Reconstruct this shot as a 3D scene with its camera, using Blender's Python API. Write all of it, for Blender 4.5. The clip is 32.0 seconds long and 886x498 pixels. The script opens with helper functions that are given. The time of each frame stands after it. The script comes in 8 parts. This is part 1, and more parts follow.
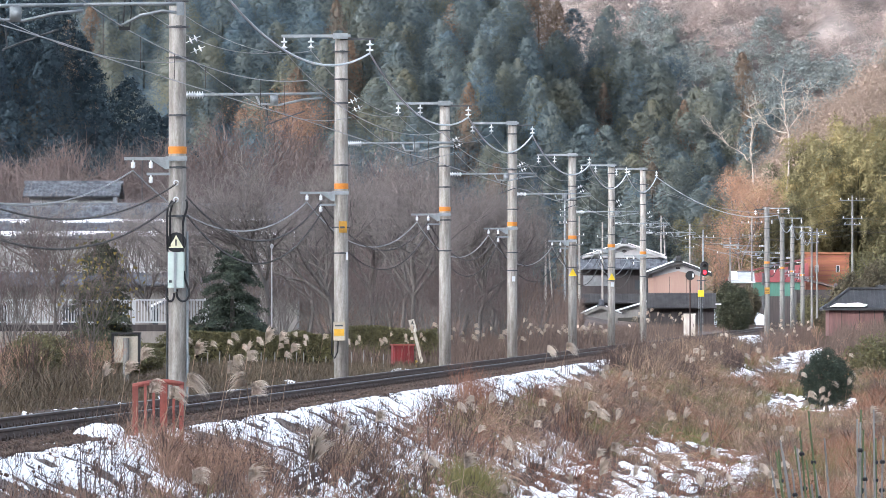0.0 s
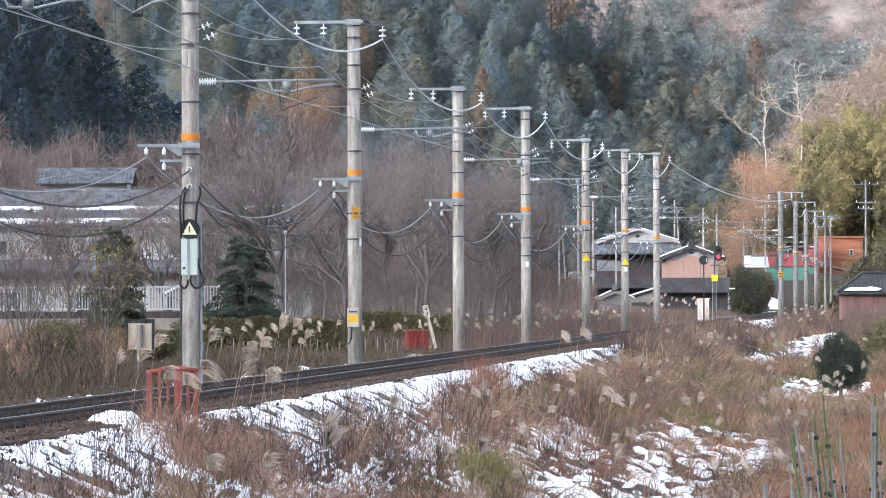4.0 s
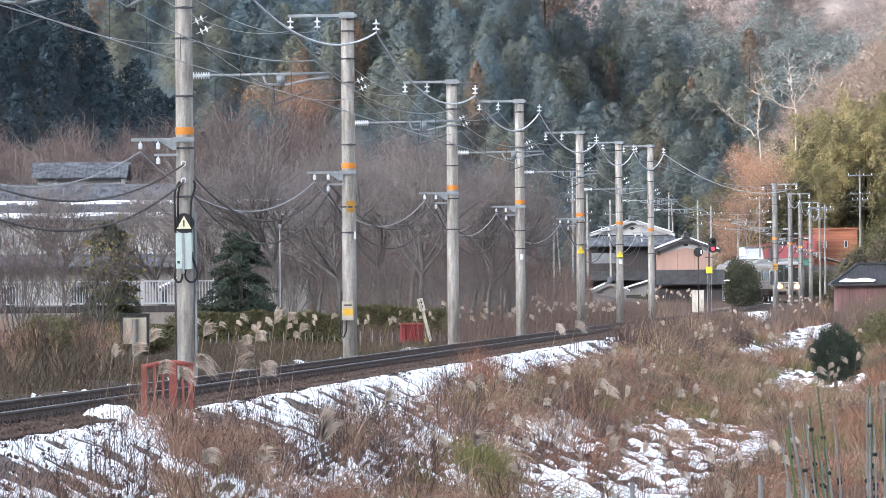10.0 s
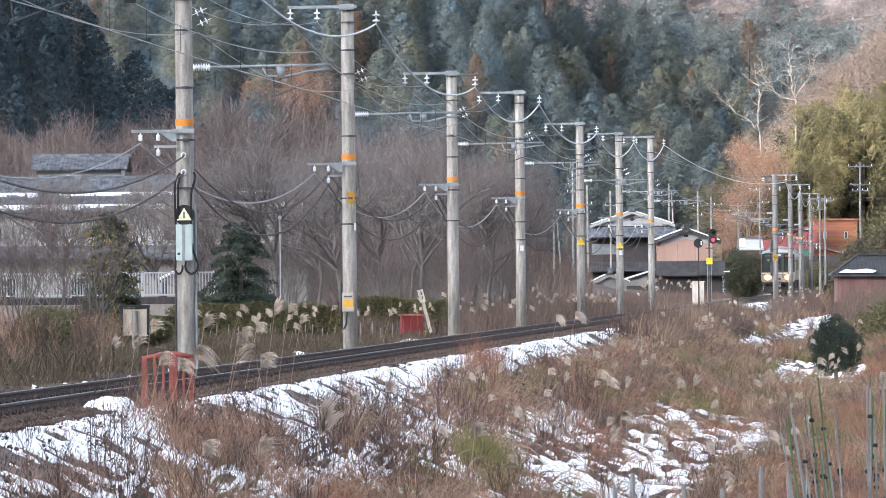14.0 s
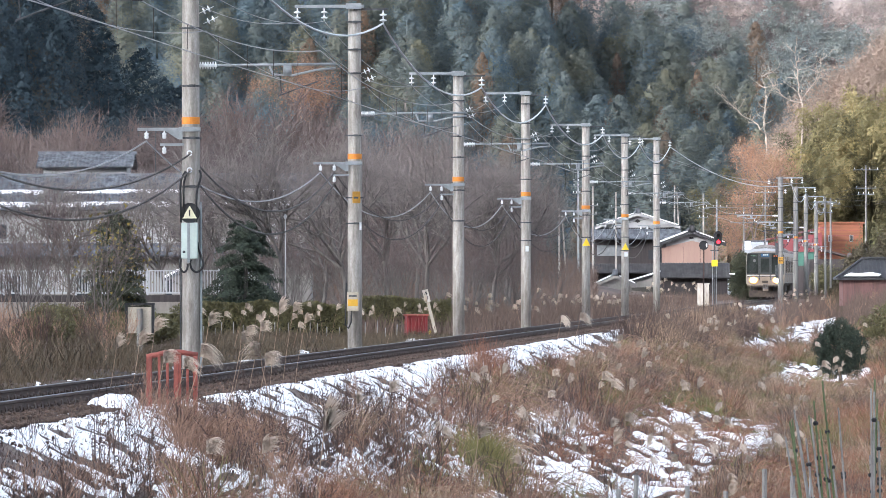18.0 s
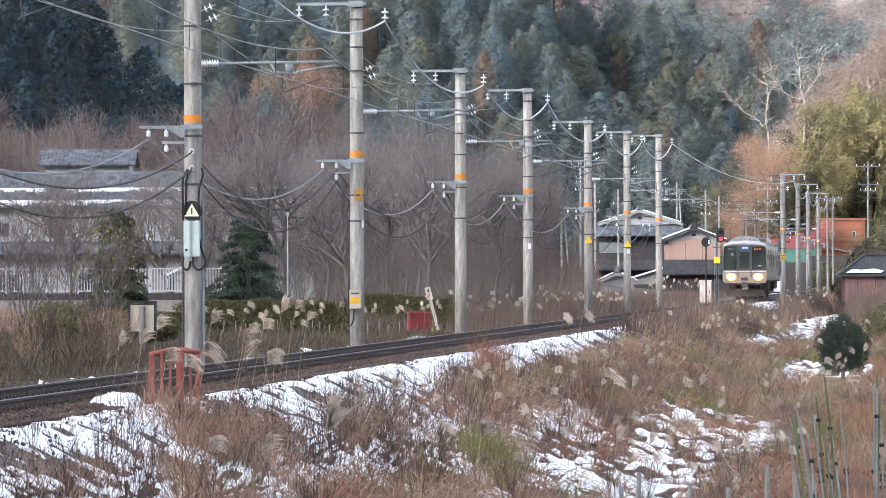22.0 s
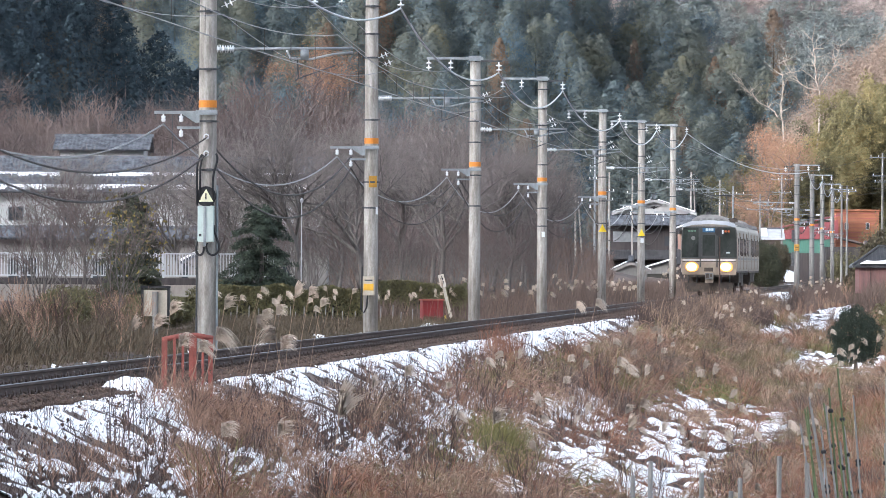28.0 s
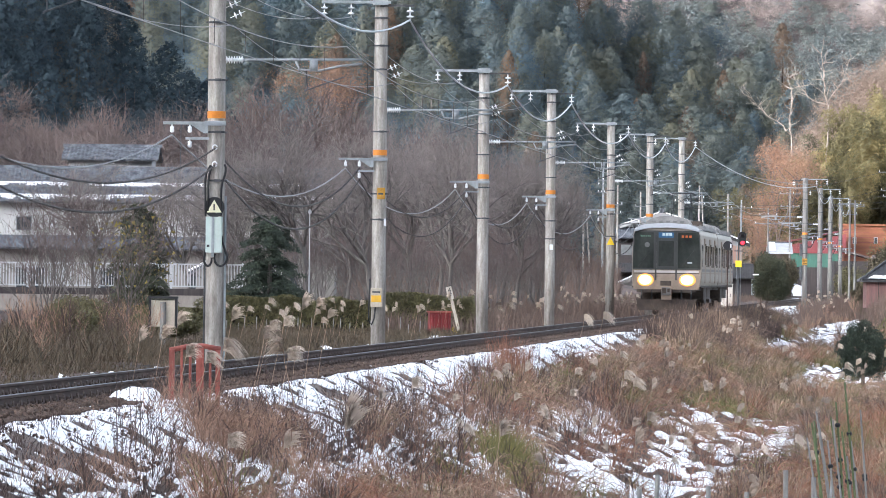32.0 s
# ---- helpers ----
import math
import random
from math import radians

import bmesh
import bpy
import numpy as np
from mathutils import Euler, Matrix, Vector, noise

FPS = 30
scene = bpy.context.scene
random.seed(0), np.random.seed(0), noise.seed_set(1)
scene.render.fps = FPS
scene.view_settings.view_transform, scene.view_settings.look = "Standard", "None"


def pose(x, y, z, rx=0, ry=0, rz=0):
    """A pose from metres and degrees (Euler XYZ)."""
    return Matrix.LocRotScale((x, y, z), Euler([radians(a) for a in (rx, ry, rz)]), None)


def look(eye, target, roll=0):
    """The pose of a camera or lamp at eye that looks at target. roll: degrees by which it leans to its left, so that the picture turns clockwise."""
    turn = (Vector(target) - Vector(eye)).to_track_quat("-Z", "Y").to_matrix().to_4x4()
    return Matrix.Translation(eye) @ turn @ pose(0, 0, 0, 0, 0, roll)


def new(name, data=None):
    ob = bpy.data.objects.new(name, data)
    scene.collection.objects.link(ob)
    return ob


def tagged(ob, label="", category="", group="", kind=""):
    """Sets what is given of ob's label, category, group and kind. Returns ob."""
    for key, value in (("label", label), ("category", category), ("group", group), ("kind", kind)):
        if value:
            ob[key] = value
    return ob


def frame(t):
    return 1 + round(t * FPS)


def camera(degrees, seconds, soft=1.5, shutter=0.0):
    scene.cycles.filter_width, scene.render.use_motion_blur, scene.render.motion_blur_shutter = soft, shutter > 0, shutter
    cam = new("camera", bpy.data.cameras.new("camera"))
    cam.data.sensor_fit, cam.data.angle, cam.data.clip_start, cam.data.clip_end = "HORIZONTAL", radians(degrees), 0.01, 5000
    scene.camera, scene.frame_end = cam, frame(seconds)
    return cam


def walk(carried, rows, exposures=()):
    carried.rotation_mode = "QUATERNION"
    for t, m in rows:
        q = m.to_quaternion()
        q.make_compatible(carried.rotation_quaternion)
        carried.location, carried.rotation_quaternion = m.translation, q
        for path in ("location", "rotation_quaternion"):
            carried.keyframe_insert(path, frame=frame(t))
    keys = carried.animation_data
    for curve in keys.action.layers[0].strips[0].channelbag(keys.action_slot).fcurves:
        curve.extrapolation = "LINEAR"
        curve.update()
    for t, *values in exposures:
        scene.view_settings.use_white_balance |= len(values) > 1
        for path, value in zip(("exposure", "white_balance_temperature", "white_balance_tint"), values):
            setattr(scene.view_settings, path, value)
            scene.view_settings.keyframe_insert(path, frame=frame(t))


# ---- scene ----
cam = camera(8.0, 32.0, soft=0.75)
EYE = (0.0, 0.0, 1.45)
# seconds, yaw, pitch, roll of the hand-held long lens
VIEW = [
    (0, -0.0002, 0.5570, -0.002),
    (0.5, -0.0021, 0.5320, 0.206),
    (1, -0.0191, 0.4834, 0.417),
    (1.5, 0.0106, 0.4217, 0.390),
    (2, 0.0518, 0.4454, 0.382),
    (2.5, 0.0749, 0.4595, 0.333),
    (3, 0.1138, 0.4796, 0.293),
    (3.5, 0.1099, 0.4502, 0.251),
    (5.5, 0.1634, 0.4107, 0.244),
    (6, 0.1617, 0.4604, 0.264),
    (6.5, 0.1216, 0.4521, 0.312),
    (7, 0.1180, 0.4283, 0.276),
    (7.5, 0.1299, 0.4145, 0.379),
    (8, 0.1065, 0.4144, 0.380),
    (8.5, 0.0675, 0.3985, 0.380),
    (9, 0.0671, 0.3918, 0.334),
    (9.5, 0.0752, 0.3672, 0.379),
    (10, 0.0760, 0.3644, 0.473),
    (10.5, 0.0752, 0.3594, 0.376),
    (11, 0.0752, 0.3517, 0.378),
    (11.5, 0.0839, 0.3247, 0.480),
    (12, 0.0910, 0.3221, 0.460),
    (12.5, 0.0738, 0.3401, 0.292),
    (13, 0.0752, 0.3438, 0.381),
    (13.5, 0.0838, 0.3133, 0.544),
    (14, 0.0778, 0.2858, 0.535),
    (14.5, 0.0871, 0.2951, 0.547),
    (16.5, 0.1206, 0.3019, 0.275),
    (17, 0.1306, 0.3227, 0.145),
    (17.5, 0.1301, 0.3107, 0.086),
    (18, 0.1230, 0.2872, 0.087),
    (18.5, 0.1156, 0.2868, 0.143),
    (19, 0.1198, 0.3124, 0.179),
    (19.5, 0.1442, 0.3401, 0.215),
    (20, 0.1470, 0.3259, 0.233),
    (20.5, 0.1466, 0.3132, 0.190),
    (21, 0.1605, 0.3008, 0.278),
    (21.5, 0.1607, 0.2801, 0.312),
    (22, 0.1442, 0.2637, 0.212),
    (22.5, 0.1359, 0.2699, 0.143),
    (23, 0.1528, 0.2637, 0.075),
    (23.5, 0.1536, 0.3129, 0.011),
    (24, 0.1431, 0.3574, -0.073),
    (24.5, 0.1337, 0.3743, 0.035),
    (25, 0.1487, 0.3536, 0.101),
    (25.5, 0.1988, 0.3010, 0.064),
    (27.5, 0.2476, 0.1978, 0.010),
    (28, 0.2667, 0.1506, -0.301),
    (28.5, 0.3041, 0.1271, -0.311),
    (29, 0.3261, 0.0870, -0.300),
    (29.5, 0.3259, 0.1220, -0.401),
    (30, 0.3240, 0.1516, -0.520),
    (30.5, 0.3125, 0.1915, -0.575),
    (31, 0.2718, 0.2293, -0.470),
    (31.5, 0.2812, 0.2781, -0.585),
    (32, 0.3372, 0.2595, -0.630)
]
walk(cam, [(t, pose(*EYE, 90 + p, r, y)) for t, y, p, r in VIEW], exposures=[(0, 2.47, 5640, 11), (32, 2.38, 5660, 11)])

# ---- world and sun: thin cloud, low winter sun behind the camera; an unseen hill added there keeps the bank and the houses in shade ----
SUN_AZ, SUN_EL = 225.0, 12.0      # degrees clockwise from straight ahead, and above the horizon
world = bpy.data.worlds.new("sky")
scene.world = world
world.use_nodes = True
wn = world.node_tree
sky = wn.nodes.new("ShaderNodeTexSky")
sky.sky_type = "NISHITA"
sky.sun_disc = False
sky.sun_elevation = radians(SUN_EL)
sky.sun_rotation = radians(SUN_AZ)
sky.air_density, sky.dust_density, sky.ozone_density = 1.0, 5.0, 1.0
veil = wn.nodes.new("ShaderNodeHueSaturation")     # thin cloud whitens the sky
veil.inputs["Saturation"].default_value = 0.35
wn.links.new(sky.outputs[0], veil.inputs["Color"])
wn.links.new(veil.outputs[0], wn.nodes["Background"].inputs[0])
wn.nodes["Background"].inputs[1].default_value = 0.15
sun = new("sun", bpy.data.lights.new("sun", "SUN"))
sun.data.energy, sun.data.angle, sun.data.color = 1.6, radians(2.0), (1.0, 0.90, 0.76)
a, e = radians(SUN_AZ), radians(SUN_EL)
sun.matrix_world = look((0, 0, 60), (-60 * math.sin(a) * math.cos(e), -60 * math.cos(a) * math.cos(e), 60 - 60 * math.sin(e)))


# ---- materials ----
def mat(name, c1, c2=None, rough=0.8, metal=0.0, scale=3.0, detail=4.0, bump=0.0, bump_scale=None, spread=0.0, stretch=(1, 1, 1), fine=0.15,
        island=False, tone=False, emit=0.0, spec=0.3, transl=0.0):
    """Two-scale noise between two colours; spread: brightness change from piece to piece."""
    m = bpy.data.materials.new(name)
    m.use_nodes = True
    n, l = m.node_tree.nodes, m.node_tree.links
    b = n["Principled BSDF"]
    b.inputs["Roughness"].default_value, b.inputs["Metallic"].default_value = rough, metal
    b.inputs["Specular IOR Level"].default_value = spec
    c2 = c2 or tuple(v * 0.7 for v in c1)
    tc = n.new("ShaderNodeTexCoord")
    mp = n.new("ShaderNodeMapping")
    mp.inputs["Scale"].default_value = stretch
    l.new(tc.outputs["Object"], mp.inputs["Vector"])
    big, small = n.new("ShaderNodeTexNoise"), n.new("ShaderNodeTexNoise")
    big.inputs["Scale"].default_value, big.inputs["Detail"].default_value = scale, detail
    small.inputs["Scale"].default_value, small.inputs["Detail"].default_value = scale * 9, 3
    for q in (big, small):
        l.new(mp.outputs[0], q.inputs["Vector"])
    ramp = n.new("ShaderNodeMapRange")
    ramp.inputs["From Min"].default_value, ramp.inputs["From Max"].default_value = 0.33, 0.67
    l.new(big.outputs["Fac"], ramp.inputs["Value"])
    mix = n.new("ShaderNodeMixRGB")
    mix.inputs[1].default_value, mix.inputs[2].default_value = (*c1, 1), (*c2, 1)
    if tone or island:
        src = n.new("ShaderNodeAttribute") if tone else n.new("ShaderNodeNewGeometry")
        if tone:
            src.attribute_name = "tone"
        half = n.new("ShaderNodeMixRGB")
        half.inputs[0].default_value = 0.72 if island else 0.5
        l.new(ramp.outputs[0], half.inputs[1])
        l.new(src.outputs["Fac" if tone else "Random Per Island"], half.inputs[2])
        l.new(half.outputs[0], mix.inputs[0])
    else:
        l.new(ramp.outputs[0], mix.inputs[0])
    last = mix.outputs[0]
    hsv = n.new("ShaderNodeHueSaturation")
    val = n.new("ShaderNodeMapRange")
    val.inputs["To Min"].default_value, val.inputs["To Max"].default_value = 1 - fine * 2, 1 + fine * 2
    l.new(small.outputs["Fac"], val.inputs["Value"])
    l.new(last, hsv.inputs["Color"])
    l.new(val.outputs[0], hsv.inputs["Value"])
    last = hsv.outputs[0]
    if spread:
        oi = n.new("ShaderNodeObjectInfo")
        v2 = n.new("ShaderNodeMapRange")
        v2.inputs["To Min"].default_value, v2.inputs["To Max"].default_value = 1 - spread, 1 + spread
        h2 = n.new("ShaderNodeHueSaturation")
        l.new(oi.outputs["Random"], v2.inputs["Value"])
        l.new(v2.outputs[0], h2.inputs["Value"])
        l.new(last, h2.inputs["Color"])
        last = h2.outputs[0]
    l.new(last, b.inputs["Base Color"])
    if bump:
        bn = n.new("ShaderNodeTexNoise")
        bn.inputs["Scale"].default_value = bump_scale or scale * 6
        l.new(mp.outputs[0], bn.inputs["Vector"])
        bp = n.new("ShaderNodeBump")
        bp.inputs["Strength"].default_value = bump
        bp.inputs["Distance"].default_value = 0.02
        l.new(bn.outputs["Fac"], bp.inputs["Height"])
        l.new(bp.outputs[0], b.inputs["Normal"])
    if transl:
        tr, mx = n.new("ShaderNodeBsdfTranslucent"), n.new("ShaderNodeMixShader")
        mx.inputs[0].default_value = transl
        l.new(last, tr.inputs["Color"])
        l.new(b.outputs[0], mx.inputs[1])
        l.new(tr.outputs[0], mx.inputs[2])
        l.new(mx.outputs[0], n["Material Output"].inputs["Surface"])
    if emit:
        b.inputs["Emission Color"].default_value = (*c1, 1)
        b.inputs["Emission Strength"].default_value = emit
    return m


M = dict(
    soil=mat("soil_and_dead_grass", (0.090, 0.056, 0.039), (0.034, 0.024, 0.019), 0.95, scale=0.9, bump=0.6, bump_scale=9, fine=0.3),
    ballast=mat("ballast_stone", (0.17, 0.125, 0.10), (0.075, 0.058, 0.05), 0.95, scale=2.2, bump=1.0, bump_scale=16, fine=0.5),
    stone=mat("ballast_pieces", (0.155, 0.105, 0.078), (0.055, 0.040, 0.033), 0.95, scale=6, island=True),
    snow=mat("old_snow", (0.95, 0.94, 0.925), (0.88, 0.875, 0.87), 0.7, scale=1.2, bump=0.3, bump_scale=14, fine=0.03),
    rail=mat("rusty_rail", (0.085, 0.054, 0.042), (0.05, 0.035, 0.03), 0.9, 0.0, scale=1.5, bump=0.2),
    railtop=mat("polished_rail_head", (0.095, 0.082, 0.078), (0.06, 0.052, 0.048), 0.55, 0.5, scale=2),
    sleeper=mat("dusty_concrete_sleeper", (0.15, 0.118, 0.095), (0.08, 0.062, 0.052), 0.9, scale=4, spread=0.2, bump=0.3),
    clip=mat("steel_fastening", (0.13, 0.10, 0.085), (0.08, 0.06, 0.05), 0.6, 0.6, scale=8),
    concrete=mat("weathered_pole_concrete", (0.43, 0.405, 0.365), (0.25, 0.225, 0.198), 0.95, scale=3.4, stretch=(3.2, 3.2, 0.5), bump=0.25, bump_scale=30, spread=0.08, fine=0.25, spec=0.15),
    galv=mat("galvanised_steel", (0.33, 0.355, 0.365), (0.22, 0.24, 0.25), 0.55, 0.35, scale=4, fine=0.12),
    darksteel=mat("dark_clamp_steel", (0.10, 0.105, 0.11), (0.06, 0.06, 0.062), 0.6, 0.5, scale=6),
    porcelain=mat("white_porcelain", (0.80, 0.82, 0.82), (0.68, 0.70, 0.70), 0.25, scale=3, spec=0.5, fine=0.03),
    orange=mat("orange_band", (0.72, 0.27, 0.035), (0.55, 0.19, 0.03), 0.6, scale=5, fine=0.1),
    amber=mat("amber_plate", (0.50, 0.27, 0.03), (0.36, 0.19, 0.03), 0.6, scale=5),
    mustard=mat("mustard_label", (0.72, 0.42, 0.04), (0.62, 0.35, 0.035), 0.5, scale=5, fine=0.05),
    yellow=mat("yellow_sign", (0.80, 0.60, 0.02), (0.70, 0.50, 0.02), 0.5, scale=5, fine=0.05),
    cream=mat("cream_sign_face", (0.78, 0.74, 0.52), (0.70, 0.66, 0.46), 0.5, scale=4, fine=0.04),
    black=mat("black_rubber", (0.018, 0.018, 0.02), (0.03, 0.03, 0.03), 0.6, scale=5),
    wire=mat("grey_stranded_wire", (0.36, 0.36, 0.36), (0.25, 0.25, 0.25), 0.7, 0.2, scale=4),
    darkwire=mat("dark_cable", (0.10, 0.095, 0.088), (0.055, 0.05, 0.048), 0.9, scale=4, spec=0.1),
    feeder=mat("bright_feeder_cable", (0.50, 0.52, 0.54), (0.38, 0.40, 0.42), 0.4, 0.4, scale=2),
    boxgreen=mat("pale_green_box_paint", (0.52, 0.60, 0.56), (0.44, 0.52, 0.48), 0.5, scale=3, fine=0.05),
    boxgrey=mat("beige_cabinet_paint", (0.52, 0.47, 0.38), (0.40, 0.35, 0.28), 0.6, scale=3),
    boxwhite=mat("stained_white_cabinet", (0.60, 0.56, 0.50), (0.42, 0.35, 0.28), 0.6, scale=1.8, stretch=(2, 2, 0.6)),
    red=mat("red_sheet_metal", (0.25, 0.042, 0.042), (0.16, 0.030, 0.032), 0.5, scale=2.5),
    redpaint=mat("faded_red_oxide_paint", (0.34, 0.10, 0.075), (0.22, 0.07, 0.055), 0.7, scale=5, bump=0.2),
    hedge=mat("hedge_leaf", (0.168, 0.148, 0.062), (0.070, 0.068, 0.036), 0.7, scale=3, island=True),
)


# ---- mesh helpers ----
def bm_box(bm, c, s, rot=0.0, bevel=0.0):
    g = bmesh.ops.create_cube(bm, size=1.0, matrix=Matrix.Translation(c) @ Matrix.Rotation(rot, 4, "Z") @ Matrix.Diagonal((*s, 1)))
    if bevel:
        es = {ed for v in g["verts"] for ed in v.link_edges}
        bmesh.ops.bevel(bm, geom=list(es), offset=bevel, segments=2, affect="EDGES", profile=0.6)
    return bm


def bm_tube(bm, pts, r, n=8, cap=True):
    """A round tube along points; r: one radius or one per point."""
    pts = [Vector(p) for p in pts]
    rs = r if isinstance(r, (list, tuple)) else [r] * len(pts)
    rings = []
    up = Vector((0.123, 0.456, 0.88)).normalized()
    for i, p in enumerate(pts):
        d = (pts[min(i + 1, len(pts) - 1)] - pts[max(i - 1, 0)]).normalized()
        s = d.cross(up)
        if s.length < 0.05:
            s = d.cross(Vector((1, 0, 0)))
        s.normalize()
        q = d.cross(s)
        rings.append([bm.verts.new(p + (s * math.cos(k * math.tau / n) + q * math.sin(k * math.tau / n)) * rs[i]) for k in range(n)])
    for a0, b0 in zip(rings, rings[1:]):
        for k in range(n):
            bm.faces.new((a0[k], a0[(k + 1) % n], b0[(k + 1) % n], b0[k]))
    if cap:
        bm.faces.new(rings[0][::-1])
        bm.faces.new(rings[-1])
    return bm


def bm_lathe(bm, prof, n=12, m=None):
    """Profile of (radius, height) turned about z."""
    m = m or Matrix()
    rings = [[bm.verts.new(m @ Vector((r * math.cos(k * math.tau / n), r * math.sin(k * math.tau / n), z))) for k in range(n)] for r, z in prof]
    for a0, b0 in zip(rings, rings[1:]):
        for k in range(n):
            bm.faces.new((a0[k], a0[(k + 1) % n], b0[(k + 1) % n], b0[k]))
    bm.faces.new(rings[0][::-1])
    bm.faces.new(rings[-1])
    return bm


def bm_prism(bm, poly, axis, a0, b0):
    """A flat outline of (p, q) pushed from a0 to b0 along axis x, y or z."""
    def at(p, q, w):
        return {"x": (w, p, q), "y": (p, w, q), "z": (p, q, w)}[axis]
    A = [bm.verts.new(at(p, q, a0)) for p, q in poly]
    B = [bm.verts.new(at(p, q, b0)) for p, q in poly]
    n = len(poly)
    for k in range(n):
        bm.faces.new((A[k], A[(k + 1) % n], B[(k + 1) % n], B[k]))
    bm.faces.new(A[::-1])
    bm.faces.new(B)
    bmesh.ops.recalc_face_normals(bm, faces=bm.faces[:])
    return bm


def mesh_of(bm, name, material, smooth=False):
    me = bpy.data.meshes.new(name)
    bmesh.ops.recalc_face_normals(bm, faces=bm.faces[:])
    bm.to_mesh(me)
    bm.free()
    me.materials.append(material)
    if smooth:
        me.shade_smooth()
    return me


def part(name, bm, material, parent, label="", smooth=False):
    """Links a bmesh, or a mesh already made, as one mesh object under a thing or part."""
    me = bm if isinstance(bm, bpy.types.Mesh) else mesh_of(bm, name, material, smooth)
    ob = new(name, me)
    ob.parent = parent
    if label:
        ob["label"] = label
    return ob


def thing(name, label, category, at=(0, 0, 0), rz=0.0, group="", kind=""):
    ob = tagged(new(name), label, category, group, kind)
    ob.matrix_basis = pose(*at, 0, 0, rz)
    return ob


def single(name, bm, material, label, category, group="", kind="", smooth=False, at=None):
    me = bm if isinstance(bm, bpy.types.Mesh) else mesh_of(bm, name, material, smooth)
    ob = tagged(new(name, me), label, category, group, kind)
    if at:
        ob.matrix_basis = at
    return ob


def B():
    return bmesh.new()


def soup(name, verts, faces, material, tones=None, normals=None):
    """A mesh from numpy arrays: verts (n, 3) and faces (m, 3 or 4)."""
    me = bpy.data.meshes.new(name)
    verts, faces = np.asarray(verts, np.float32), np.asarray(faces, np.int32)
    k = faces.shape[1]
    me.vertices.add(len(verts))
    me.vertices.foreach_set("co", verts.ravel())
    me.loops.add(faces.size)
    me.loops.foreach_set("vertex_index", faces.ravel())
    me.polygons.add(len(faces))
    me.polygons.foreach_set("loop_start", np.arange(0, faces.size, k, dtype=np.int32))
    me.update(calc_edges=True)
    me.validate()
    if tones is not None:
        at = me.attributes.new("tone", "FLOAT", "POINT")
        at.data.foreach_set("value", np.asarray(tones, np.float32))
    if normals is not None:
        at = me.attributes.new("custom_normal", "FLOAT_VECTOR", "POINT")
        at.data.foreach_set("vector", np.asarray(normals, np.float32).ravel())
    me.materials.append(material)
    return me


RNG = np.random.default_rng(7)


def vnoise(x, y, seed=0):
    """Smooth value noise, 0 to 1, for arrays."""
    x, y = np.asarray(x, float), np.asarray(y, float)
    xi, yi = np.floor(x).astype(np.int64), np.floor(y).astype(np.int64)
    fx, fy = x - xi, y - yi
    fx, fy = fx * fx * (3 - 2 * fx), fy * fy * (3 - 2 * fy)

    def h(i, j):
        v = (i * 374761393 + j * 668265263 + seed * 974634777) & 0x7FFFFFFF
        v = ((v ^ (v >> 13)) * 1274126177) & 0x7FFFFFFF
        return ((v ^ (v >> 16)) & 0xFFFF) / 65535.0
    return (h(xi, yi) * (1 - fx) + h(xi + 1, yi) * fx) * (1 - fy) + (h(xi, yi + 1) * (1 - fx) + h(xi + 1, yi + 1) * fx) * fy


# ---- the line of the track ----
S0, R_CURVE, SLOPE, X0 = 593.0, 200.0, 0.073, -11.65
S1 = S0 + 62.0


def track_xy(s):
    """Place and heading of the track's centre; s runs ahead along it."""
    if s <= S0:
        return X0 + SLOPE * s, s, SLOPE
    k = min(s, S1) - S0
    sl = SLOPE - k / R_CURVE
    x = X0 + SLOPE * (S0 + k) - k * k / (2 * R_CURVE)
    y = S0 + k
    if s > S1:
        x, y = x + sl * (s - S1), y + (s - S1)
    return x, y, sl


def track_x(y):
    y = np.asarray(y, float)
    k = np.clip(y - S0, 0, S1 - S0)
    return X0 + SLOPE * np.minimum(y, S1) - k * k / (2 * R_CURVE) + (SLOPE - (S1 - S0) / R_CURVE) * np.maximum(y - S1, 0)


def ramp(v, pts):
    return np.interp(v, [p[0] for p in pts], [p[1] for p in pts])


def ground_z(x, y):
    """Height of the ground: track bed, the bank that falls to the field, the higher yard far along."""
    x, y = np.asarray(x, float), np.asarray(y, float)
    u = x - track_x(y)
    z = ramp(u, [(-60, -0.35), (-7, -0.35), (-4, -0.42), (-2.3, -0.40), (-1.75, -0.24), (1.75, -0.24), (2.35, -0.55), (3.4, -1.0), (5.2, -1.85), (7.2, -2.45), (9, -2.5), (60, -2.5)])
    lift = ramp(y, [(230, 0), (420, 1)]) * ramp(u, [(3.5, 0), (8, 1)])
    z = z * (1 - lift) + lift * -0.45
    rough = np.where(np.abs(u) < 1.9, 0.03, 0.16) * ramp(np.abs(u), [(1.9, 0), (3.5, 1)])
    z = z + (vnoise(x * 0.9, y * 0.35, 3) - 0.5) * rough * 1.6 + (vnoise(x * 3.1, y * 1.3, 5) - 0.5) * rough * 0.7
    return z


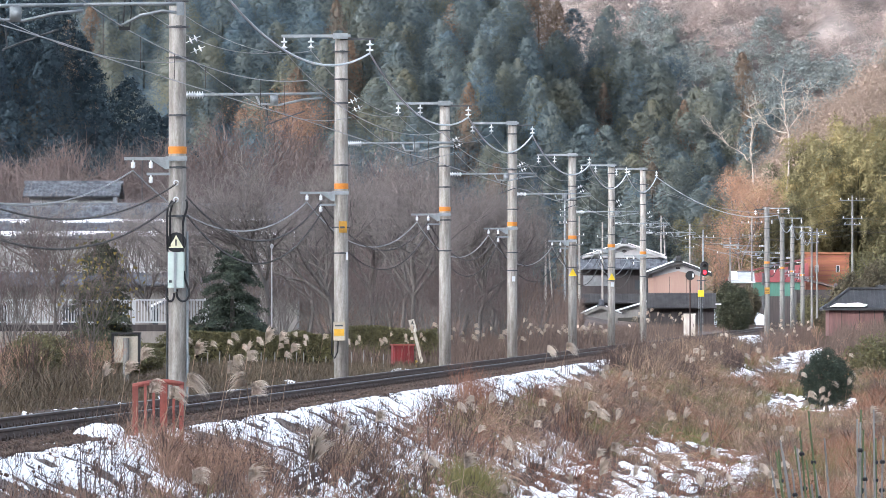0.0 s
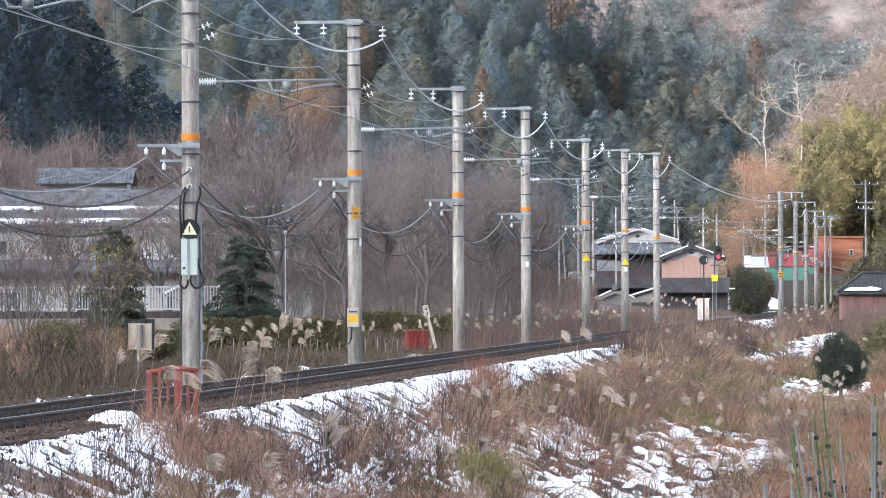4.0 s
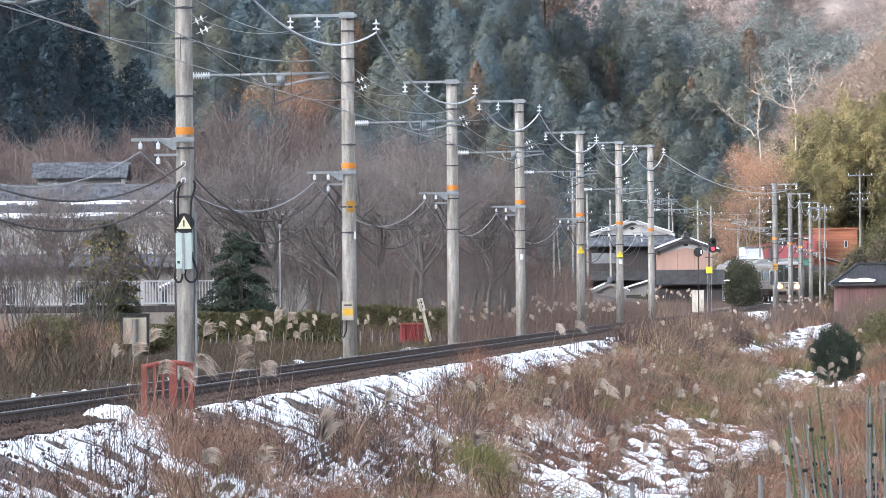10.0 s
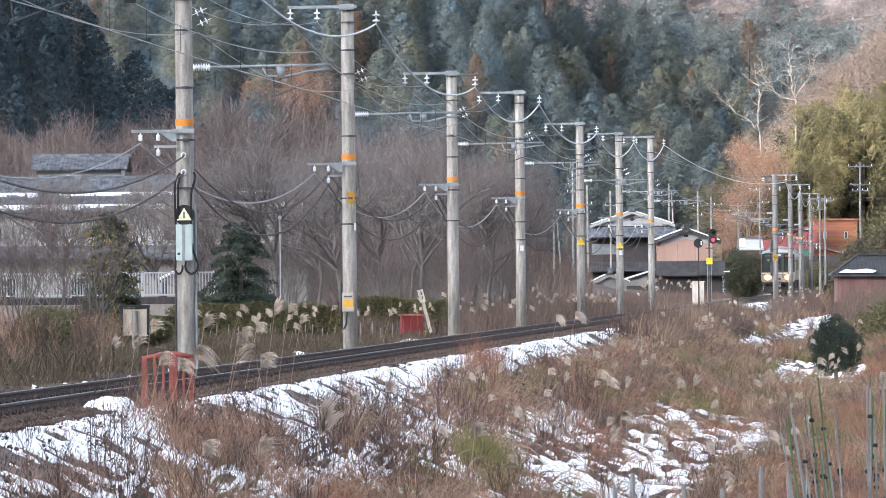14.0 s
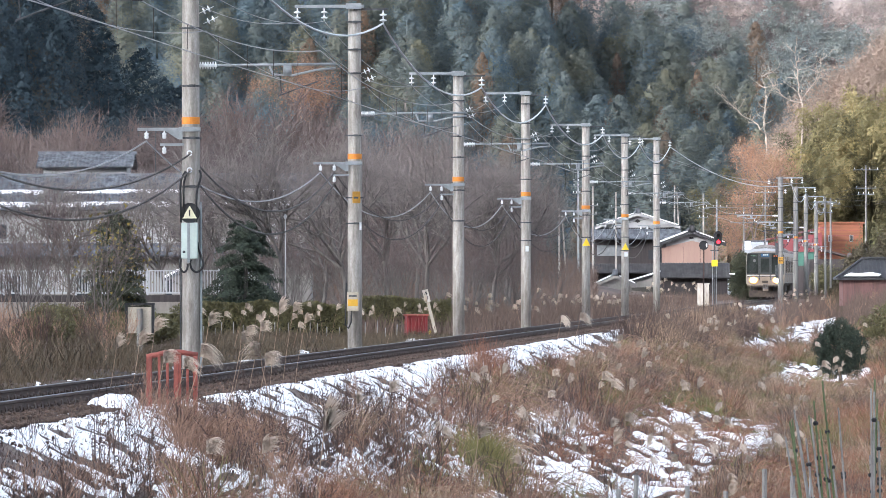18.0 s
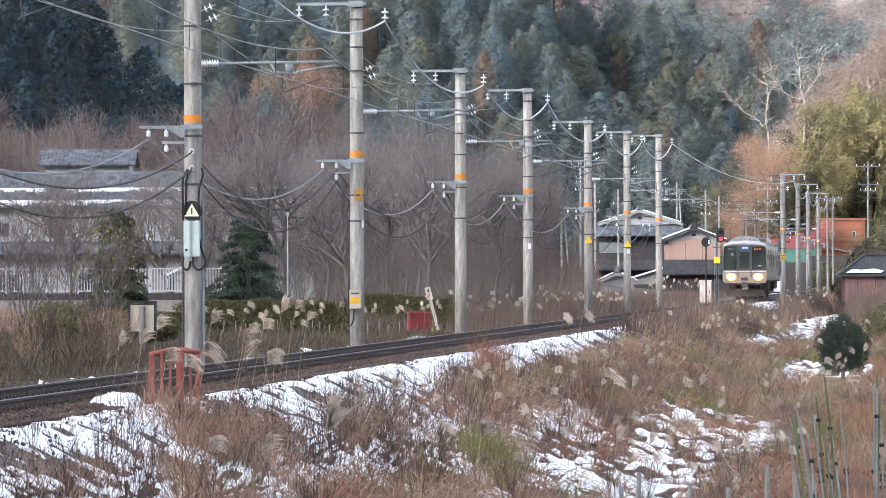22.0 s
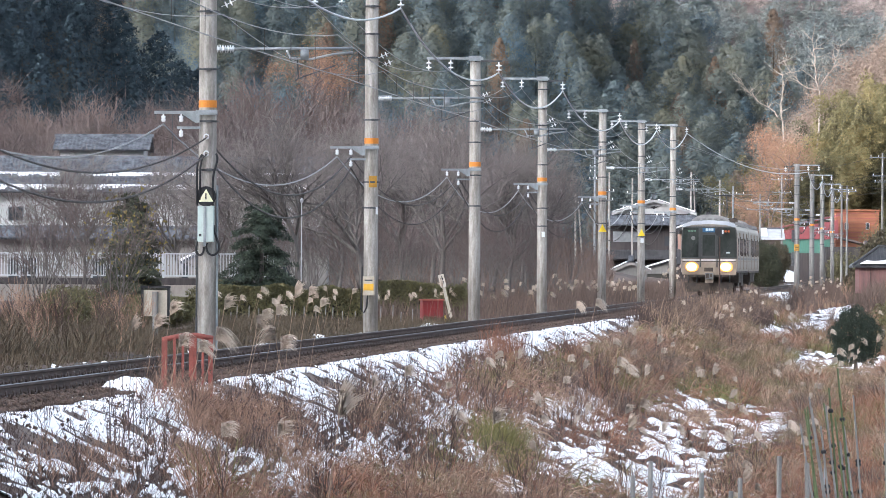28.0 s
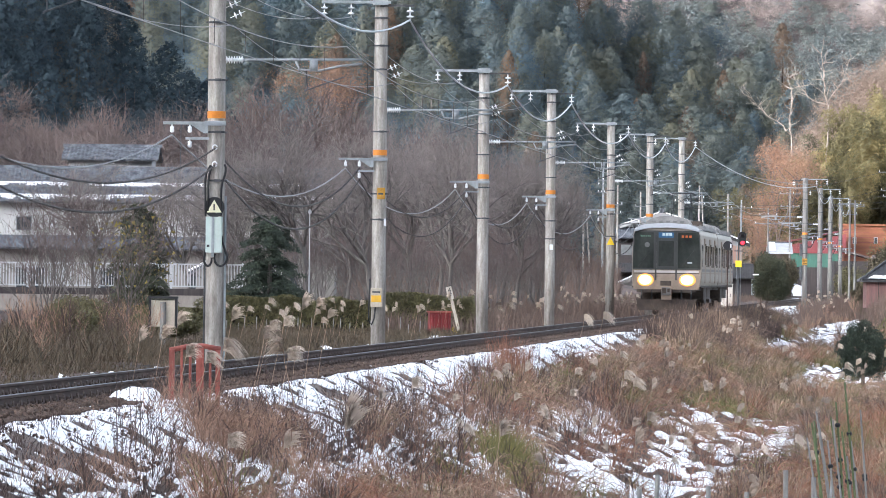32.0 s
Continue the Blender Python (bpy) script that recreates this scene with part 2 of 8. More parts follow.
def build_ground():
    us = np.concatenate([-np.geomspace(3000, 12, 34), np.arange(-11, -2.5, 0.5), np.arange(-2.4, 9.0, 0.22), np.arange(9.5, 14, 0.5), np.geomspace(14.5, 3000, 34)])
    ys = np.concatenate([np.linspace(-400, 30, 12), np.arange(34, 60, 2), np.arange(60, 260, 0.8), np.arange(260, 700, 3), np.geomspace(704, 4800, 30)])
    U, Y = np.meshgrid(us, ys)
    X = U + track_x(np.minimum(Y, 760))
    Z = ground_z(X, np.minimum(Y, 760))
    n, m = U.shape
    V = np.stack([X, Y, Z], -1).reshape(-1, 3)
    i = np.arange(n * m).reshape(n, m)
    Fq = np.stack([i[:-1, :-1], i[:-1, 1:], i[1:, 1:], i[1:, :-1]], -1).reshape(-1, 4)
    me = soup("ground", V, Fq, M["soil"])
    me.materials.append(M["ballast"])
    uc = (U[:-1, :-1] + U[1:, 1:]) / 2
    me.polygons.foreach_set("material_index", ((uc > -2.5) & (uc < 2.5)).astype(np.int32).ravel())
    me.shade_smooth()
    tagged(new("ground", me), "brown winter bank and flat ground with a ballast bed", "ground", kind="structure")


build_ground()


def rail_profile():
    return [(-0.064, -0.153), (0.064, -0.153), (0.064, -0.142), (0.010, -0.125), (0.010, -0.045), (0.034, -0.034), (0.034, -0.004), (0.030, 0.0),
            (-0.030, 0.0), (-0.034, -0.004), (-0.034, -0.034), (-0.010, -0.045), (-0.010, -0.125), (-0.064, -0.142)]


def build_track():
    root = tagged(new("track"), "single railway track with rusty rails on concrete sleepers", "railway track", kind="structure")
    stations = [(s, *track_xy(s)) for s in [*np.arange(40, S0, 25.0), *np.arange(S0, S1 + 1, 6.0), S1 + 60, S1 + 140, S1 + 220]]
    for side in (-0.567, 0.567):
        bm = B()
        rings = []
        for s, x, y, sl in stations:
            n = Vector((1, -sl, 0)).normalized()
            rings.append([bm.verts.new((x + n.x * (side + p), y + n.y * (side + p), q)) for p, q in rail_profile()])
        for a0, b0 in zip(rings, rings[1:]):
            for k in range(14):
                f = bm.faces.new((a0[k], a0[(k + 1) % 14], b0[(k + 1) % 14], b0[k]))
                f.material_index = 1 if k in (6, 7, 8) else 0
        me = mesh_of(bm, "rail", M["rail"])
        me.materials.append(M["railtop"])
        part("rail", me, None, root)
    # sleepers, each with its fastenings moulded on: 300 nearest are parts, the far ones one mesh
    prof = [(-0.12, -0.33), (0.12, -0.33), (0.09, -0.16), (-0.09, -0.16)]
    bm = bm_prism(B(), prof, "x", -1.0, 1.0)
    one = mesh_of(bm, "sleeper", M["sleeper"])
    near = [40 + 0.62 * k for k in range(300)]
    far = [40 + 0.62 * k for k in range(300, 930)]
    for s in near:
        x, y, sl = track_xy(s)
        ob = part("sleeper", one, None, root)
        ob.matrix_basis = pose(x, y, 0, 0, 0, -math.degrees(math.atan(sl)))
    V0 = np.array([v.co for v in one.vertices])
    F0 = np.array([p.vertices[:] for p in one.polygons if len(p.vertices) == 4])
    V, Fs = [], []
    for i, s in enumerate(far):
        x, y, sl = track_xy(s)
        V.append(V0 + [x, y, 0])
        Fs.append(F0 + i * len(V0))
    ob = part("far_sleepers", soup("far_sleepers", np.concatenate(V), np.concatenate(Fs), M["sleeper"]), None, root)
    ob["kind"] = "stuff"
    # spring clips on both sides of each rail
    c = B()
    bm_box(c, (0, 0, 0), (0.05, 0.09, 0.05))
    bm_box(c, (0.03, 0.02, 0.03), (0.02, 0.05, 0.06))
    cm = mesh_of(c, "clip", M["clip"])
    V0 = np.array([v.co for v in cm.vertices])
    F0 = np.array([p.vertices[:] for p in cm.polygons])
    V, Fs = [], []
    for s in near + far[:250]:
        x, y, sl = track_xy(s)
        for du in (-0.665, -0.47, 0.47, 0.665):
            V.append(V0 + [x + du, y, -0.12])
            Fs.append(F0 + (len(V) - 1) * len(V0))
    ob = part("rail_clips", soup("rail_clips", np.concatenate(V), np.concatenate(Fs), M["clip"]), None, root, "small dark spring clips holding the rails")
    ob["kind"] = "stuff"


build_track()


# ---- catenary poles ----
def insulator_stack(n, r, pitch):
    """Ribbed porcelain rod along +z, from 0."""
    prof = [(r * 0.4, 0)]
    for k in range(n):
        prof += [(r * 0.45, k * pitch + 0.1 * pitch), (r, k * pitch + 0.3 * pitch), (r * 0.95, k * pitch + 0.55 * pitch), (r * 0.45, k * pitch + 0.7 * pitch)]
    return prof + [(r * 0.4, n * pitch)]


def hung_insulator(parent, x, y, ztop, r=0.085):
    """Two bells on a short pin under an arm."""
    bm = B()
    bm_lathe(bm, [(0.014, -0.34), (0.014, -0.29), (r * 0.5, -0.285), (r, -0.268), (r, -0.248), (r * 0.4, -0.228), (0.018, -0.218), (0.018, -0.150), (r * 0.5, -0.145), (r, -0.128), (r, -0.108), (r * 0.4, -0.088), (0.018, -0.078), (0.018, 0.0)],
             10, Matrix.Translation((x, y, ztop)))
    return part("insulator", bm, M["porcelain"], parent, "white porcelain bells", True)


def knob(parent, x, y, ztop):
    bm = bm_lathe(B(), [(0.012, -0.16), (0.036, -0.15), (0.046, -0.12), (0.036, -0.085), (0.046, -0.05), (0.016, -0.03), (0.012, 0)], 10, Matrix.Translation((x, y, ztop)))
    return part("knob_insulator", bm, M["porcelain"], parent, "white knob insulator", True)


def clamp(parent, z, r):
    bm = B()
    bm_lathe(bm, [(r + 0.004, z - 0.02), (r + 0.012, z - 0.02), (r + 0.012, z + 0.02), (r + 0.004, z + 0.02)], 16)
    bm_box(bm, (0.05, -r - 0.03, z), (0.12, 0.05, 0.05))
    bm_tube(bm, [(-r - 0.05, -0.03, z), (r + 0.05, -0.03, z)], 0.014, 6)
    return part("clamp", bm, M["darksteel"], parent, "dark steel clamp band")


ARM_Z = 5.67


OLD_CONCRETE = mat("old_grey_pole_concrete", (0.29, 0.28, 0.26), (0.15, 0.14, 0.13), 0.9, scale=2.4, stretch=(3, 3, 0.3), fine=0.2)


def catenary_pole(x, y, height, mirror=False, number=0):
    """Concrete pole with top arm, cantilever over the track and a lower cable arm. Local x points to the track."""
    root = thing("catenary_pole", "weathered concrete railway pole with steel arms, orange band and white insulators", "utility pole",
                 (x, y, 0), 180.0 if mirror else -math.degrees(SLOPE), "poles along the track")
    bm = B()
    bm_lathe(bm, [(0.185, -0.6), (0.18, 2.0), (0.172, 5.0), (0.162, height - 0.02), (0.15, height)], 20)
    part("shaft", bm, OLD_CONCRETE if mirror else M["concrete"], root, smooth=True)
    for k, z in enumerate([height - 0.45, height - 1.15, height - 1.75, ARM_Z - 0.55, 3.55, 2.9] if number % 2 else [height - 0.9, height - 1.4, height - 2.0, ARM_Z - 0.4, 4.25, 3.3]):
        clamp(root, z, 0.172)
    part("orange_band", bm_lathe(B(), [(0.176, 4.52), (0.181, 4.52), (0.181, 4.66), (0.176, 4.66)], 20), M["orange"], root, "orange painted band")
    # top arm
    bm = B()
    bm_box(bm, (-0.62, -0.2, height - 0.06), (1.75, 0.07, 0.075), 0, 0.006)
    bm_box(bm, (0.0, -0.2, height - 0.06), (0.38, 0.11, 0.15), 0, 0.008)
    part("top_arm", bm, M["galv"], root, "galvanised channel arm")
    bm = B()
    bm_box(bm, (0.42, -0.16, height - 0.14), (0.86, 0.05, 0.05))
    part("feeder_arm", bm, M["darksteel"], root)
    for xi in (-1.43, -0.75):
        hung_insulator(root, xi, -0.2, height - 0.09)
    hung_insulator(root, 0.74, -0.16, height - 0.16, 0.095)
    # cantilever
    c = part("cantilever", bm_tube(B(), [(0.52, 0, ARM_Z), (1.6, 0, ARM_Z + 0.01), (2.85, 0, ARM_Z + 0.02)], 0.028, 8), M["galv"], root, "steel cantilever tube", True)
    m = Matrix.Translation((0.17, 0, ARM_Z)) @ Matrix.Rotation(radians(90), 4, "Y")
    part("rod_insulator", bm_lathe(B(), insulator_stack(7, 0.075, 0.05), 12, m), M["porcelain"], c, "ribbed white porcelain rod", True)
    bm = B()
    bm_tube(bm, [(1.55, 0, ARM_Z - 0.02), (1.62, 0, ARM_Z - 0.18), (2.0, 0, ARM_Z - 0.2), (2.45, 0, ARM_Z - 0.10), (2.85, 0, ARM_Z - 0.06)], 0.024, 8)
    bm_box(bm, (1.9, 0, ARM_Z - 0.10), (0.16, 0.05, 0.2))
    part("registration_arm", bm, M["galv"], c, "bent steadying tube", True)
    bm = B()
    bm_tube(bm, [(1.75, 0, ARM_Z - 0.15), (1.78, 0, ARM_Z - 0.55), (1.72, 0, ARM_Z - 0.62)], 0.014, 6)
    bm_tube(bm, [(1.72, 0, ARM_Z - 0.6), (2.1, 0, ARM_Z - 0.46), (2.5, 0, ARM_Z - 0.32)], 0.014, 6)
    part("pull_off", bm, M["darksteel"], c)
    # lower cable arm
    bm = B()
    bm_box(bm, (-0.5, -0.2, 4.42), (1.05, 0.05, 0.06), 0, 0.005)
    bm_prism(bm, [(-0.5, 4.40), (-0.14, 4.40), (-0.14, 4.22), (-0.22, 4.22)], "y", -0.215, -0.185)
    bm_box(bm, (0, -0.2, 4.42), (0.42, 0.06, 0.09))
    bm_box(bm, (-0.35, -0.21, 4.12), (0.46, 0.04, 0.05))
    part("cable_arm", bm, M["galv"], root, "blue-grey steel cable arm")
    for xi, zt in ((-0.85, 4.39), (-0.5, 4.39), (-0.5, 4.1)):
        knob(root, xi, -0.2, zt)
    return root


# places of the poles along the track: distance, side, height
LEFT_POLES = [(52, 8.4), (88, 8.4), (124, 8.4), (160, 8.44), (196, 7.92), (229.6, 8.3), (271, 8.17), (307, 8.55), (344, 9.2)]
RIGHT_POLES = [(414, 8.2), (465, 8.3), (507, 8.2), (557, 8.4)]
POLES = {}
for k, (d, h) in enumerate(LEFT_POLES):
    POLES[k] = catenary_pole(X0 + SLOPE * d - 2.6, d, h, False, k)
for k, (d, h) in enumerate(RIGHT_POLES):
    POLES[20 + k] = catenary_pole(X0 + SLOPE * d + 2.6, d, h, True, k)


def tri(bm, c, w, h, t=0.02):
    x, y, z = c
    return bm_prism(bm, [(x - w / 2, z - h / 2), (x + w / 2, z - h / 2), (x, z + h / 2)], "y", y - t / 2, y + t / 2)


def dress_poles():
    p = POLES[2]   # the nearest pole seen whole
    s = part("warning_plate", bm_lathe(B(), [(0.19, -0.01), (0.20, 0.0), (0.19, 0.01)], 20, Matrix.Translation((0, -0.2, 2.78)) @ Matrix.Rotation(radians(90), 4, "X")), M["black"], p, "round black warning plate")
    part("triangle", tri(B(), (0, -0.225, 2.80), 0.29, 0.25), M["cream"], s, "cream warning triangle")
    part("mark", bm_box(B(), (0.0, -0.245, 2.78), (0.025, 0.012, 0.12)), M["black"], s)
    bm = bm_box(B(), (0.01, -0.30, 2.24), (0.31, 0.2, 0.70), 0, 0.012)
    sw = part("switch_box", bm, M["boxgreen"], p, "pale green steel switch box")
    part("strap", bm_box(B(), (-0.0, -0.41, 2.2), (0.05, 0.02, 0.78)), M["galv"], sw)
    part("lock", bm_box(B(), (-0.09, -0.41, 2.02), (0.05, 0.03, 0.05), 0, 0.006), M["darksteel"], sw)
    def bow(cx, cz, rx, rz_, a0, a1):
        return [(cx + rx * math.cos(a), -0.27, cz + rz_ * math.sin(a)) for a in np.linspace(radians(a0), radians(a1), 18)]
    for pts in ([(-0.08, -0.2, 3.60), (-0.13, -0.2, 3.52), (-0.17, -0.2, 3.42), (-0.185, -0.2, 3.3), (-0.18, -0.2, 3.0), (-0.17, -0.2, 2.6)],
                [(-0.05, -0.22, 3.58), (-0.09, -0.22, 3.48), (-0.115, -0.22, 3.36), (-0.12, -0.22, 3.2), (-0.12, -0.22, 2.7)],
                [(0.19, -0.2, 3.62), (0.215, -0.2, 3.56), (0.215, -0.2, 3.48), (0.19, -0.2, 3.38), (0.155, -0.2, 3.28), (0.135, -0.2, 3.16), (0.13, -0.2, 3.0), (0.13, -0.2, 2.6)],
                [(0.16, -0.27, 2.22), (0.17, -0.27, 2.1), (0.21, -0.27, 1.99)] + bow(0.14, 1.80, 0.125, 0.17, 40, -205),
                [(-0.15, -0.27, 2.0), (-0.17, -0.27, 1.9)] + bow(-0.11, 1.76, 0.075, 0.13, 150, 375)):
        part("cable_loop", bm_tube(B(), pts, 0.022, 8), M["black"], p, "thick black cable", True)
    part("conduit", bm_tube(B(), [(0.20, -0.05, 3.0), (0.205, -0.05, -0.3)], 0.025, 8), M["galv"], p)
    part("conduit", bm_tube(B(), [(-0.19, -0.08, 1.7), (-0.2, -0.08, -0.3)], 0.018, 8), M["darksteel"], p)
    for zz in (3.95, 3.62):
        part("ring", bm_tube(B(), [(0.045 * math.cos(a), -0.23, zz + 0.045 * math.sin(a)) for a in np.linspace(0, 5.9, 16)], 0.014, 6), M["porcelain"], p, "small white ring", True)
    p = POLES[3]
    part("amber_plate", bm_box(B(), (0.06, -0.19, 3.56), (0.20, 0.03, 0.29), 0, 0.006), M["amber"], p, "faded amber plate")
    part("tag", bm_box(B(), (0.16, -0.16, 2.83), (0.05, 0.05, 0.19)), M["porcelain"], p, "small white tag")
    bx = part("terminal_box", bm_box(B(), (-0.02, -0.27, 0.93), (0.29, 0.18, 0.48), 0, 0.012), M["boxgrey"], p, "beige terminal box with a yellow label")
    part("label", bm_box(B(), (-0.02, -0.365, 0.90), (0.25, 0.012, 0.17)), M["mustard"], bx)
    part("label", bm_box(B(), (-0.02, -0.365, 1.07), (0.2, 0.012, 0.04)), M["darksteel"], bx)
    part("cable_loop", bm_tube(B(), [(-0.05, -0.3, 0.7), (-0.07, -0.3, 0.4), (-0.14, -0.3, 0.25), (-0.22, -0.26, 0.35), (-0.2, -0.2, 1.4)], 0.02, 8), M["black"], p, smooth=True)
    p = POLES[5]
    part("tag", bm_box(B(), (0.06, -0.19, 2.6), (0.12, 0.03, 0.19)), M["porcelain"], p, "small white tag")
    for k in (6, 7):
        p = POLES[k]
        part("triangle", tri(B(), (0.03, -0.2, 3.10), 0.34, 0.33), M["yellow"], p, "yellow warning triangle")
    part("tag", bm_box(B(), (0.06, -0.19, 2.72), (0.16, 0.03, 0.22)), M["porcelain"], POLES[7], "small white tag")
    # the nearest cantilever reaches past the track and its steadying tube comes back to the wire
    p = POLES[1]
    bm = bm_tube(B(), [(2.8, 0, ARM_Z + 0.02), (3.6, 0, ARM_Z + 0.03), (4.25, 0, ARM_Z + 0.03)], 0.026, 8)
    bm_tube(bm, [(4.2, 0, 5.57), (3.95, 0, 5.60), (3.65, 0, 5.54), (3.38, 0, 5.40)], 0.022, 8)
    bm_box(bm, (4.2, 0, 5.63), (0.10, 0.06, 0.18), 0, 0.01)
    part("long_steady_arm", bm, M["galv"], p, "bent steadying tube", True)
    bm = bm_tube(B(), [(3.40, 0, 5.36), (3.44, 0, 5.95)], 0.012, 6)
    bm_tube(bm, [(3.49, 0, 5.34), (3.52, 0, 5.6), (3.47, 0, 5.95)], 0.010, 6)
    bm_box(bm, (3.42, 0, 5.36), (0.14, 0.06, 0.05))
    part("hanger", bm, M["black"], p, "dark wire hanger")
    # signal-side plate and equipment on the first pole beyond the shed (its local x is turned round)
    p = POLES[20]
    y = part("yellow_plate", bm_box(B(), (0.0, 0.2, 2.75), (0.34, 0.03, 0.42), 0, 0.006), M["amber"], p, "yellow plate with dark lettering bars")
    for zz in (2.85, 2.75, 2.65):
        part("bar", bm_box(B(), (0.0, 0.222, zz), (0.26, 0.01, 0.035)), M["black"], y)
    for zz, hh in ((3.5, 0.8), (2.0, 0.9)):
        part("cable_cover", bm_box(B(), (0.26, 0.12, zz), (0.16, 0.16, hh), 0, 0.03), M["darksteel"], p)


dress_poles()


# ---- wires ----
def span(a, b, sag, n=14):
    a, b = Vector(a), Vector(b)
    return [a.lerp(b, k / n) - Vector((0, 0, sag * 4 * (k / n) * (1 - k / n))) for k in range(n + 1)]


def run(points, sag, r, material, name, label, n=14, twist=False):
    pts = []
    for a, b in zip(points, points[1:]):
        pts += span(a, b, sag, n)[(1 if pts else 0):]
    if not twist:
        bm = bm_tube(B(), pts, r, 5)
    else:       # two strands laid round each other
        bm = B()
        for half in (0.0, math.pi):
            bm_tube(bm, [p + Vector((math.cos(k * math.tau / 9 + half), 0, math.sin(k * math.tau / 9 + half))) * r * 1.15 for k, p in enumerate(pts)], r * 0.85, 4)
    return single(name, bm, material, label, "wire", "overhead wires", smooth=True)


def pole_pt(k, x, z, dy=-0.2):
    return POLES[k].matrix_basis @ Vector((x, dy, z))


L = list(range(len(LEFT_POLES)))
H = dict(enumerate(h for _, h in LEFT_POLES))
H.update({20 + k: h for k, (_, h) in enumerate(RIGHT_POLES)})
run([pole_pt(k, 0.74, H[k] - 0.5) for k in L] + [pole_pt(20 + k, -0.74, H[20 + k] - 0.5) for k in range(4)], 0.85, 0.026, M["feeder"], "feeder_cable", "thick bright feeder cable slung from pole to pole")
for xi in (-1.43, -0.75):
    run([pole_pt(k, xi, H[k] - 0.43) for k in L] + [pole_pt(20 + k, xi, H[20 + k] - 0.43, 0.2) for k in range(4)], 0.55, 0.009, M["wire"], "line_wire", "thin grey line wire under the top arms")
run([pole_pt(k, -0.85, 4.19) for k in L], 0.95, 0.015, M["wire"], "signal_cable", "grey cable looped between the lower arms")
run([pole_pt(k, *((0.0, 3.93) if k == 2 else (-0.5, 4.19))) for k in L[:4]], 1.05, 0.0105, M["darkwire"], "signal_cable", "dark twisted cable looped between the lower arms", 1100, True)
run([pole_pt(k, -0.5, 4.19) for k in L[3:]], 1.05, 0.015, M["darkwire"], "signal_cable", "dark twisted cable looped between the lower arms")
run([pole_pt(k, *((0.0, 3.60) if k == 2 else (-0.5, 3.9))) for k in L[:4]], 1.25, 0.011, M["darkwire"], "signal_cable", "dark heavy twisted cable hung low between the poles", 1100, True)
run([pole_pt(k, -0.5, 3.9) for k in L[3:]], 1.3, 0.017, M["darkwire"], "signal_cable", "dark heavy twisted cable hung low between the poles")
for z, sag, r in ((5.5, 0.12, 0.03), (5.2, 1.4, 0.02), (4.9, 1.0, 0.016), (6.2, 0.7, 0.014)):
    run([pole_pt(20 + k, 0.25, z) for k in range(4)], sag, r, M["darkwire"], "slack_cable", "slack dark cable between the poles by the works yard")
for xi, z, sag, r, nm in ((2.55, 5.16, 0.03, 0.009, "contact_wire"), (2.55, 5.95, 0.42, 0.010, "messenger_wire"), (0.3, 6.35, 0.5, 0.008, "guard_wire")):
    run([pole_pt(k, xi, z, 0) for k in L] + [pole_pt(20 + k, xi + 0.1, z, 0) for k in range(4)], sag, r, M["wire"], nm, "thin overhead railway wire")
for k in L[1:]:
    # strain rods with a pair of bells at the pole
    for sgn, zz in ((0.33, 6.75), (0.42, 6.55)):
        q = pole_pt(k, sgn, zz)
        single("strain_insulator", bm_lathe(B(), [(0.008, -0.20), (0.008, -0.09), (0.05, -0.085), (0.085, -0.07), (0.085, -0.052), (0.02, -0.04), (0.008, -0.03), (0.008, 0.04), (0.05, 0.045), (0.085, 0.06), (0.085, 0.078), (0.02, 0.09), (0.008, 0.10), (0.008, 0.20)], 10,
               Matrix.Translation(q) @ Matrix.Rotation(radians(65), 4, "Y") @ Matrix.Diagonal((0.8, 0.8, 0.8, 1))), M["porcelain"], "white strain insulator in the wire beside a pole", "insulator", "strain insulators", smooth=True)
for k in L[1:-1]:
    a0, b0 = pole_pt(k, 2.55, 5.16, 0), pole_pt(k + 1, 2.55, 5.16, 0)
    for j in range(1, 8):
        f = j / 8
        q = a0.lerp(b0, f)
        top = 0.79 - 0.42 * 4 * f * (1 - f)
        single("dropper", bm_tube(B(), [q, q + Vector((0, 0, top))], 0.006, 5), M["darkwire"], "thin dropper between the two track wires", "wire", "droppers")


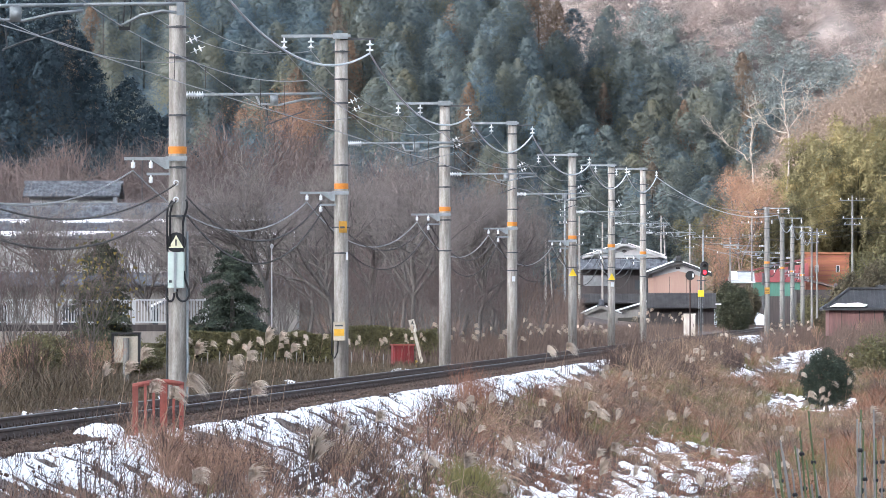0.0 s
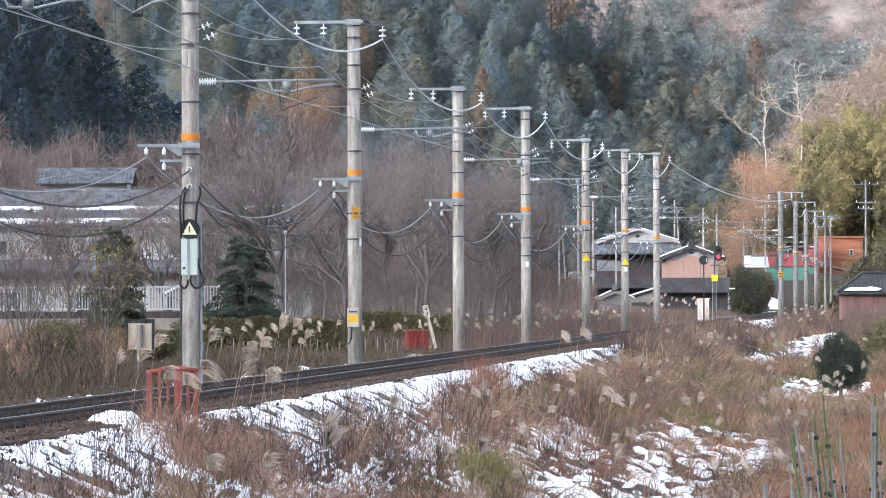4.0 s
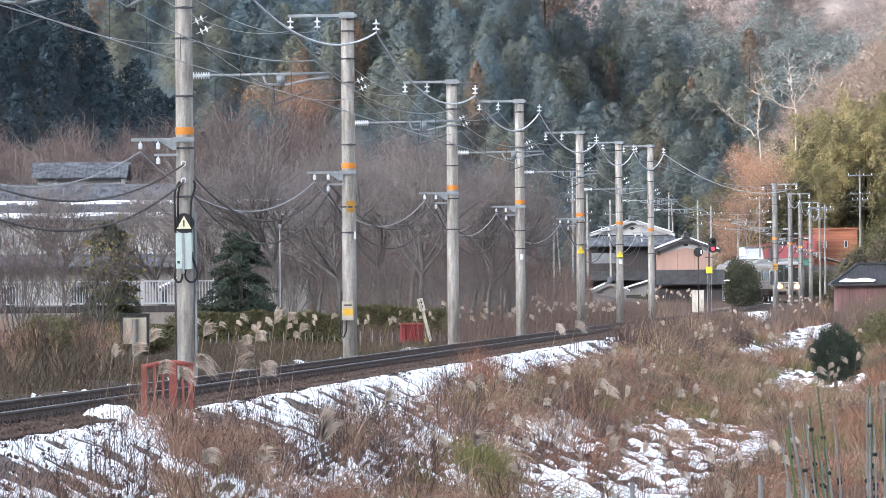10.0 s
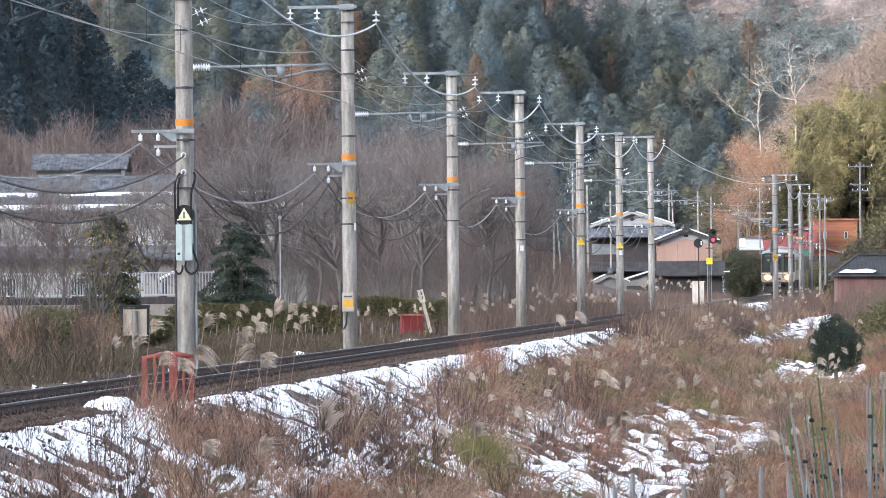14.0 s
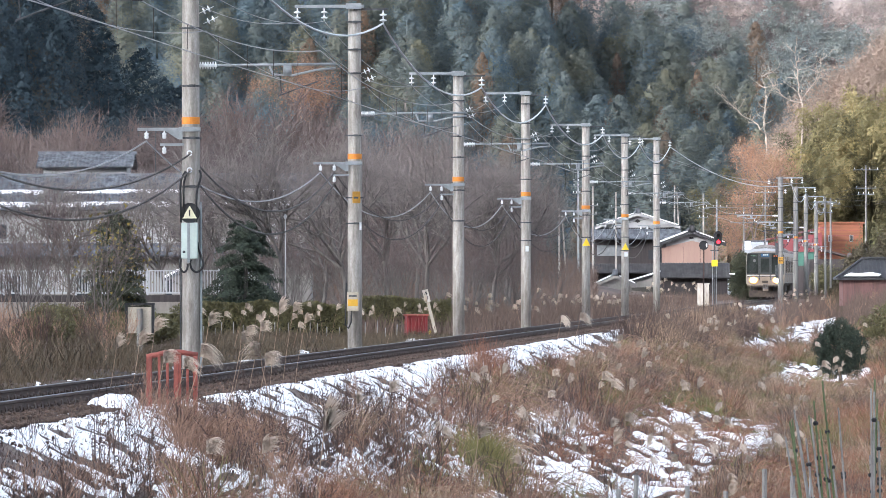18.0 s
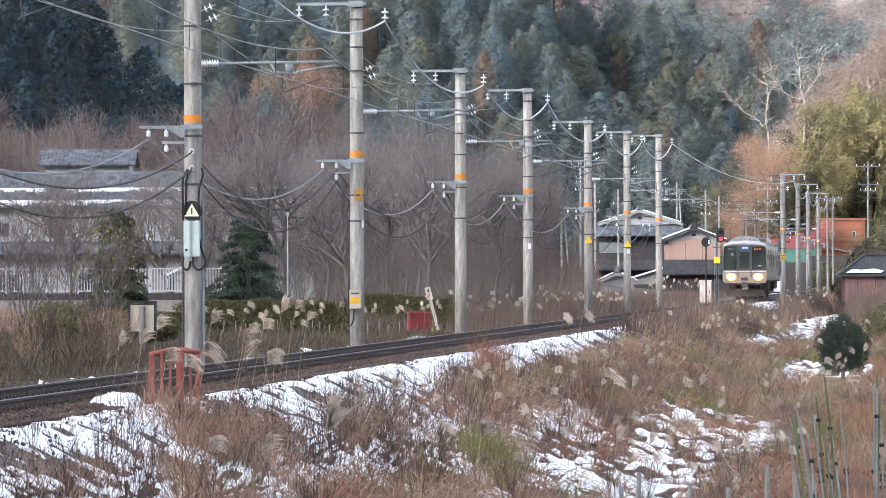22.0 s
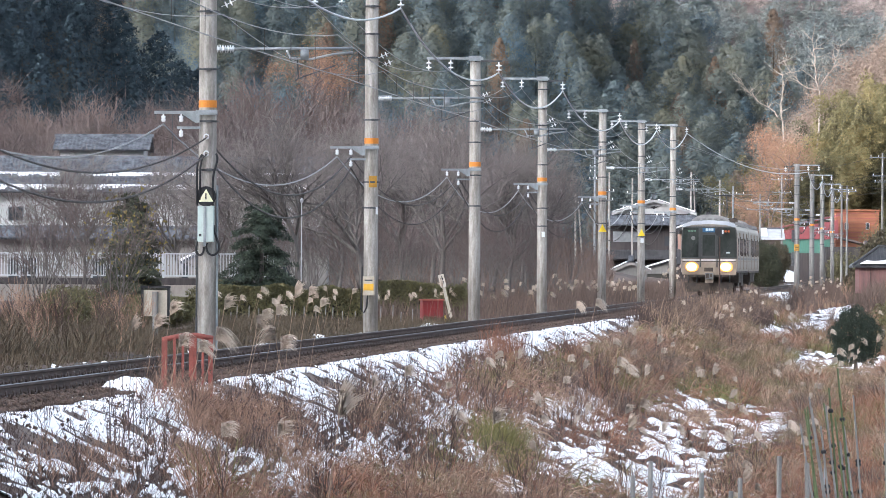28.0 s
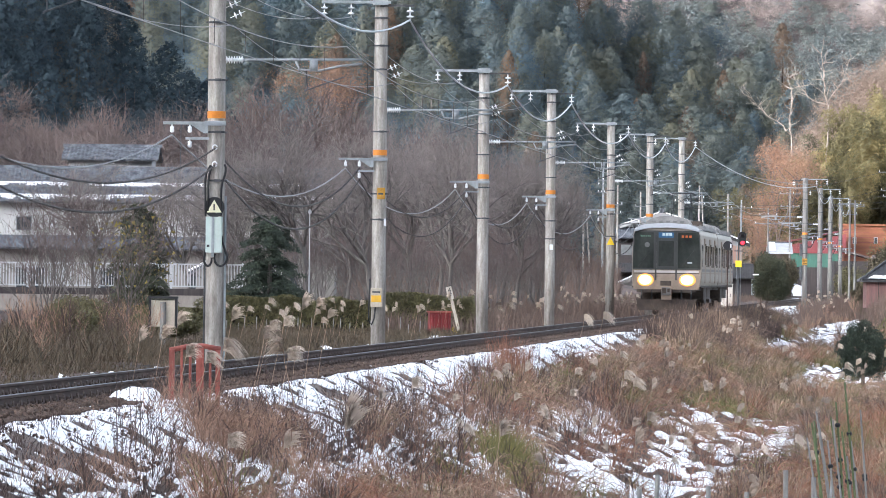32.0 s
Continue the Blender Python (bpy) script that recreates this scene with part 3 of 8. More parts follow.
# ---- train ----
TM = dict(
    steel=mat("brushed_stainless", (0.36, 0.315, 0.27), (0.26, 0.23, 0.195), 0.40, 0.6, scale=2, stretch=(1, 0.2, 1), fine=0.05, spec=0.5),
    roof=mat("grey_roof_paint", (0.17, 0.165, 0.16), (0.12, 0.118, 0.115), 0.6, scale=2),
    brow=mat("pale_blue_grey_brow", (0.46, 0.48, 0.51), (0.37, 0.39, 0.42), 0.4, scale=2, fine=0.04),
    cooler=mat("weathered_cooler_paint", (0.27, 0.262, 0.25), (0.19, 0.185, 0.178), 0.6, scale=3),
    front=mat("dark_grey_front", (0.055, 0.055, 0.055), (0.04, 0.04, 0.04), 0.35, 0.2, scale=2, spec=0.5, fine=0.04),
    beige=mat("silver_front_panel", (0.34, 0.27, 0.21), (0.25, 0.20, 0.155), 0.45, 0.4, scale=3, fine=0.04),
    belt=mat("pale_belt_paint", (0.56, 0.53, 0.50), (0.46, 0.43, 0.40), 0.5, scale=3, fine=0.05),
    under=mat("grimy_shaded_underframe", (0.085, 0.065, 0.05), (0.05, 0.04, 0.034), 0.85, scale=5, bump=0.3),
    lamp=mat("headlamp_glow", (1.0, 0.74, 0.40), (1.0, 0.74, 0.40), 0.5, emit=12.0, fine=0.0),
    # the next two glow by themselves in place of headlamp glare
    reflector=mat("amber_glare_ring", (1.0, 0.48, 0.11), (1.0, 0.52, 0.13), 0.5, emit=0.60, fine=0.0),
    rim=mat("orange_glare_rim", (1.0, 0.38, 0.08), (1.0, 0.40, 0.08), 0.5, emit=0.16, fine=0.0),
    blue=mat("blue_destination_panel", (0.03, 0.10, 0.20), (0.025, 0.09, 0.18), 0.5, emit=0.016, fine=0.0),
    white=mat("lit_white_marks", (0.40, 0.48, 0.50), (0.4, 0.48, 0.5), 0.5, emit=0.09, fine=0.0),
    led=mat("orange_led_marks", (0.40, 0.09, 0.02), (0.40, 0.09, 0.02), 0.5, emit=0.08, fine=0.0),
    green=mat("pale_green_led_marks", (0.12, 0.22, 0.15), (0.12, 0.22, 0.15), 0.5, emit=0.02, fine=0.0),
)


def glass(name, c, rough=0.06):
    m = mat(name, c, c, rough, 0.0, fine=0.02, spec=0.22)
    return m


# lighter noise patches in the colour stand for reflections in the windscreens
TM["glass"] = mat("dark_train_glass", (0.050, 0.056, 0.050), (0.016, 0.018, 0.017), 0.12, scale=1.3, stretch=(1, 1, 0.7), fine=0.2, spec=0.35)
TM["sideglass"] = glass("side_window_glass", (0.03, 0.032, 0.034))


def car_profile(z0=0.92):
    return [(-1.44, z0), (1.44, z0), (1.475, 1.15), (1.475, 2.3), (1.43, 3.1), (1.36, 3.34), (1.1, 3.50), (0.55, 3.58), (0, 3.60),
            (-0.55, 3.58), (-1.1, 3.50), (-1.36, 3.34), (-1.43, 3.1), (-1.475, 2.3), (-1.475, 1.15)]


def train_car(cab):
    root = thing("train_car", "stainless steel train car with dark front and two lit headlamps" if cab else "stainless steel commuter train car coupled behind the leading car",
                 "train", group="cars of the train")
    length = 19.6
    bm = B()
    y_front = [(0.0, 0.98), (0.12, 0.995), (0.32, 1.0)] if cab else [(0.0, 1.0)]
    rings = []
    for y, k in y_front + [(length, 1.0)]:
        rings.append([bm.verts.new((p * k, y, 0.92 + (q - 0.92) * (0.97 + 0.03 * k))) for p, q in car_profile()])
    for a0, b0 in zip(rings, rings[1:]):
        for k in range(15):
            bm.faces.new((a0[k], a0[(k + 1) % 15], b0[(k + 1) % 15], b0[k]))
    bm.faces.new(rings[0]), bm.faces.new(rings[-1][::-1])
    part("body", bm, TM["steel"], root, "brushed stainless steel shell")
    # roof: light skin, coolers and ribs
    bm = bm_prism(B(), [(-1.40, 3.30), (-1.12, 3.515), (-0.56, 3.60), (0, 3.62), (0.56, 3.60), (1.12, 3.515), (1.40, 3.30), (1.3, 3.28), (0, 3.5), (-1.3, 3.28)], "y", 0.10, length - 0.05)
    part("roof", bm, TM["roof"], root, "grey painted roof")
    for y in (1.9, 8.2, 16.6) if not cab else (2.0, 8.4):
        bm = bm_prism(B(), [(-0.98, 3.5), (-0.90, 3.66), (-0.68, 3.80), (-0.36, 3.885), (0, 3.91), (0.36, 3.885), (0.68, 3.80), (0.90, 3.66), (0.98, 3.5)], "y", y - 1.15, y + 1.15)
        ac = part("cooler", bm, TM["cooler"], root, "grey roof cooling unit")
        for k in range(5):
            part("louvre", bm_box(B(), (-0.6 + 0.3 * k, y - 1.16, 3.66), (0.18, 0.02, 0.08)), TM["roof"], ac)
    for y in np.arange(4.0, length - 1, 1.15):
        part("roof_rib", bm_prism(B(), [(1.20, 3.44), (1.32, 3.30), (1.42, 3.34), (1.34, 3.52), (1.22, 3.56)], "y", y, y + 0.55), TM["roof"], root)
    # side doors, windows, ribs
    for sx in (-1, 1):
        for yd in (4.3, 10.2, 16.0):
            d = part("side_door", bm_box(B(), (sx * 1.462, yd, 2.03), (0.05, 1.34, 1.9), 0, 0.012), TM["beige"], root, "sliding side door")
            for k in (-0.33, 0.33):
                part("door_window", bm_box(B(), (sx * 1.478, yd + k, 2.30), (0.03, 0.46, 0.92), 0, 0.01), TM["sideglass"], d)
        for yw in ((1.4,) if cab else (1.6,)) + (6.35, 8.1, 12.25, 13.95, 18.1):
            wnd = part("side_window", bm_box(B(), (sx * 1.464, yw, 2.22), (0.04, 0.80 if yw < 2 else 1.45, 0.92), 0, 0.02), TM["sideglass"], root, "dark side window")
            part("window_post", bm_box(B(), (sx * 1.476, yw, 2.22), (0.03, 0.06, 0.92)), TM["steel"], wnd)
        part("belt_stripe", bm_box(B(), (sx * 1.474, length / 2 + 0.3, 1.62), (0.012, length - 0.9, 0.10)), TM["front"], root, "dark belt line")
        part("belt_stripe", bm_box(B(), (sx * 1.474, length / 2 + 0.3, 1.50), (0.012, length - 0.9, 0.04)), TM["beige"], root)
        part("sill", bm_box(B(), (sx * 1.42, length / 2, 0.93), (0.07, length - 0.3, 0.10), 0, 0.01), TM["under"], root)
        for ye in (6.6, 8.3, 10.1, 11.8, 13.0):
            part("equipment_box", bm_box(B(), (sx * 1.05, ye, 0.63), (0.6, 1.3, 0.52), 0, 0.02), TM["under"], root)
    # bogies
    for yb in (2.9, 16.7):
        bg = part("bogie", bm_box(bm_box(bm_box(B(), (-0.95, yb, 0.52), (0.12, 2.6, 0.2), 0, 0.03), (0.95, yb, 0.52), (0.12, 2.6, 0.2), 0, 0.03), (0, yb, 0.80), (1.9, 0.5, 0.60), 0, 0.03), TM["under"], root, "grimy steel bogie")
        for ya in (yb - 1.05, yb + 1.05):
            for sx in (-0.565, 0.565):
                m = Matrix.Translation((sx, ya, 0.431)) @ Matrix.Rotation(radians(90), 4, "Y")
                part("wheel", bm_lathe(B(), [(0.12, -0.08), (0.43, -0.07), (0.43, 0.06), (0.40, 0.065), (0.36, 0.03), (0.12, 0.08)], 24, m), M["rail"], bg)
    part("underframe", bm_box(B(), (0, length / 2, 0.84), (2.5, length - 0.4, 0.16), 0, 0.02), TM["under"], root)
    if not cab:
        return root
    # the front
    brow = [(-1.40, 3.24), (-1.30, 3.42), (-0.9, 3.55), (0, 3.61), (0.9, 3.55), (1.30, 3.42), (1.40, 3.24), (1.30, 3.24), (0.85, 3.36), (0, 3.41), (-0.85, 3.36), (-1.30, 3.24)]
    part("brow", bm_prism(B(), brow, "y", -0.10, 0.25), TM["brow"], root, "pale blue-grey roof brow")
    f = part("front_mask", bm_prism(B(), [(-1.43, 1.62), (1.43, 1.62), (1.43, 2.3), (1.40, 3.05), (1.32, 3.28), (-1.32, 3.28), (-1.40, 3.05), (-1.43, 2.3)], "y", -0.03, 0.05), TM["front"], root, "dark grey window surround")
    for pts, nm in (([(-1.40, 1.70), (-0.55, 1.70), (-0.55, 3.20), (-1.33, 3.20), (-1.40, 2.3)], "windscreen"), ([(0.48, 1.70), (1.40, 1.70), (1.40, 2.3), (1.33, 3.20), (0.48, 3.20)], "windscreen"),
                    ([(-0.34, 1.78), (0.30, 1.78), (0.30, 2.84), (-0.34, 2.84)], "door_window")):
        part(nm, bm_prism(B(), pts, "y", -0.05, -0.031), TM["glass"], f, "dark reflecting glass")
    part("door_frame", bm_box(bm_box(bm_box(B(), (-0.45, -0.06, 2.2), (0.06, 0.04, 2.0)), (0.41, -0.06, 2.2), (0.06, 0.04, 2.0)), (-0.02, -0.06, 2.93), (0.86, 0.04, 0.08)), TM["front"], f)
    sg = part("destination_sign", bm_box(B(), (-0.02, -0.055, 3.09), (0.64, 0.04, 0.22), 0, 0.006), TM["blue"], f, "blue destination panel with pale bars")
    for k, w in ((-0.12, 0.12), (0.02, 0.11), (0.16, 0.12)):
        part("bar", bm_box(B(), (k, -0.08, 3.12), (w, 0.012, 0.12)), TM["white"], sg)
    for k in range(6):
        part("led_mark", bm_box(B(), (-1.08 + k * 0.075, -0.055, 3.05), (0.045, 0.012, 0.07)), TM["green"], f)
    for k in range(3):
        part("led_mark", bm_box(B(), (0.68 + k * 0.16, -0.055, 3.03), (0.10, 0.012, 0.10)), TM["led"], f)
    part("lamp_disc", bm_lathe(B(), [(0.10, 0), (0.11, 0.01), (0.10, 0.02)], 16, Matrix.Translation((-0.82, -0.05, 2.68)) @ Matrix.Rotation(radians(90), 4, "X")), TM["roof"], f)
    for sx, w in ((-0.95, 0.5), (0.86, 0.6)):
        part("wiper", bm_tube(B(), [(sx - 0.25, -0.07, 1.74), (sx + 0.3, -0.08, 2.45)], 0.012, 6), M["black"], f)
    part("lower_panel", bm_prism(B(), [(-1.38, 0.80), (1.38, 0.80), (1.405, 1.1), (1.40, 1.64), (-1.40, 1.64), (-1.405, 1.1)], "y", -0.03, 0.3), TM["beige"], root, "silver lower front panel")
    part("front_belt", bm_box(B(), (0, -0.036, 1.55), (2.74, 0.02, 0.09)), TM["belt"], root, "pale belt strip")
    part("belt_line", bm_box(B(), (0, -0.038, 1.475), (2.74, 0.02, 0.035)), TM["under"], root, "thin dark line")
    part("mark", bm_box(B(), (0.98, -0.055, 1.93), (0.20, 0.012, 0.07)), TM["brow"], root, "small pale plain mark")
    part("door_panel", bm_box(B(), (-0.02, -0.045, 1.15), (0.80, 0.03, 0.6), 0, 0.012), TM["beige"], root)
    part("kick_plate", bm_box(B(), (-0.02, -0.066, 1.06), (0.46, 0.02, 0.2), 0, 0.006), TM["under"], root)
    for sx in (-0.885, 0.885):
        h = part("headlight", bm_box(B(), (sx, -0.05, 1.20), (0.62, 0.06, 0.27), 0, 0.02), TM["front"], root, "headlamp housing with a glowing lens")
        m = Matrix.Translation((sx - 0.02, -0.085, 1.20)) @ Matrix.Rotation(radians(90), 4, "X") @ Matrix.Diagonal((1.38, 1.0, 1, 1))
        part("lens", bm_lathe(B(), [(0.170, 0.018), (0.13, 0.03), (0.045, 0.045)], 20, m), TM["lamp"], h, "glowing warm white lens")
        # two glowing rings added round the lens for its glare
        ring = Matrix.Translation((sx, -0.083, 1.20)) @ Matrix.Rotation(radians(90), 4, "X") @ Matrix.Diagonal((1.45, 1.1, 1, 1))
        part("reflector", bm_lathe(B(), [(0.200, 0.006), (0.195, 0.010), (0.10, 0.016)], 28, ring), TM["reflector"], h, "amber glowing ring standing for lamp glare")
        part("reflector_rim", bm_lathe(B(), [(0.245, 0.0), (0.24, 0.004), (0.18, 0.007)], 28, ring), TM["rim"], h, "dim orange outer rim of the lamp glare")
    part("buffer_beam", bm_box(B(), (0, 0.12, 0.74), (2.5, 0.26, 0.14), 0, 0.02), TM["under"], root)
    cp = part("coupler", bm_box(B(), (0.02, -0.30, 0.72), (0.40, 0.62, 0.34), 0, 0.03), TM["roof"], root, "grey automatic coupler")
    part("coupler_face", bm_box(bm_box(B(), (-0.06, -0.63, 0.74), (0.16, 0.06, 0.22)), (0.12, -0.62, 0.76), (0.10, 0.05, 0.14)), TM["under"], cp)
    part("electric_box", bm_box(B(), (0.02, -0.34, 0.46), (0.42, 0.3, 0.18), 0, 0.02), TM["beige"], cp)
    # plate takes the dark underframe colour for the shadow under the train
    part("snow_plough", bm_prism(B(), [(-1.2, 0.18), (1.2, 0.18), (1.28, 0.66), (-1.28, 0.66)], "y", 0.10, 0.16), TM["under"], root, "guard plate above the rails, darkened for the shadow under the front")
    for sx in (-1.05, -0.62, 0.62, 1.05):
        part("air_hose", bm_tube(B(), [(sx, -0.02, 0.78), (sx + 0.02, -0.10, 0.60), (sx, -0.06, 0.40), (sx - 0.02, 0.06, 0.5)], 0.028, 6), M["black"], root, smooth=True)
    part("hand_rail", bm_tube(B(), [(1.44, -0.02, 1.2), (1.47, -0.07, 1.25), (1.45, -0.07, 2.9), (1.40, -0.02, 2.95)], 0.014, 6), TM["steel"], root)
    # pantograph
    pg = part("pantograph", bm_box(bm_box(B(), (0, 14.0, 3.80), (1.3, 0.08, 0.08)), (0, 15.4, 3.80), (1.3, 0.08, 0.08)), M["darksteel"], root, "raised dark pantograph")
    for sx in (-0.40, 0.40):
        part("arm", bm_tube(B(), [(sx, 14.1, 3.84), (sx * 1.05, 13.5, 4.40), (sx, 14.65, 5.02)], 0.022, 6), M["darksteel"], pg)
        part("arm", bm_tube(B(), [(sx, 15.3, 3.84), (sx * 1.05, 15.9, 4.40), (sx, 14.75, 5.02)], 0.022, 6), M["darksteel"], pg)
        part("stay", bm_tube(B(), [(sx * 0.9, 14.0, 3.6), (sx * 0.9, 14.0, 3.84)], 0.05, 8), M["porcelain"], pg)
        part("stay", bm_tube(B(), [(sx * 0.9, 15.4, 3.6), (sx * 0.9, 15.4, 3.84)], 0.05, 8), M["porcelain"], pg)
        part("cross_brace", bm_tube(B(), [(sx, 13.6, 4.42), (-sx, 14.6, 4.98)], 0.012, 6), M["darksteel"], pg)
    part("collector", bm_tube(B(), [(-0.62, 14.7, 4.96), (-0.50, 14.7, 5.06), (0.50, 14.7, 5.06), (0.62, 14.7, 4.96)], 0.030, 8), M["darksteel"], pg)
    part("collector", bm_tube(B(), [(-0.55, 15.0, 4.98), (-0.50, 15.0, 5.04), (0.50, 15.0, 5.04), (0.55, 15.0, 4.98)], 0.022, 8), M["darksteel"], pg)
    part("horn_box", bm_box(B(), (1.0, 6.6, 3.62), (0.5, 0.9, 0.24), 0, 0.05), TM["under"], root)
    return root


def set_on_bogies(car, lift=0.26):
    """The whole body stands this much over its bogies; the guard plate stays low over the rails."""
    for ob in car.children:
        if ob.name.split(".")[0] not in ("bogie", "snow_plough"):
            ob.location.z = lift
    return car


TRAIN = [set_on_bogies(train_car(True)), set_on_bogies(train_car(False))]


# ---- vegetation makers ----
VM = dict(
    # distance haze is put into the cedar colour as its blue tone
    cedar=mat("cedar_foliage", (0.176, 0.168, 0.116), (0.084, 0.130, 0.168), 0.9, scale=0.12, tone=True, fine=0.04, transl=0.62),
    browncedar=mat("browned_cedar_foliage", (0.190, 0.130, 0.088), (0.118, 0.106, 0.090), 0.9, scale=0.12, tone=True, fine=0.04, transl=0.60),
    # shade on the spur is put into this darker leaf colour
    shadedcedar=mat("shaded_cedar_foliage", (0.046, 0.066, 0.076), (0.028, 0.044, 0.058), 0.9, scale=0.2, tone=True, fine=0.12, transl=0.3),
    # haze over the far slope is painted in as the blue-grey tone
    fargreen=mat("hazed_far_evergreen_wood", (0.190, 0.188, 0.160), (0.120, 0.155, 0.172), 0.9, scale=0.03, tone=True, fine=0.1, transl=0.3),
    fartree=mat("mixed_winter_wood", (0.325, 0.258, 0.232), (0.230, 0.206, 0.196), 0.9, scale=0.03, tone=True, fine=0.1, transl=0.3),
    tanwood=mat("tan_bare_wood", (0.27, 0.205, 0.165), (0.17, 0.132, 0.108), 0.9, scale=0.1, tone=True, fine=0.1, transl=0.3),
    # dark second tone puts the shade between bamboo plumes into the colour
    bamboo=mat("bamboo_leaf", (0.290, 0.236, 0.104), (0.060, 0.068, 0.046), 0.7, scale=0.15, tone=True, fine=0.12, transl=0.4),
    rust=mat("orange_winter_leaf", (0.32, 0.190, 0.122), (0.20, 0.118, 0.080), 0.8, scale=0.5, island=True, fine=0.2),
    bark=mat("grey_bark", (0.155, 0.138, 0.125), (0.088, 0.078, 0.070), 0.9, scale=4, stretch=(2, 2, 0.4), bump=0.4),
    twig=mat("grey_brown_twigs", (0.235, 0.205, 0.190), (0.13, 0.110, 0.102), 0.9, scale=0.7, island=True),
    brush=mat("reddish_brown_twigs", (0.145, 0.112, 0.102), (0.09, 0.070, 0.064), 0.9, scale=0.4, island=True),
    palebark=mat("pale_bark", (0.32, 0.28, 0.24), (0.20, 0.175, 0.15), 0.8, scale=3),
    evergreen=mat("dark_evergreen_leaf", (0.062, 0.076, 0.048), (0.022, 0.032, 0.024), 0.75, scale=2, island=True, fine=0.2),
    duskleaf=mat("dusky_olive_leaf", (0.092, 0.090, 0.048), (0.030, 0.038, 0.026), 0.7, scale=0.6, island=True, fine=0.2),
    olivebrush=mat("olive_brown_brush", (0.135, 0.112, 0.066), (0.055, 0.047, 0.032), 0.85, scale=0.8, island=True, fine=0.2),
    yellowleaf=mat("yellowed_leaf", (0.24, 0.19, 0.05), (0.14, 0.11, 0.03), 0.7, scale=2, island=True),
    # haze between the cedars is put into this floor's pale blue
    cedarfloor=mat("hazed_needle_floor", (0.100, 0.140, 0.170), (0.080, 0.118, 0.150), 0.95, scale=0.2),
    farfloor=mat("far_twig_floor", (0.155, 0.122, 0.112), (0.105, 0.094, 0.09), 0.95, scale=0.06, fine=0.3),
    tanfloor=mat("tan_leaf_floor", (0.16, 0.12, 0.09), (0.09, 0.07, 0.055), 0.95, scale=0.2, fine=0.3),
    brushfloor=mat("brown_leaf_floor", (0.13, 0.09, 0.07), (0.07, 0.05, 0.042), 0.95, scale=0.3, fine=0.3),
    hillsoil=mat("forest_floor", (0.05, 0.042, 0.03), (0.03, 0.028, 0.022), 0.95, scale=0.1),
)


def leaf_tris(centres, size, rng, flat=0.0, droop=0.0, facing=None, thin=0.55):
    """One small triangle of foliage at each centre; facing: the way each one looks, if not at random."""
    n = len(centres)
    a = rng.normal(size=(n, 3))
    a[:, 2] = a[:, 2] * (1 - flat) - droop
    b = rng.normal(size=(n, 3))
    if facing is not None:
        f = facing / (np.linalg.norm(facing, axis=1, keepdims=True) + 1e-6)
        a -= f * (a * f).sum(1, keepdims=True)
        b = np.cross(f, a)
    a /= np.linalg.norm(a, axis=1, keepdims=True) + 1e-6
    b -= a * (a * b).sum(1, keepdims=True)
    b /= np.linalg.norm(b, axis=1, keepdims=True) + 1e-6
    s = np.asarray(size).reshape(-1, 1) * rng.uniform(0.6, 1.4, (n, 1))
    V = np.stack([centres + a * s, centres - a * s * 0.5 + b * s * thin, centres - a * s * 0.5 - b * s * thin], 1)
    return V.reshape(-1, 3)


def conifer_points(rng, n):
    """A conifer of height 1: many small drooping sprays of needles round an uneven crown, some of them deep inside it."""
    sd = int(rng.integers(1000))
    per = 10
    m = n // per
    h, a = rng.uniform(0, 1, m) ** 1.12, rng.uniform(0, math.tau, m)
    wide = 0.25 * np.clip(1.0 - h, 0, 1) ** 0.55 * np.clip(h * 5 + 0.5, 0, 1)
    lump = 0.62 + 0.50 * vnoise(np.cos(a) * 1.4 + sd, np.sin(a) * 1.4 + h * 6, 5) + 0.40 * vnoise(np.cos(a) * 3.2 + sd, np.sin(a) * 3.2 + h * 15, 7)
    r = (wide * lump + 0.005) * np.where(rng.uniform(0, 1, m) < 0.10, rng.uniform(0.4, 0.8, m), rng.uniform(0.88, 1.06, m))
    ca, sa = np.cos(a), np.sin(a)
    long = 0.016 + 0.040 * (1 - h)
    d = np.stack([ca, sa, -0.45 + 1.1 * h], 1) + rng.normal(0, 0.25, (m, 3))
    d /= np.linalg.norm(d, axis=1, keepdims=True)
    c = np.stack([ca * r, sa * r, 0.10 + 0.90 * h - 0.30 * r], 1)
    k = np.repeat(np.arange(m), per)
    u = rng.uniform(-1.0, 0.8, m * per)
    p = c[k] + d[k] * (long[k] * u)[:, None] + rng.normal(0, 1, (m * per, 3)) * (long[k] * (0.45 - 0.25 * u))[:, None]
    facing = np.stack([ca * 0.8, sa * 0.8, np.full(m, 0.5)], 1)[k] + rng.normal(0, 0.22, (m * per, 3))
    soft = (np.stack([ca * 0.9, sa * 0.9, np.full(m, 0.5)], 1) + rng.normal(0, 0.12, (m, 3)))[k] + rng.normal(0, 0.03, (m * per, 3))
    return p, facing, rng.uniform(0, 1, m)[k], soft


def round_points(rng, n, lobes=11):
    """Foliage places of an uneven broad crown: height 1, radius about 0.35."""
    c = rng.normal(size=(lobes, 3)) * [0.17, 0.17, 0.15] + [0, 0, 0.64]
    k = rng.integers(0, lobes, n)
    d = rng.normal(size=(n, 3))
    d /= np.linalg.norm(d, axis=1, keepdims=True)
    tone = rng.uniform(0, 1, lobes)[k]
    return c[k] + d * (0.15 * rng.uniform(0.4, 1.1, (n, 1))), d + [0, 0, 0.5] + rng.normal(0, 0.45, (n, 3)), tone, d + [0, 0, 0.4] + (c[k] - [0, 0, 0.6]) * 3 + rng.normal(0, 0.2, (n, 3))


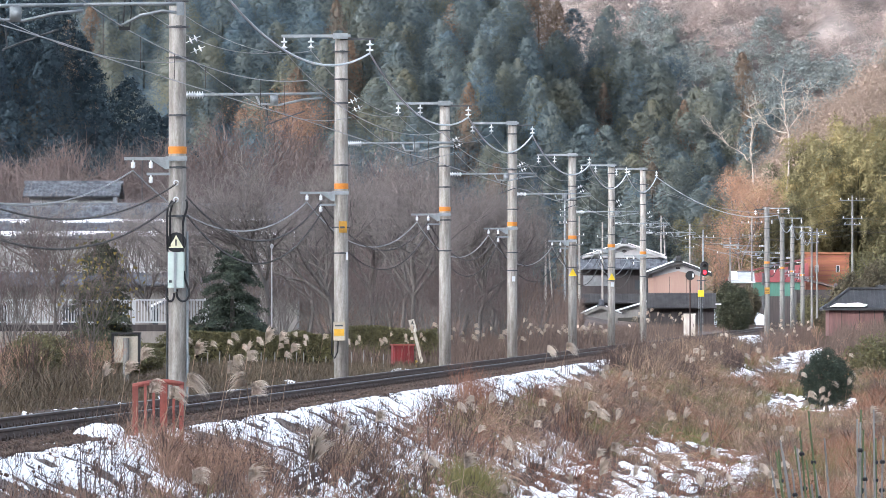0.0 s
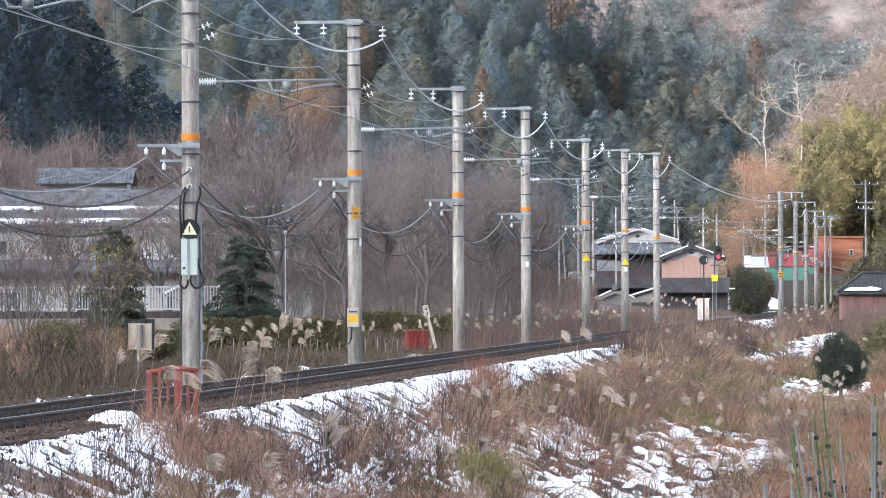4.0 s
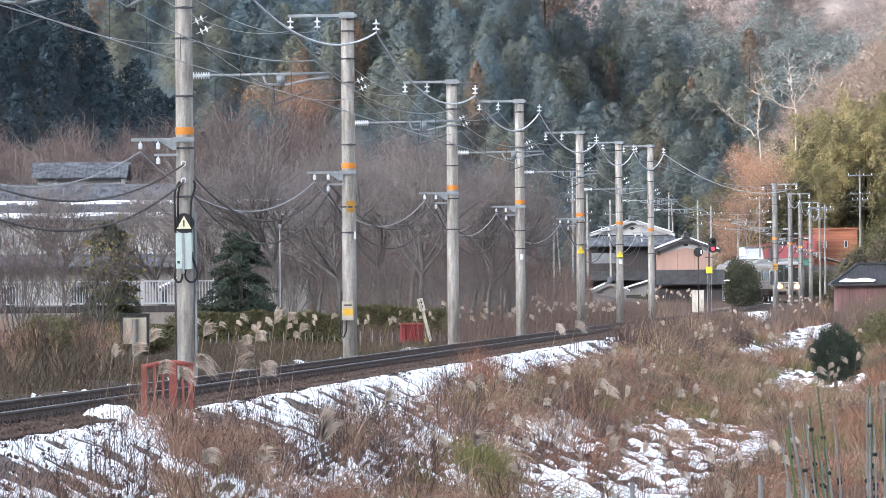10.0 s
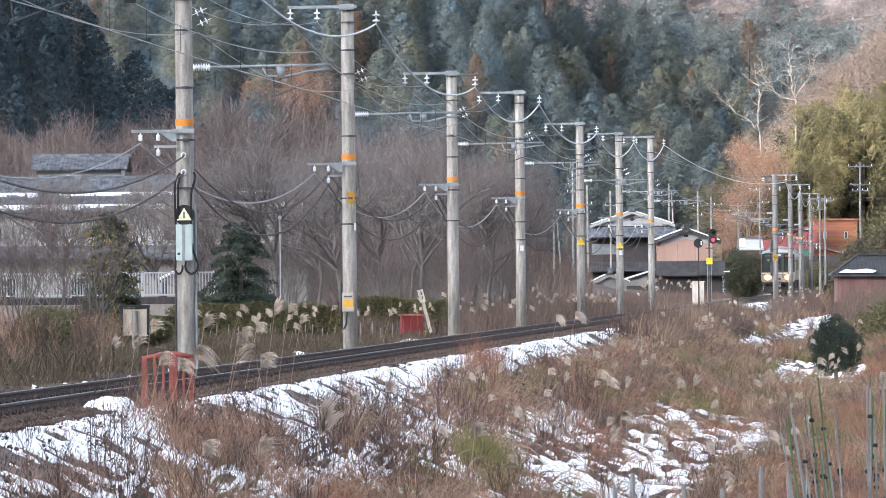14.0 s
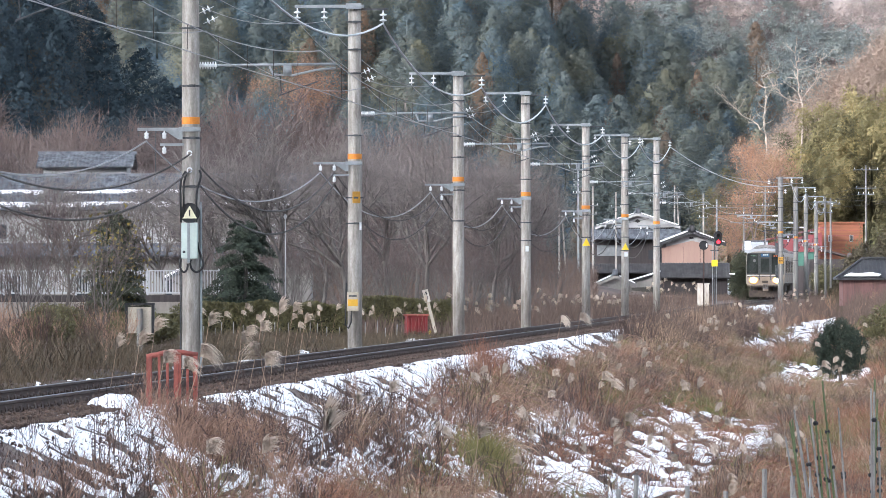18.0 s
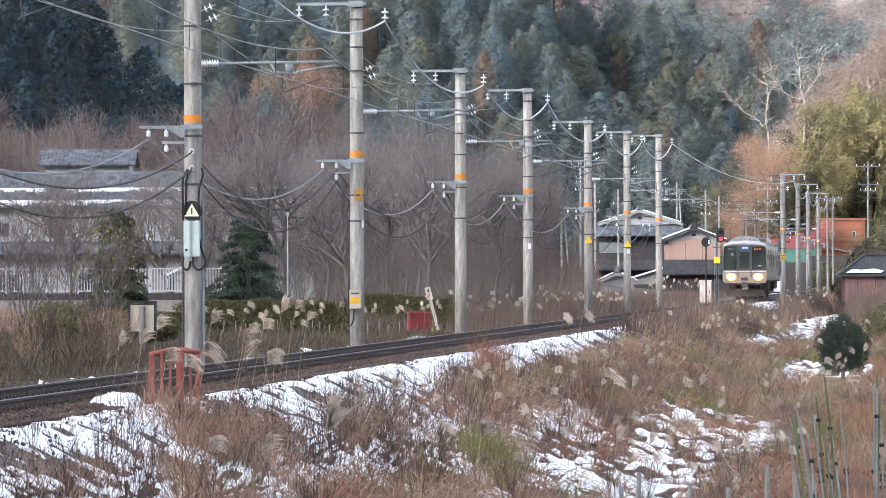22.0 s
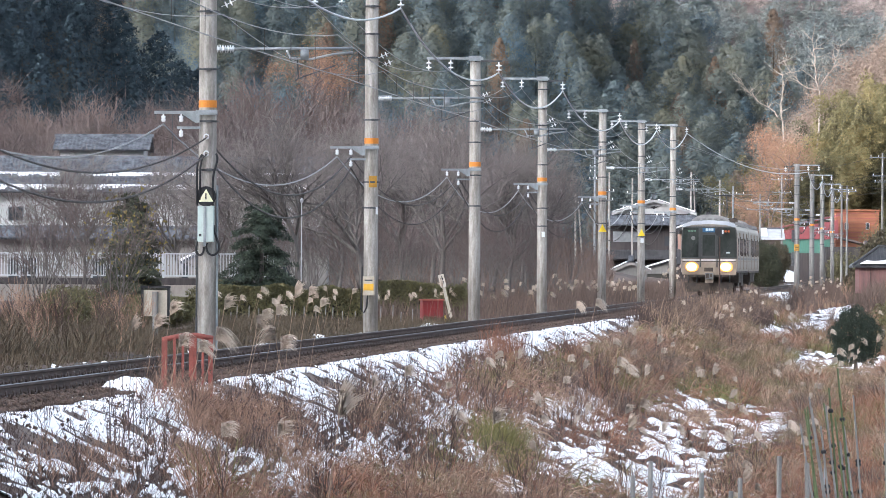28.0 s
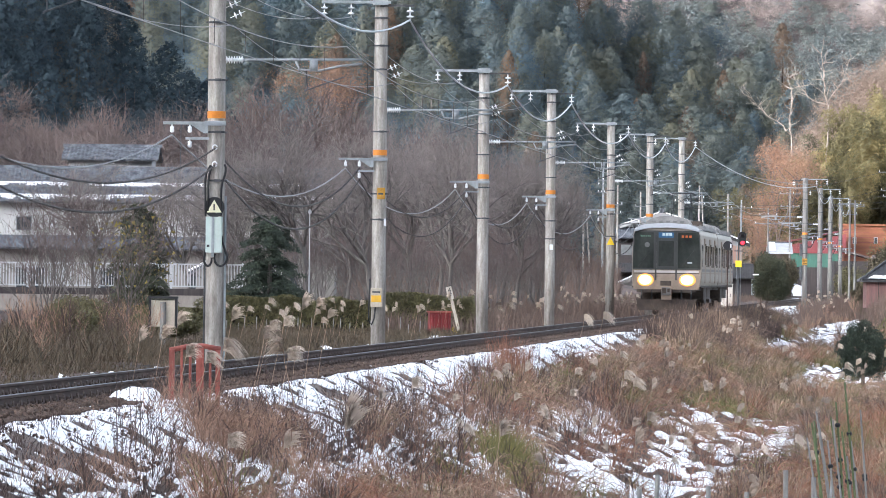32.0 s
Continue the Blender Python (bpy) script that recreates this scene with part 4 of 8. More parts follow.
def woods(name, places, heights, maker, n, leaf, material, label, rng, kinds=6, width=1.0, droop=0.0, trunk=True, thin=0.55):
    """Many trees of a far wood in one mesh; each leaf is shaded with the roundness of the crown that it sits on."""
    protos = []
    for _ in range(kinds):
        p, facing, tone, soft = maker(rng, n)
        tri3, tone, soft = leaf_tris(p, leaf, rng, 0.2, droop, facing, thin), np.repeat(tone, 3), np.repeat(soft, 3, 0)
        if trunk:
            t = np.array([[0.012, 0, 0], [-0.012, 0, 0], [0, 0, 0.9]])
            tri3, tone = np.concatenate([tri3, t, t[:, [1, 0, 2]]]), np.concatenate([tone, np.full(6, 0.3)])
            soft = np.concatenate([soft, np.tile([0.0, -1.0, 0.2], (6, 1))])
        protos.append((tri3, tone, soft / np.linalg.norm(soft, axis=1, keepdims=True)))
    V, T, N = [], [], []
    for (x, y, z), h in zip(places, heights):
        p, tone, soft = protos[rng.integers(kinds)]
        a = rng.uniform(0, math.tau)
        ca, sa = math.cos(a), math.sin(a)
        w = rng.uniform(0.82, 1.22)
        turn = np.array([[ca, sa, 0], [-sa, ca, 0], [0, 0, 1.0]])
        V.append(p @ turn * (np.array([w * width, w * width, 1.0]) * h) + [x, y, z])
        T.append(0.86 * rng.uniform(0, 1) + 0.14 * tone)
        N.append(soft @ turn)
    V = np.concatenate(V)
    me = soup(name, V, np.arange(len(V)).reshape(-1, 3), material, np.concatenate(T), np.concatenate(N))
    return tagged(new(name, me), label, "trees", kind="stuff")


def hill(name, x0, x1, foot_y, ridge_y, foot_z, ridge, label, wobble=2.0, seed=1, floor="hillsoil"):
    """A hillside rising from its foot to a ridge line given as (x, z) points; returns its height function."""
    def zf(x, y):
        f = np.clip((y - foot_y) / (ridge_y - foot_y), 0, 1)
        top = np.interp(x, [p[0] for p in ridge], [p[1] for p in ridge])
        return foot_z + (top - foot_z) * f ** 0.9 + (vnoise(x / 17, y / 17, seed) - 0.5) * wobble * 2
    xs, ys = np.linspace(x0, x1, 60), np.concatenate([np.linspace(foot_y, ridge_y, 30), [ridge_y + (ridge_y - foot_y)]])
    X, Y = np.meshgrid(xs, ys)
    Z = zf(X, Y)
    Z[0], Z[-1] = -3, -3
    i = np.arange(X.size).reshape(X.shape)
    Fq = np.stack([i[:-1, :-1], i[:-1, 1:], i[1:, 1:], i[1:, :-1]], -1).reshape(-1, 4)
    me = soup(name, np.stack([X, Y, Z], -1).reshape(-1, 3), Fq, VM[floor])
    me.shade_smooth()
    tagged(new(name, me), label, "hill", kind="structure")
    return zf


def plant(zf, x0, x1, y0, y1, step, rng, jitter=0.45, keep=None):
    xs, ys = np.meshgrid(np.arange(x0, x1, step), np.arange(y0, y1, step))
    xs = xs + rng.uniform(0, step, (len(xs), 1)) + np.arange(len(xs))[:, None] % 2 * step * 0.5 - step * 0.5
    xs = xs + rng.uniform(-jitter, jitter, xs.shape) * step
    ys = ys + rng.uniform(-jitter, jitter, ys.shape) * step
    xs, ys = xs.ravel(), ys.ravel()
    if keep is not None:
        k = keep(xs, ys)
        xs, ys = xs[k], ys[k]
    return np.stack([xs, ys, zf(xs, ys)], 1)


SLOPES = {}


def build_hills():
    rng = np.random.default_rng(11)
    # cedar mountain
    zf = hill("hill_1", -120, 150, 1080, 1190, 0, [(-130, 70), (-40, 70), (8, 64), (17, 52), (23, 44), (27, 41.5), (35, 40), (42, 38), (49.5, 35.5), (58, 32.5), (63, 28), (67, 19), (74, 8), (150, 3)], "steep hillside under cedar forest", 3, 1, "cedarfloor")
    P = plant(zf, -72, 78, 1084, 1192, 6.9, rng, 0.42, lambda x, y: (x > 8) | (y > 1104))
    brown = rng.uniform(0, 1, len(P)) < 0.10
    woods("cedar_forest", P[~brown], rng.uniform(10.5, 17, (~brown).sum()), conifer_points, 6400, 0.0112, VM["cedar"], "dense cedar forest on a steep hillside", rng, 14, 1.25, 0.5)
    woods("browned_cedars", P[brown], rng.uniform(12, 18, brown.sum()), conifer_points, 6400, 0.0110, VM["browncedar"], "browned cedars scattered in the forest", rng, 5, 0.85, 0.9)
    # dark spur
    zf2 = hill("hill_2", -110, 20, 560, 640, 0, [(-110, 40), (-46, 34), (-38, 26), (-36, 21.5), (-33, 18), (-31, 15.5), (-28, 13.5), (-25, 8), (-18, 2), (20, 0)], "dark wooded spur above the village", 1.5, 4)
    P = plant(zf2, -52, -21, 564, 642, 4.0, rng)
    woods("spur_trees", P, rng.uniform(6, 9.5, len(P)), conifer_points, 2600, 0.0150, VM["shadedcedar"], "evergreen trees covering the spur, shade put into their colour", rng, 8, 1.15, 0.6)
    # far mixed slope
    zf3 = hill("hill_3", -40, 420, 2050, 2250, 30, [(-40, 125), (60, 128), (120, 128), (180, 135), (420, 150)], "far hillside of mixed winter wood", 8, 6, "farfloor")
    P = plant(zf3, 22, 170, 2085, 2252, 5.2, rng)
    green = P[:, 2] + (vnoise(P[:, 0] / 14, P[:, 1] / 40, 3) - 0.5) * 30 < 90
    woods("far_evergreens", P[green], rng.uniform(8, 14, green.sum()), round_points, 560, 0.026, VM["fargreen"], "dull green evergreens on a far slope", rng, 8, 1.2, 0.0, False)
    P = P[~green]
    woods("far_wood", P, rng.uniform(7, 13, len(P)), round_points, 560, 0.027, VM["fartree"], "pinkish bare wood on a far slope", rng, 8, 1.35, -0.5, False, 0.32)
    # tan wood and bamboo on the rise beside the village
    zf4 = hill("hill_4", 30, 160, 690, 960, 0, [(30, 3), (42, 8), (47, 14), (52, 18), (61, 25), (75, 33), (160, 44)], "wooded rise beside the village", 1.5, 8, "tanfloor")
    zf5 = hill("hill_5", -75, 22, 425, 562, -0.6, [(-75, 7.5), (-4, 7), (6, 4), (14, 0.5), (22, -0.4)], "low wooded slope behind the buildings", 0.5, 9, "brushfloor")
    # unseen hill, added to keep the low sun off the bank and houses
    back = [(-1900, 285), (-1000, 282), (-620, 268), (-330, 150), (0, 120), (900, 130)]
    hill("shade_hill", -1900, 900, -60, -230, -3, back, "unseen hill added behind the viewpoint to shade the near ground", 6, 12)
    SLOPES["rise"], SLOPES["low"], SLOPES["spur"] = zf4, zf5, zf2
    P = plant(zf4, 44, 80, 880, 956, 4.0, rng, keep=lambda x, y: x > 0.0515 * y)
    woods("tan_wood", P, rng.uniform(9, 14, len(P)), round_points, 2400, 0.026, VM["tanwood"], "tan leafless trees along the rise", rng, 6, 1.0, -0.8, True, 0.10)


def bamboo_points(rng, n):
    """An arching culm of height 1 whose upper part carries drooping feathery sprays."""
    per = 26
    m = n // per
    h = 0.22 + 0.78 * rng.uniform(0, 1, m) ** 0.8
    bend = 0.26 * h ** 2.4
    a = rng.uniform(0, math.tau, m)
    r = 0.10 * np.sin(np.clip(h * 1.05, 0, 1) * math.pi) ** 0.7 * rng.uniform(0.2, 1.0, m) + 0.006
    c = np.stack([bend + np.cos(a) * r, np.sin(a) * r, h - bend * 0.40], 1)
    d = np.stack([np.cos(a) + 0.5, np.sin(a), rng.uniform(-1.3, 0.1, m)], 1)
    d /= np.linalg.norm(d, axis=1, keepdims=True)
    k = np.repeat(np.arange(m), per)
    u = rng.uniform(0, 1, m * per)
    p = c[k] + d[k] * (u * 0.075)[:, None] + rng.normal(0, 0.011, (m * per, 3)) - np.stack([0 * u, 0 * u, 0.03 * u * u], 1)
    facing = np.stack([np.cos(a) * 0.7, np.sin(a) * 0.7, np.full(m, 0.7)], 1)[k] + rng.normal(0, 0.4, (m * per, 3))
    return p, facing, rng.uniform(0, 1, m)[k], (np.stack([np.cos(a) * 0.7 + 0.2, np.sin(a) * 0.7, np.full(m, 0.6)], 1) + rng.normal(0, 0.35, (m, 3)))[k]


def build_bamboo():
    rng = np.random.default_rng(21)
    P, Hh = [], []
    for k in range(17):
        cx, cy = 31.5 + 26 * (k + rng.uniform(0.1, 0.9)) / 17, rng.uniform(696, 756)
        tall = 12.5 + 8.5 * min(1, max(0, (cx - 33) / 14)) + rng.uniform(-2.5, 2.5)
        for _ in range(8):
            x, y = cx + rng.normal(0, 0.8), cy + rng.normal(0, 2.5)
            P.append((x, y, float(SLOPES["rise"](x, y)) - 0.3))
            Hh.append(tall + rng.uniform(-2.2, 1.2))
    woods("bamboo_grove", P, Hh, bamboo_points, 3400, 0.0105, VM["bamboo"], "yellow-green bamboo grove catching the low sun", rng, 9, 1.0, 0.9, True, 0.26)


# ---- bare trees ----
def branch_tree(rng, height, spread, levels, kids, r0, lean=0.0, twig_r=0.006, up=0.25, trunk_h=0.2, limb=0.0):
    """Segments (p0, p1, r0, r1, level) of a leafless tree."""
    segs = []

    def grow(p, d, length, r, lev):
        n = 3 if lev < 3 else 2
        pts = [p]
        for _ in range(n):
            d = (d + Vector(rng.normal(0, 0.13 if lev < 3 else 0.22, 3)) + Vector((0, 0, up * 0.12))).normalized()
            pts.append(pts[-1] + d * (length / n))
        r1 = max(r * 0.55, twig_r * 0.6)
        for k in range(n):
            segs.append((pts[k], pts[k + 1], r + (r1 - r) * k / n, r + (r1 - r) * (k + 1) / n, lev))
        if lev >= levels:
            return
        m = kids[min(lev, len(kids) - 1)]
        for k in range(m):
            f = 0.35 + 0.65 * (k + 0.5) / m if lev else 0.75 + 0.25 * (k + 0.5) / m
            i = min(int(f * n), n - 1)
            q = pts[i].lerp(pts[i + 1], f * n - i)
            side = Vector(rng.normal(0, 1, 3))
            side -= d * side.dot(d)
            side.normalize()
            w = rng.uniform(0.5, 0.95) * spread
            dd = (d * (1.15 - w * 0.5) + side * w + Vector((0, 0, up))).normalized()
            grow(q, dd, (height * limb if limb and lev == 0 else length * (1.25 if lev == 0 else 1)) * rng.uniform(0.55, 0.8), max(r * rng.uniform(0.45, 0.62), twig_r), lev + 1)

    grow(Vector((0, 0, -0.2)), Vector((lean, 0, 1)).normalized(), height * trunk_h, r0, 0)
    return segs


def tree_meshes(segs, thick_from, name, bark, twig):
    """Trunk and limbs as tubes, fine twigs as slim three-sided spikes."""
    bm = B()
    V, Fs = [], []
    n = 0
    finest = max(g[4] for g in segs)
    for p, q, ra, rb, lev in segs:
        if lev <= min(thick_from, finest - 1):
            bm_tube(bm, [p, q], [ra, rb], 6, False)
        else:
            d = (q - p).normalized()
            s = d.cross(Vector((0.3, 0.8, 0.5))).normalized()
            t = d.cross(s)
            if lev >= finest - 1:
                s = (s + t * (0.7 if n % 8 else -0.7)).normalized()
                V += [p - s * ra, p + s * ra, q + s * rb, q - s * rb]
                Fs.append((n, n + 1, n + 2, n + 3))
                n += 4
                continue
            for c, w, r in ((p, 0, ra), (p, 1, ra), (p, 2, ra)):
                an = w * math.tau / 3
                V.append(c + (s * math.cos(an) + t * math.sin(an)) * r)
            for w in range(3):
                an = w * math.tau / 3
                V.append(q + (s * math.cos(an) + t * math.sin(an)) * rb)
            for w in range(3):
                w2 = (w + 1) % 3
                Fs.append((n + w, n + w2, n + 3 + w2, n + 3 + w))
            n += 6
    return mesh_of(bm, name + "_trunk", bark, True), soup(name + "_crown", np.array(V), np.array(Fs), twig)


def tree_thing(name, label, meshes, at, rz=0, s=1.0, group="", category="tree"):
    root = thing(name, label, category, at, rz, group)
    root.scale = (s, s, s)
    part("trunk", meshes[0], None, root)
    part("crown", meshes[1], None, root)
    return root


def build_bare_trees():
    rng = np.random.default_rng(5)
    cherry = []
    for k in range(4):
        segs = branch_tree(rng, 12.5, 0.95, 5, (7, 5, 5, 4, 4), 0.082, 0.05, 0.0042, 0.20, 0.17)
        cherry.append(tree_meshes(segs, 2, "cherry", VM["bark"], VM["twig"]))
    spots = [(-6.4, 236, 1.0, 0), (-4.4, 250, 1.08, 1), (-1.2, 262, 1.02, 2), (1.6, 272, 0.95, 3), (-3.0, 290, 1.1, 0), (0.8, 300, 1.05, 1), (2.6, 318, 0.95, 2),
             (-10.5, 285, 0.9, 3), (-6.5, 300, 1.05, 1), (-12.0, 300, 0.9, 2), (2.6, 330, 1.05, 3), (-18.5, 300, 0.85, 3),
             (-14.5, 318, 0.95, 1), (-2.2, 330, 1.15, 3)]
    for x, y, s, k in spots:
        tree_thing("bare_tree", "leafless grey-brown cherry tree with a dense crown of twigs", cherry[k], (x, y, float(ground_z(x, y))), rng.uniform(0, 360), s * rng.uniform(1.42, 1.6), "row of bare trees")
    # slim shrubs in front of the white fence
    shrub = []
    for k in range(3):
        segs = branch_tree(rng, 8.5, 0.75, 4, (9, 4, 3, 3), 0.022, 0.0, 0.0045, 0.30, 0.05, 0.22)
        shrub.append(tree_meshes(segs, 2, "shrub", VM["bark"], VM["brush"]))
    for x, y, s, k in [(-10.6, 190, 1.5, 0), (-14.6, 236, 2.0, 2), (-12.2, 178, 1.4, 1), (-2.8, 246, 1.6, 2), (0.4, 252, 1.5, 0), (-4.4, 262, 1.7, 2), (3.0, 268, 1.5, 1), (1.8, 282, 1.6, 0), (-16.4, 240, 2.0, 1), (4.6, 300, 1.6, 2)]:
        tree_thing("bare_shrub", "slim leafless shrub beside the fence", shrub[k], (x, y, float(ground_z(x, y))), rng.uniform(0, 360), s, "bare shrubs")
    for k in range(30):
        y = rng.uniform(285, 420)
        x = rng.uniform(-0.040, 0.010) * y
        tree_thing("bare_shrub", "slim leafless shrub under the bare trees", shrub[k % 3], (x, y, float(ground_z(x, y))), rng.uniform(0, 360), rng.uniform(1.6, 2.4), "bare shrubs")
    # reddish-brown wood behind the building
    far = []
    for k in range(3):
        segs = branch_tree(rng, 11, 1.0, 4, (7, 6, 5, 3), 0.11, 0.0, 0.0105, 0.2, 0.22)
        far.append(tree_meshes(segs, 1, "wood_tree", VM["bark"], VM["brush"]))
    for k in range(50):
        y = rng.uniform(430, 560)
        x = rng.uniform(-0.085, 0.012) * y
        z = float(SLOPES["low"](x, y))
        tree_thing("wood_tree", "leafless reddish-brown tree at the foot of the hill", far[k % 3], (x, y, z), rng.uniform(0, 360), rng.uniform(1.15, 1.65) * (1.32 if -21 < x < -5 else 1.25 if x < 2 else 0.75), "bare wood behind the buildings")
    for k in range(40):
        y = rng.uniform(564, 584)
        x = rng.uniform(-0.085, -0.034) * y
        tree_thing("wood_tree", "leafless reddish-brown tree on the side of the spur", far[k % 3], (x, y, float(SLOPES["spur"](x, y))), rng.uniform(0, 360), rng.uniform(1.2, 1.6), "bare wood behind the buildings")
    # pale crooked trees above the bamboo: a trunk that forks into two or three bare limbs
    rng = np.random.default_rng(55)
    for x, y, step, limbs in [(36.0, 730, 3.65, ((-3.9, 5.0, 0.095), (-0.5, 7.0, 0.11))), (39.7, 732, 4.2, ((-3.3, 3.8, 0.085), (-1.0, 6.6, 0.11), (1.3, 6.2, 0.08)))]:
        segs = []
        base = [Vector((0.35 * math.sin(1.3 * k + x), 0.2 * math.sin(2.1 * k), step * k)) for k in range(6)]
        for k in range(5):
            segs.append((base[k], base[k + 1], 0.17 - 0.015 * k, 0.17 - 0.015 * (k + 1), 0))
        for dx, up_, r in limbs:
            p = base[5]
            for k in range(7):
                g = k / 7
                q = p + Vector((dx / 7 * (1.5 - g) + rng.normal(0, 0.22), rng.normal(0, 0.3), up_ / 7 * (0.6 + 0.7 * g) + rng.normal(0, 0.12)))
                segs.append((p, q, r * (1 - 0.8 * g), r * (1 - 0.8 * (g + 1 / 7)), 1))
                for j in range(3 if k > 1 else 1):
                    p2, d2 = q, Vector((rng.normal(dx * 0.12, 0.75), rng.normal(0, 0.6), rng.uniform(0.25, 1.0))).normalized()
                    for i in range(3):
                        q2 = p2 + d2 * rng.uniform(0.35, 0.8)
                        segs.append((p2, q2, r * 0.40 * (1 - 0.28 * i), r * 0.40 * (0.72 - 0.28 * i) + 0.004, 2))
                        for _ in range(2):
                            d3 = (d2 + Vector(rng.normal(0, 0.5, 3))).normalized()
                            segs.append((q2, q2 + d3 * rng.uniform(0.3, 0.9), 0.016, 0.006, 3))
                        p2, d2 = q2, (d2 + Vector(rng.normal(0, 0.28, 3)) + Vector((0, 0, 0.12))).normalized()
                p = q
        tree_thing("pale_tree", "pale-barked crooked leafless tree rising above the bamboo", tree_meshes(segs, 2, "pale_tree", VM["palebark"], VM["palebark"]), (x, y, max(float(SLOPES["rise"](x, y)), float(ground_z(x, y)))), 0, 1.0, "pale trees")
    rng = np.random.default_rng(62)
    # orange-leaved trees
    for x, y, s, tall in [(30.9, 672, 1.95, 0.62), (32.3, 690, 2.0, 0.66), (30.6, 664, 1.7, 0.30), (29.6, 680, 1.7, 0.50), (-11.6, 552, 2.1, 0.47)]:
        z = float(SLOPES["low"](x, y)) if x < 0 else float(ground_z(x, y))
        segs = branch_tree(rng, 10, 0.9, 3, (6, 5, 6), 0.06, 0.0, 0.012, 0.35, tall, 0.24)
        trunk, _ = tree_meshes(segs, 3, "rust_tree", VM["bark"], VM["twig"])
        tips = np.array([q for p, q, a, b, lev in segs if lev >= 2])
        pts = np.repeat(tips, 20, 0) + rng.normal(0, 0.22, (len(tips) * 20, 3))
        V = leaf_tris(pts, 0.036, rng)
        tree_thing("autumn_tree", "tree still holding thin orange-brown leaves", (trunk, soup("rust_crown", V, np.arange(len(V)).reshape(-1, 3), VM["rust"])), (x, y, z), rng.uniform(0, 360), s, "orange-leaved trees")


def evergreen(name, label, x, y, z, rx, rz_, n, leaf, material, rng, trunk_h=0.6, pointed=False, lobes=16):
    root = thing(name, label, "bush" if trunk_h < 0.3 else "tree", (x, y, z))
    bm = bm_tube(B(), [(0, 0, -0.2), (0.03, 0, trunk_h), (-0.02, 0.02, trunk_h + rz_)], [0.10, 0.085, 0.03], 8)
    for k in range(7):
        a = k * 2.4
        zz = trunk_h + rz_ * (0.3 + 0.18 * k)
        bm_tube(bm, [(0, 0, zz), (math.cos(a) * rx * 0.7, math.sin(a) * rx * 0.7, zz + 0.25 * rz_)], [0.04, 0.012], 6)
    part("trunk", bm, VM["bark"], root)
    i = np.arange(lobes) + 0.5      # lobes spread evenly round the crown
    t = i * 2.39996
    w = 1 - 2 * i / lobes
    c = np.stack([np.sqrt(1 - w * w) * np.cos(t), np.sqrt(1 - w * w) * np.sin(t), w], 1)
    c = c * rng.uniform(0.52, 0.74 if lobes < 20 else 0.92, (lobes, 1)) * [rx, rx, rz_]
    k = rng.integers(0, lobes, n)
    d = rng.normal(size=(n, 3))
    d /= np.linalg.norm(d, axis=1, keepdims=True)
    p = c[k] + d * rng.uniform(0.25, 1.0, (n, 1)) ** 0.6 * np.array([rx, rx, rz_]) * (0.45 if lobes < 20 else 0.30)
    if pointed:
        f = np.clip(1.15 - (p[:, 2] + rz_) / (2 * rz_) * 0.95, 0.12, 1)
        p[:, :2] *= f[:, None] * 1.25
    p[:, 2] += trunk_h + rz_
    V = leaf_tris(p, leaf, rng)
    part("crown", soup("crown", V, np.arange(len(V)).reshape(-1, 3), material), None, root)
    return root


def layered_evergreen(name, label, x, y, z, radius, height, material, rng):
    """A broad conifer of spreading, slightly drooping branches, each a flat spray of foliage."""
    root = thing(name, label, "tree", (x, y, z))
    part("trunk", bm_tube(B(), [(0, 0, -0.2), (0.04, 0, height * 0.5), (0, 0.02, height)], [0.13, 0.08, 0.015], 8), VM["bark"], root)
    P, N = [], []
    for k in range(120):
        f = rng.uniform(0.06, 0.98)
        a = k * 2.4 + rng.normal(0, 0.3)
        reach = radius * (1.06 - f) ** 0.52 * rng.uniform(0.72, 1.12)
        m = int(140 + 380 * (1 - f))
        q = rng.uniform(0.15, 1.0, m) ** 0.7
        off = rng.normal(0, 0.17 * reach, m) * (1.15 - 0.5 * q)
        up_ = height * f + 0.10 * reach * q - 0.30 * reach * q ** 2 + rng.normal(0, 0.05, m) - np.abs(off) * 0.25
        P.append(np.stack([math.cos(a) * reach * q - math.sin(a) * off, math.sin(a) * reach * q + math.cos(a) * off, up_], 1))
        N.append(np.tile([math.cos(a) * 0.5, math.sin(a) * 0.5, 0.8], (m, 1)))
    P, N = np.concatenate(P), np.concatenate(N)
    V = leaf_tris(P, 0.056, rng, facing=N + rng.normal(0, 0.5, N.shape), droop=0.4, thin=0.4)
    part("crown", soup("crown", V, np.arange(len(V)).reshape(-1, 3), material), None, root)
    return root


